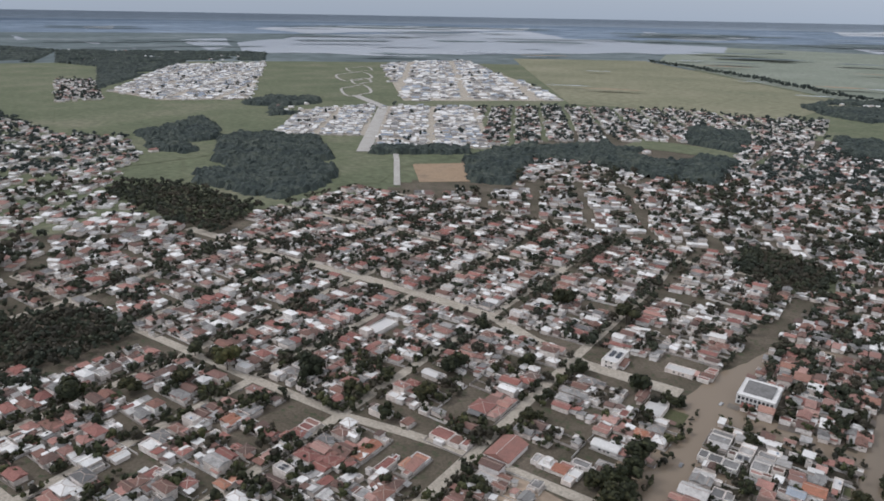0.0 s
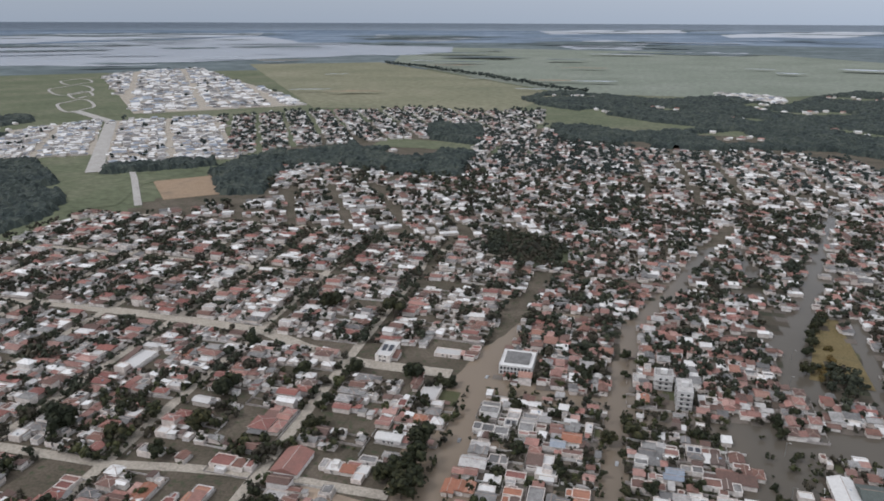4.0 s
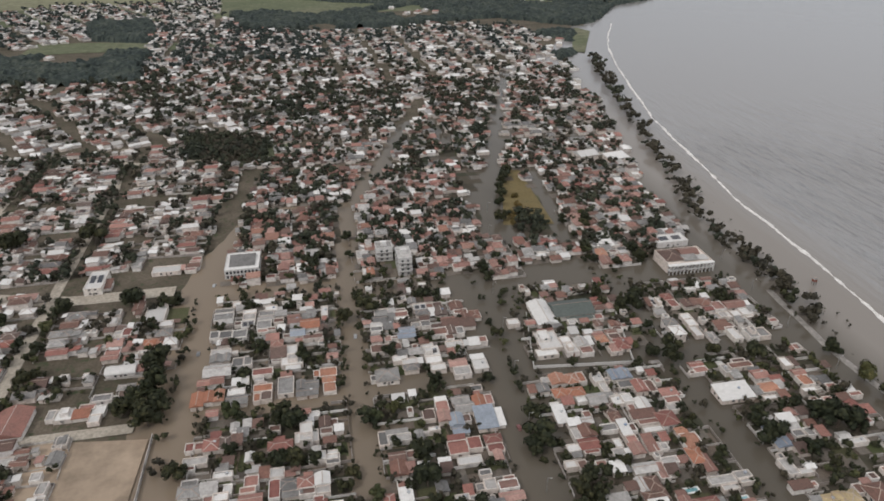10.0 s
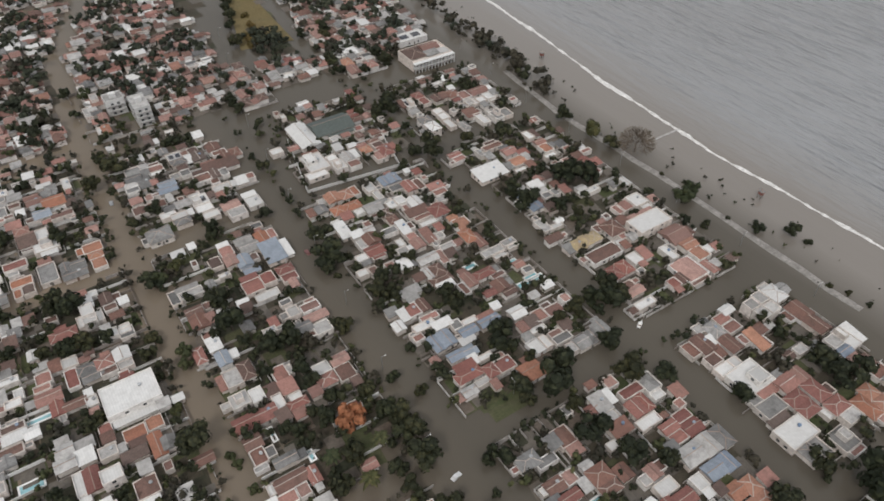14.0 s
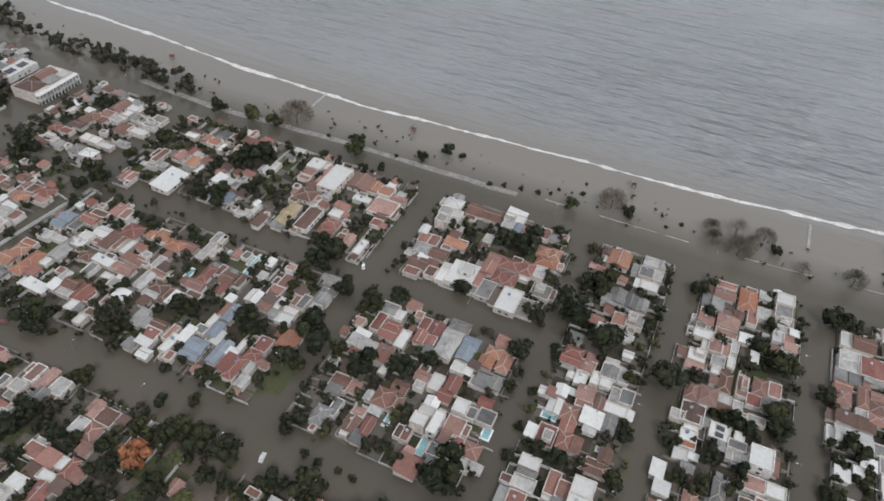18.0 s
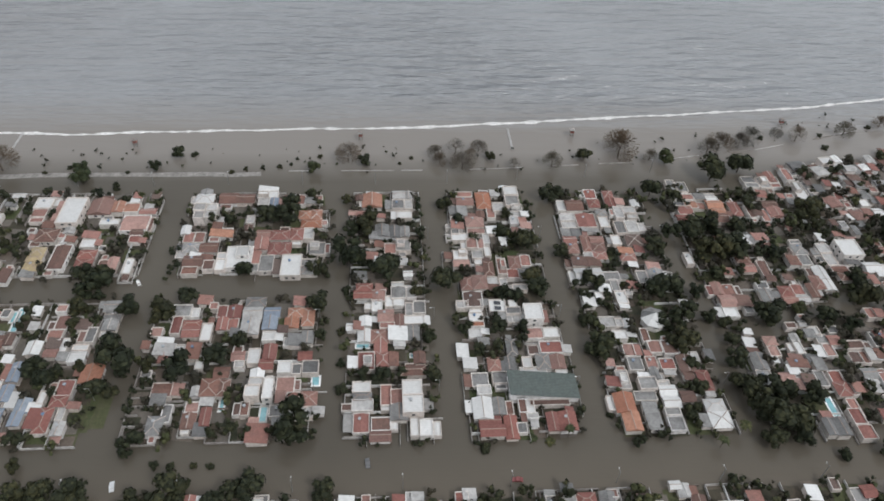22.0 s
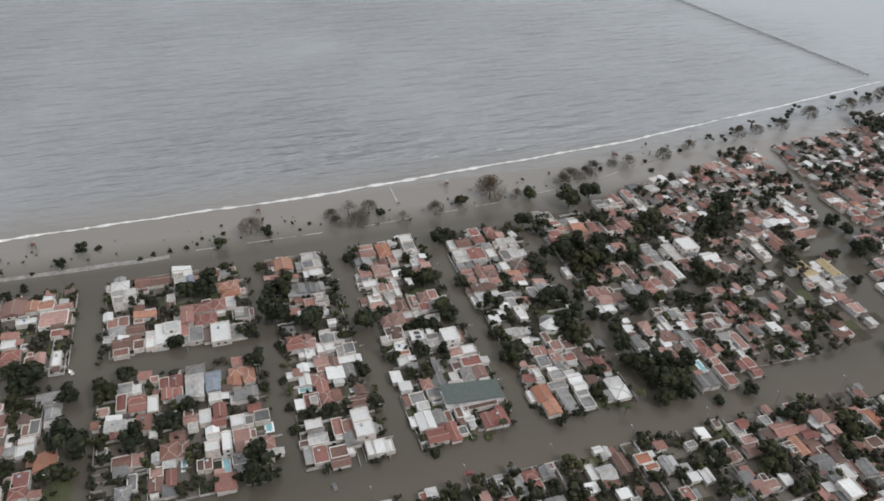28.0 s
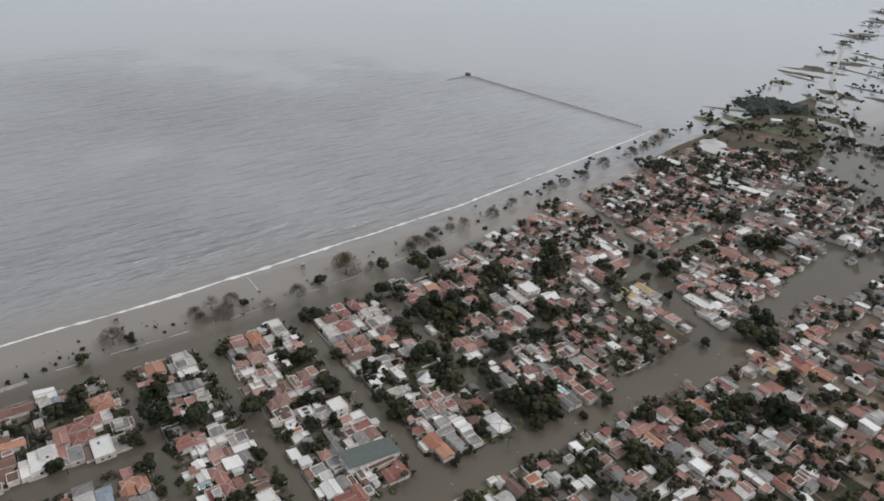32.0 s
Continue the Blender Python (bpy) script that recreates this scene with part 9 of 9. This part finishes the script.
def block(x0, x1, y0, y1, seed, near=True, front="x", width=11.5, trees=0.5, palette=PALETTE):
    """Two rows of plots, back to back; front 'x': facing the streets on the two sides of constant x."""
    k = random.Random(seed)
    a0, a1 = (y0, y1) if front == "x" else (x0, x1)
    b0, b1 = (x0, x1) if front == "x" else (y0, y1)
    dep = (b1 - b0) / 2
    n = max(1, round((a1 - a0) / width))
    for row in (0, 1):
        pos = a0
        for i in range(n):
            w = (a1 - a0) / n
            mid, v = pos + w / 2, b0 + dep * (row + 0.5)
            pos += w
            if k.random() < 0.08:
                continue
            if front == "x":
                lot(v, mid, radians(-90) if row == 0 else radians(90), w - 0.4, dep - 0.3, k, near, palette, trees)
            else:
                lot(mid, v, 0 if row == 0 else radians(180), w - 0.4, dep - 0.3, k, near, palette, trees)


def clutter(x0, x1, y0, y1, n, seed, sheds=0.3):
    """Sheds, shrubs and small trees in what is still free inside a block."""
    k = random.Random(seed)
    for _ in range(n):
        x, y = k.uniform(x0, x1), k.uniform(y0, y1)
        if k.random() < sheds:
            w, d = k.uniform(2.6, 7), k.uniform(2.6, 6)
            if free(x, y, w / 2, d / 2, 0.3):
                PLACED.append((x, y, w / 2, d / 2))
                house(x, y, 0, [(0, 0, w, d, k.uniform(2.2, 2.8), k.choice(("shed", "shed", "flat", "gable")), k.choice(("grey", "white", "brown", "concrete", "pink", "white", "pink")))],
                      kind="garden_shed", label="small low garden shed behind the houses", windows=False)
        else:
            r = k.choice((1.2, 1.6, 2.1, 2.7, 3.4, 4.2))
            if free(x, y, r * 0.25, r * 0.25):
                PLACED.append((x, y, r * 0.45, r * 0.45))
                far_tree(x, y, r, k)


def plot_walls(x0, x1, y0, y1, seed):
    """Low pale walls along the street sides of a block, with gateways and gaps."""
    k = random.Random(seed)
    for along in ("x", "y"):
        lo, hi = (x0, x1) if along == "x" else (y0, y1)
        for side in (0, 1):
            edge = ((y0, y1) if along == "x" else (x0, x1))[side] + (0.4 if side == 0 else -0.4)
            u = lo + 1
            while u < hi - 5:
                run = min(k.uniform(6, 16), hi - u - 1)
                px_, py_ = (u + run / 2, edge) if along == "x" else (edge, u + run / 2)
                if k.random() < 0.55 and not on_street(px_, py_, -1.0):
                    g, hgt = Geo(), k.uniform(1.1, 1.7)
                    if along == "x":
                        g.box(-run / 2, run / 2, -0.1, 0.1, -0.8, hgt)
                        g.box(run / 2 - 0.2, run / 2, 0.1 if side == 0 else -k.uniform(4, 9), k.uniform(4, 9) if side == 0 else -0.1, -0.8, hgt)
                    else:
                        g.box(-0.1, 0.1, -run / 2, run / 2, -0.8, hgt)
                        g.box(0.1 if side == 0 else -k.uniform(4, 9), k.uniform(4, 9) if side == 0 else -0.1, run / 2 - 0.2, run / 2, -0.8, hgt)
                    o = new("plot_wall", g.mesh("plot_wall", NEAR["fence"]))
                    o.location = (px_, py_, land_z(px_, py_))
                    tagged(o, "pale plastered wall along a flooded street", "wall", "plot walls")
                u += run + k.choice((0.3, 0.3, 3.0))


def clump(x, y, k, n, r=(2.6, 5.5), wide=8.0):
    """A few trees grown together over the yards."""
    for _ in range(n):
        a, d = k.uniform(0, 6.28), wide * math.sqrt(k.random())
        far_tree(x + d * math.cos(a), y + d * math.sin(a), k.uniform(*r), k)


yard = {"mud": Geo(), "patio": Geo(), "lawn": Geo()}


def inner_walls(x0, x1, y0, y1, seed):
    """Thin pale walls between neighbouring plots, running in from the streets."""
    k = random.Random(seed)
    along_x = x1 - x0 < y1 - y0
    lo, hi, a, b = (y0, y1, x0, x1) if along_x else (x0, x1, y0, y1)
    u = lo + k.uniform(4, 9)
    while u < hi - 3:
        for c, d in ((a + 0.6, a + (b - a) * k.uniform(0.25, 0.48)), (b - (b - a) * k.uniform(0.25, 0.48), b - 0.6)):
            px_, py_ = ((c + d) / 2, u) if along_x else (u, (c + d) / 2)
            if k.random() < 0.8 and not on_street(px_, py_, 1.0):
                g, hgt = Geo(), k.uniform(1.2, 1.9)
                g.box(*((c - px_, d - px_, -0.1, 0.1) if along_x else (-0.1, 0.1, c - py_, d - py_)), -0.8, hgt)
                joined["white" if k.random() < 0.4 else "fence"].put(g, px_, py_, 0.0, land_z(px_, py_))
        u += k.uniform(8, 15)


def infill(poly, seed, step=4.6, roofs=0.3, trees=0.38):
    """Lean-tos, paved patches and shrubs that leave no open water inside a block."""
    k = random.Random(seed)
    xs, ys_ = [p[0] for p in poly], [p[1] for p in poly]
    by = [p for p in PLACED if min(xs) - 15 < p[0] < max(xs) + 15 and min(ys_) - 15 < p[1] < max(ys_) + 15]
    y = min(ys_) + step / 2
    while y < max(ys_):
        x = min(xs) + step / 2
        while x < max(xs):
            px_, py_ = x + k.uniform(-0.3, 0.3) * step, y + k.uniform(-0.3, 0.3) * step
            if inside(px_, py_, poly) and px_ < coast_x(py_) - 6 and not on_street(px_, py_, 1.5) and all(abs(px_ - p[0]) > p[2] + 1.0 or abs(py_ - p[1]) > p[3] + 1.0 for p in by):
                u, z = k.random(), land_z(px_, py_)
                if u < roofs:
                    w, d, h = k.uniform(0.7, 1.25) * step, k.uniform(0.7, 1.25) * step, k.uniform(2.0, 3.0)
                    shape, turn = k.choice(("shed", "gable", "flat", "shed")), k.uniform(-0.05, 0.05)
                    joined["wall"].put(wall_geo(shape, w, d, h), px_, py_, turn, z)
                    joined[k.choice(("white", "grey", "brown", "pink", "concrete", "red", "brown", "grey", "pink"))].put(roof_geo(shape, w, d, h), px_, py_, turn, z)
                elif u < roofs + trees:
                    far_tree(px_, py_, k.choice((1.2, 1.7, 2.2, 2.8, 3.4)), k)
                if u > 0.55:
                    a, b, zz = k.uniform(0.5, 0.75) * step, k.uniform(0.5, 0.75) * step, z + k.uniform(0.13, 0.22)
                    yard["patio" if u > 0.7 else "mud"].face((px_ - a, py_ - b, zz), (px_ + a, py_ - b, zz), (px_ + a, py_ + b, zz), (px_ - a, py_ + b, zz))
            x += step
        y += step


def yards(x0, x1, y0, y1, seed, mud=0.55):
    """Wet yard ground, plot by plot, a hand above the flood."""
    k = random.Random(seed)
    nx, ny = max(1, round((x1 - x0) / 9)), max(1, round((y1 - y0) / 9))
    for i in range(nx):
        for j in range(ny):
            u = k.random()
            if u < 0.04:
                continue
            key = "mud" if u < mud else "patio" if u < mud + (1 - mud) * 0.6 else "lawn"
            a, b = x0 + (x1 - x0) * i / nx, y0 + (y1 - y0) * j / ny
            if on_street(a + 4, b + 4, 3):
                continue
            c_, d_ = (x1 - x0) / nx, (y1 - y0) / ny
            z = k.uniform(0.04, 0.12)
            yard[key].face(*[(a + p * c_ + k.uniform(-0.9, 0.9), b + q * d_ + k.uniform(-0.9, 0.9), z + land_z(a, b)) for p, q in ((0, 0), (1, 0), (1, 1), (0, 1))])


for i, (x0, x1, y0, y1, n) in enumerate(((88, 163, 122, 275, 120), (180, 243, 122, 275, 100), (88, 163, 36, 108, 60), (180, 243, 36, 108, 50), (84, 243, -13, 23, 60), (84, 243, -72, -27, 70),
                                         (84, 243, -136, -86, 80), (88, 245, -270, -150, 150), (14, 67, 122, 275, 90), (14, 67, 288, 390, 60), (-68, 2, 288, 390, 70), (-68, 2, 122, 275, 100),
                                         (98, 168, 288, 362, 50), (180, 245, 290, 352, 40), (30, 64, -250, 110, 60))):
    clutter(x0, x1, y0, y1, int(n * 4.2), 50 + i, 0.22)
    plot_walls(x0, x1, y0, y1, 250 + i)
    yards(x0 + 2, x1 - 2, y0 + 2, y1 - 2, 150 + i)
    inner_walls(x0, x1, y0, y1, 350 + i)
    infill([(x0 + 2, y0 + 2), (x1 - 2, y0 + 2), (x1 - 2, y1 - 2), (x0 + 2, y1 - 2)], 450 + i)

# shrubs along the flooded kerbs
k = random.Random(77)
for y in (122, 108, 34, 22, -14, -27, -72, -86, -136, -149):
    for x in range(92, 240, 6):
        if k.random() < 0.75 and free(x, y, 0.8, 0.8):
            far_tree(x + k.uniform(-2, 2), y + k.uniform(-1, 1), k.choice((1.0, 1.4, 2.0, 2.6, 3.4)), k)
for x in (68, 87, 165, 178, 13, 2, -69, -82):
    for y in range(130, 390, 7):
        if k.random() < 0.75 and free(x, y, 0.8, 0.8):
            far_tree(x + k.uniform(-1, 1), y + k.uniform(-2, 2), k.choice((1.0, 1.4, 2.0, 2.6, 3.4)), k)
# blocks towards the far end of the shore
for i, p in enumerate(SHORE_BLOCKS + [[(90, 392), (245, 385), (262, 470), (200, 640), (150, 580), (130, 505), (100, 440)]]):
    infill(p, 480 + i, 5.2 if i < 6 else 6.0, 0.42, 0.34)
infill([(-80, 402), (4, 398), (10, 500), (60, 640), (-60, 640), (-72, 500)], 497, 5.6, 0.4, 0.36)
infill([(16, 396), (92, 388), (122, 505), (140, 590), (60, 600), (22, 500)], 498, 5.6, 0.4, 0.36)
# half-drowned seafront shrubs and young trees
for y in range(-330, 520, 5):
    for _ in range(2):
        x = coast_x(y) + k.uniform(6, 34)
        if k.random() < 0.55 and free(x, y, 1, 1):
            r = k.choice((0.5, 0.6, 0.8, 1.0, 1.3, 1.7))
            far_tree(x, y + k.uniform(-2, 2), r, k)
for y in range(290, 1000, 7):
    for _ in range(2):
        far_tree(coast_x(y) + k.uniform(7, 19), y + k.uniform(-4, 4), k.choice((2.0, 3.0, 4.5, 6.0, 7.0)), k, "brown" if k.random() < 0.7 else "")
for y in range(-950, -330, 10):
    far_tree(coast_x(y) + k.uniform(2, 24), y + k.uniform(-4, 4), k.uniform(2, 5), k)

# flooded blocks that were not named one by one
block(98, 122, 376, 440, 14, palette=("brown", "brown", "pink", "grey"))
block(172, 200, 376, 470, 15)
block(14, 32, 392, 455, 16)
X2 = ((-620, -380, -315, -240, -170, -137, -80), (250, 253, 257, 263, 267, 277, 278))
X1 = ((-620, -407, -250, -142, -82), (425, 430, 432, 402, 395))
s = 100
for x0, x1 in ((-159, -84), (-240, -171), (-313, -251), (-375, -323), (-448, -386), (-526, -458), (-610, -536)):
    xm = (x0 + x1) / 2
    a, b = float(np.interp(xm, *X2)), float(np.interp(xm, *X1))
    for y0, y1 in ((-64, 15), (25, 110), (121, a - 6), (a + 6, b - 8), (b + 8, 553), (566, 688)):
        s += 1
        block(x0, x1, y0, y1, s, near="dry" if x0 > -330 and 110 < y0 < 440 or x0 > -170 and y0 > 110 else False, trees=0.8, width=8.8, palette=DRY)
k = random.Random(404)
for x0, x1, y0, y1, n in ((-610, -90, -60, 690, 250), (-80, 240, 400, 640, 80), (-60, 300, 640, 900, 40), (95, 240, -420, -150, 20), (-60, 55, -280, 105, 46)):
    for _ in range(n):
        x, y = k.uniform(x0, x1), k.uniform(y0, y1)
        if not on_street(x, y, 5) and x < coast_x(y) - 12 and not (-142 < x < -84 and 195 < y < 275):
            clump(x, y, k, k.randint(4, 11), wide=k.uniform(5, 13))
for p in ([(-84, 402), (245, 392), (330, 760), (300, 900), (20, 900), (-84, 700)], [(90, -640), (300, -640), (290, -150), (90, -150)], [(-120, -420), (58, -420), (58, 112), (-60, 112), (-120, -60)], [(-260, -421), (62, -421), (85, -640), (100, -760), (-260, -760)]):
    spread(p, 9.6 if p[0][1] < 0 else 9.4, PALETTE + ("brown", "grey"), 0.62, int(p[0][1]), 0.0 if p[0][1] > -500 else 0.16, (997, 997) if p[0][1] > 0 else (8, 10), (4.5, 9.0))
yards(-80, 240, 405, 640, 31, 0.85)
yards(90, 245, -420, -270, 32, 0.85)
yards(-60, 56, -260, 108, 33, 0.85)

for p in ([(-900, 130), (-620, 110), (-540, 240), (-840, 405), (-1290, 650), (-1600, 700), (-1700, 560), (-1200, 300)],):
    spread(p, 14, FARPAL, 0.5, 17, 0.5)
wood([(-760, 210), (-640, 160), (-600, 230), (-700, 300)], 12, 7, 95)
wood([(-1100, 330), (-960, 300), (-930, 380), (-1080, 420)], 13, 7, 96)
meadow([(-1750, 560), (-1310, 655), (-1660, 843), (-2300, 800)])
k = random.Random(61)
for i in range(46):
    a, d = k.uniform(-0.75, 0.62), k.uniform(3600, 9500)
    x, y = d * math.sin(a), d * math.cos(a)
    if x < coast_x(y) - 600:
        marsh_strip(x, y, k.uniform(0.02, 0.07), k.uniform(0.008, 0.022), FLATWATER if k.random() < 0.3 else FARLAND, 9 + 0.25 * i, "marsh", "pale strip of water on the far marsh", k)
for i in range(14):
    a, d = k.uniform(-0.5, 0.3), k.uniform(2200, 4200)
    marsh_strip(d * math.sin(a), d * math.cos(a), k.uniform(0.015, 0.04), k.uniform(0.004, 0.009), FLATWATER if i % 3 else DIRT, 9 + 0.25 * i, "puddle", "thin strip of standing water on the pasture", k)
wood([(-3931, 2046), (-3100, 1500), (-4200, 1300), (-5200, 1900)], 30, 12, 97)

# camp site woods and halls at the far end of the shore
wood([(380, -780), (420, -800), (400, -860), (340, -850)], 9, 6, 91)
wood([(290, -500), (325, -490), (310, -540), (280, -535)], 9, 6, 92)
for x, y, r, w, d in ((305, -601, 0.1, 30, 20), (311, -530, 0.2, 22, 9), (219, -538, 0.2, 34, 9), (248, -535, 0.2, 30, 9), (236, -522, 0.2, 30, 8)):
    house(x, y, r, [(0, 0, w, d, 4.5, "gable", "white")], near=False)
k = random.Random(9)
for _ in range(420):
    x, y = k.uniform(-150, 420), k.uniform(-1500, -480)
    if x < coast_x(y) - 10 and free(x, y, 2, 2):
        far_tree(x, y, k.uniform(2, 7), k)
# camp site lawn with its round tent
sheet(numbered("field"), [(327, -511), (345, -588), (364, -709), (376, -815), (388, -943), (211, -648), (271, -619), (275, -505)], EARTH, 0.12, 20, "drowned brown lawn of the camp site", "lawn")
e = new("round_tent")
e.location = (323, -620, 0)
tagged(e, "large round white tent roof on the camp site", "tent")
g, n = Geo(), 16
for i in range(n):
    a0, a1 = 2 * math.pi * i / n, 2 * math.pi * (i + 1) / n
    p0, p1 = (math.cos(a0), math.sin(a0)), (math.cos(a1), math.sin(a1))
    for (r0, z0), (r1, z1) in zip(((15, 4.0), (9, 5.6), (4, 8.0)), ((9, 5.6), (4, 8.0), (0.2, 10.5))):
        g.face((p0[0] * r0, p0[1] * r0, z0), (p1[0] * r0, p1[1] * r0, z0), (p1[0] * r1, p1[1] * r1, z1), (p0[0] * r1, p0[1] * r1, z1))
part("tent_roof", g, NEAR["white"], e)
g = Geo()
for i in range(n):
    a0, a1 = 2 * math.pi * i / n, 2 * math.pi * (i + 1) / n
    g.face((14.6 * math.cos(a0), 14.6 * math.sin(a0), -0.8), (14.6 * math.cos(a1), 14.6 * math.sin(a1), -0.8), (14.6 * math.cos(a1), 14.6 * math.sin(a1), 4.1), (14.6 * math.cos(a0), 14.6 * math.sin(a0), 4.1))
part("tent_wall", g, NEAR["concrete"], e)
PLACED.append((323, -620, 15, 15))
for i in range(26):
    x, y = k.uniform(230, 400), k.uniform(-800, -500)
    if x < coast_x(y) - 8 and free(x, y, 8, 8):
        clump(x, y, k, k.randint(5, 12), (2.5, 6.0), 12)
# drowned banks and lawns of the far shore
for i in range(70):
    y = k.uniform(-1900, -700)
    x = coast_x(y) - k.uniform(0, 1) ** 1.4 * 420 + 12
    ln, wd, turn = k.uniform(14, 60), k.uniform(4, 17), 0.35 + k.uniform(-0.5, 0.5)
    out = []
    for j in range(16):
        a = 2 * math.pi * j / 16
        u, v = ln * math.cos(a) * k.uniform(0.7, 1.15), wd * math.sin(a) * k.uniform(0.5, 1.3)
        out.append((x + u * math.cos(turn) - v * math.sin(turn), y + u * math.sin(turn) + v * math.cos(turn)))
    sheet(numbered("bank"), out, EARTH if i % 3 else GREEN, 0.05 + 0.006 * i, label="drowned grassy bank showing through the flood", category="bank")
    for _ in range(k.randint(0, 7)):
        far_tree(x + k.uniform(-1, 1) * ln * 0.8, y + k.uniform(-1, 1) * wd * 1.4, k.uniform(2, 6), k)
strip("road_31", [(230, -760), (330, -905), (420, -1040), (560, -1330)], 5, PAVE, 0.5, "pale causeway road between drowned fields")
for i in range(9):
    x, y = k.uniform(120, 330), k.uniform(-880, -650)
    clump(x, y, k, k.randint(5, 14), (2.5, 6.5), 16)
    house(x + 20, y - 12, k.uniform(0, 1), [(0, 0, k.uniform(9, 18), k.uniform(7, 11), 3.6, "gable", k.choice(("white", "pink", "concrete", "grey")))], near=False)

for key, g in yard.items():
    tagged(new("yard_" + key, g.mesh("yard_" + key, FAR[key])), "wet yard ground between the flooded houses", "ground", kind="stuff")
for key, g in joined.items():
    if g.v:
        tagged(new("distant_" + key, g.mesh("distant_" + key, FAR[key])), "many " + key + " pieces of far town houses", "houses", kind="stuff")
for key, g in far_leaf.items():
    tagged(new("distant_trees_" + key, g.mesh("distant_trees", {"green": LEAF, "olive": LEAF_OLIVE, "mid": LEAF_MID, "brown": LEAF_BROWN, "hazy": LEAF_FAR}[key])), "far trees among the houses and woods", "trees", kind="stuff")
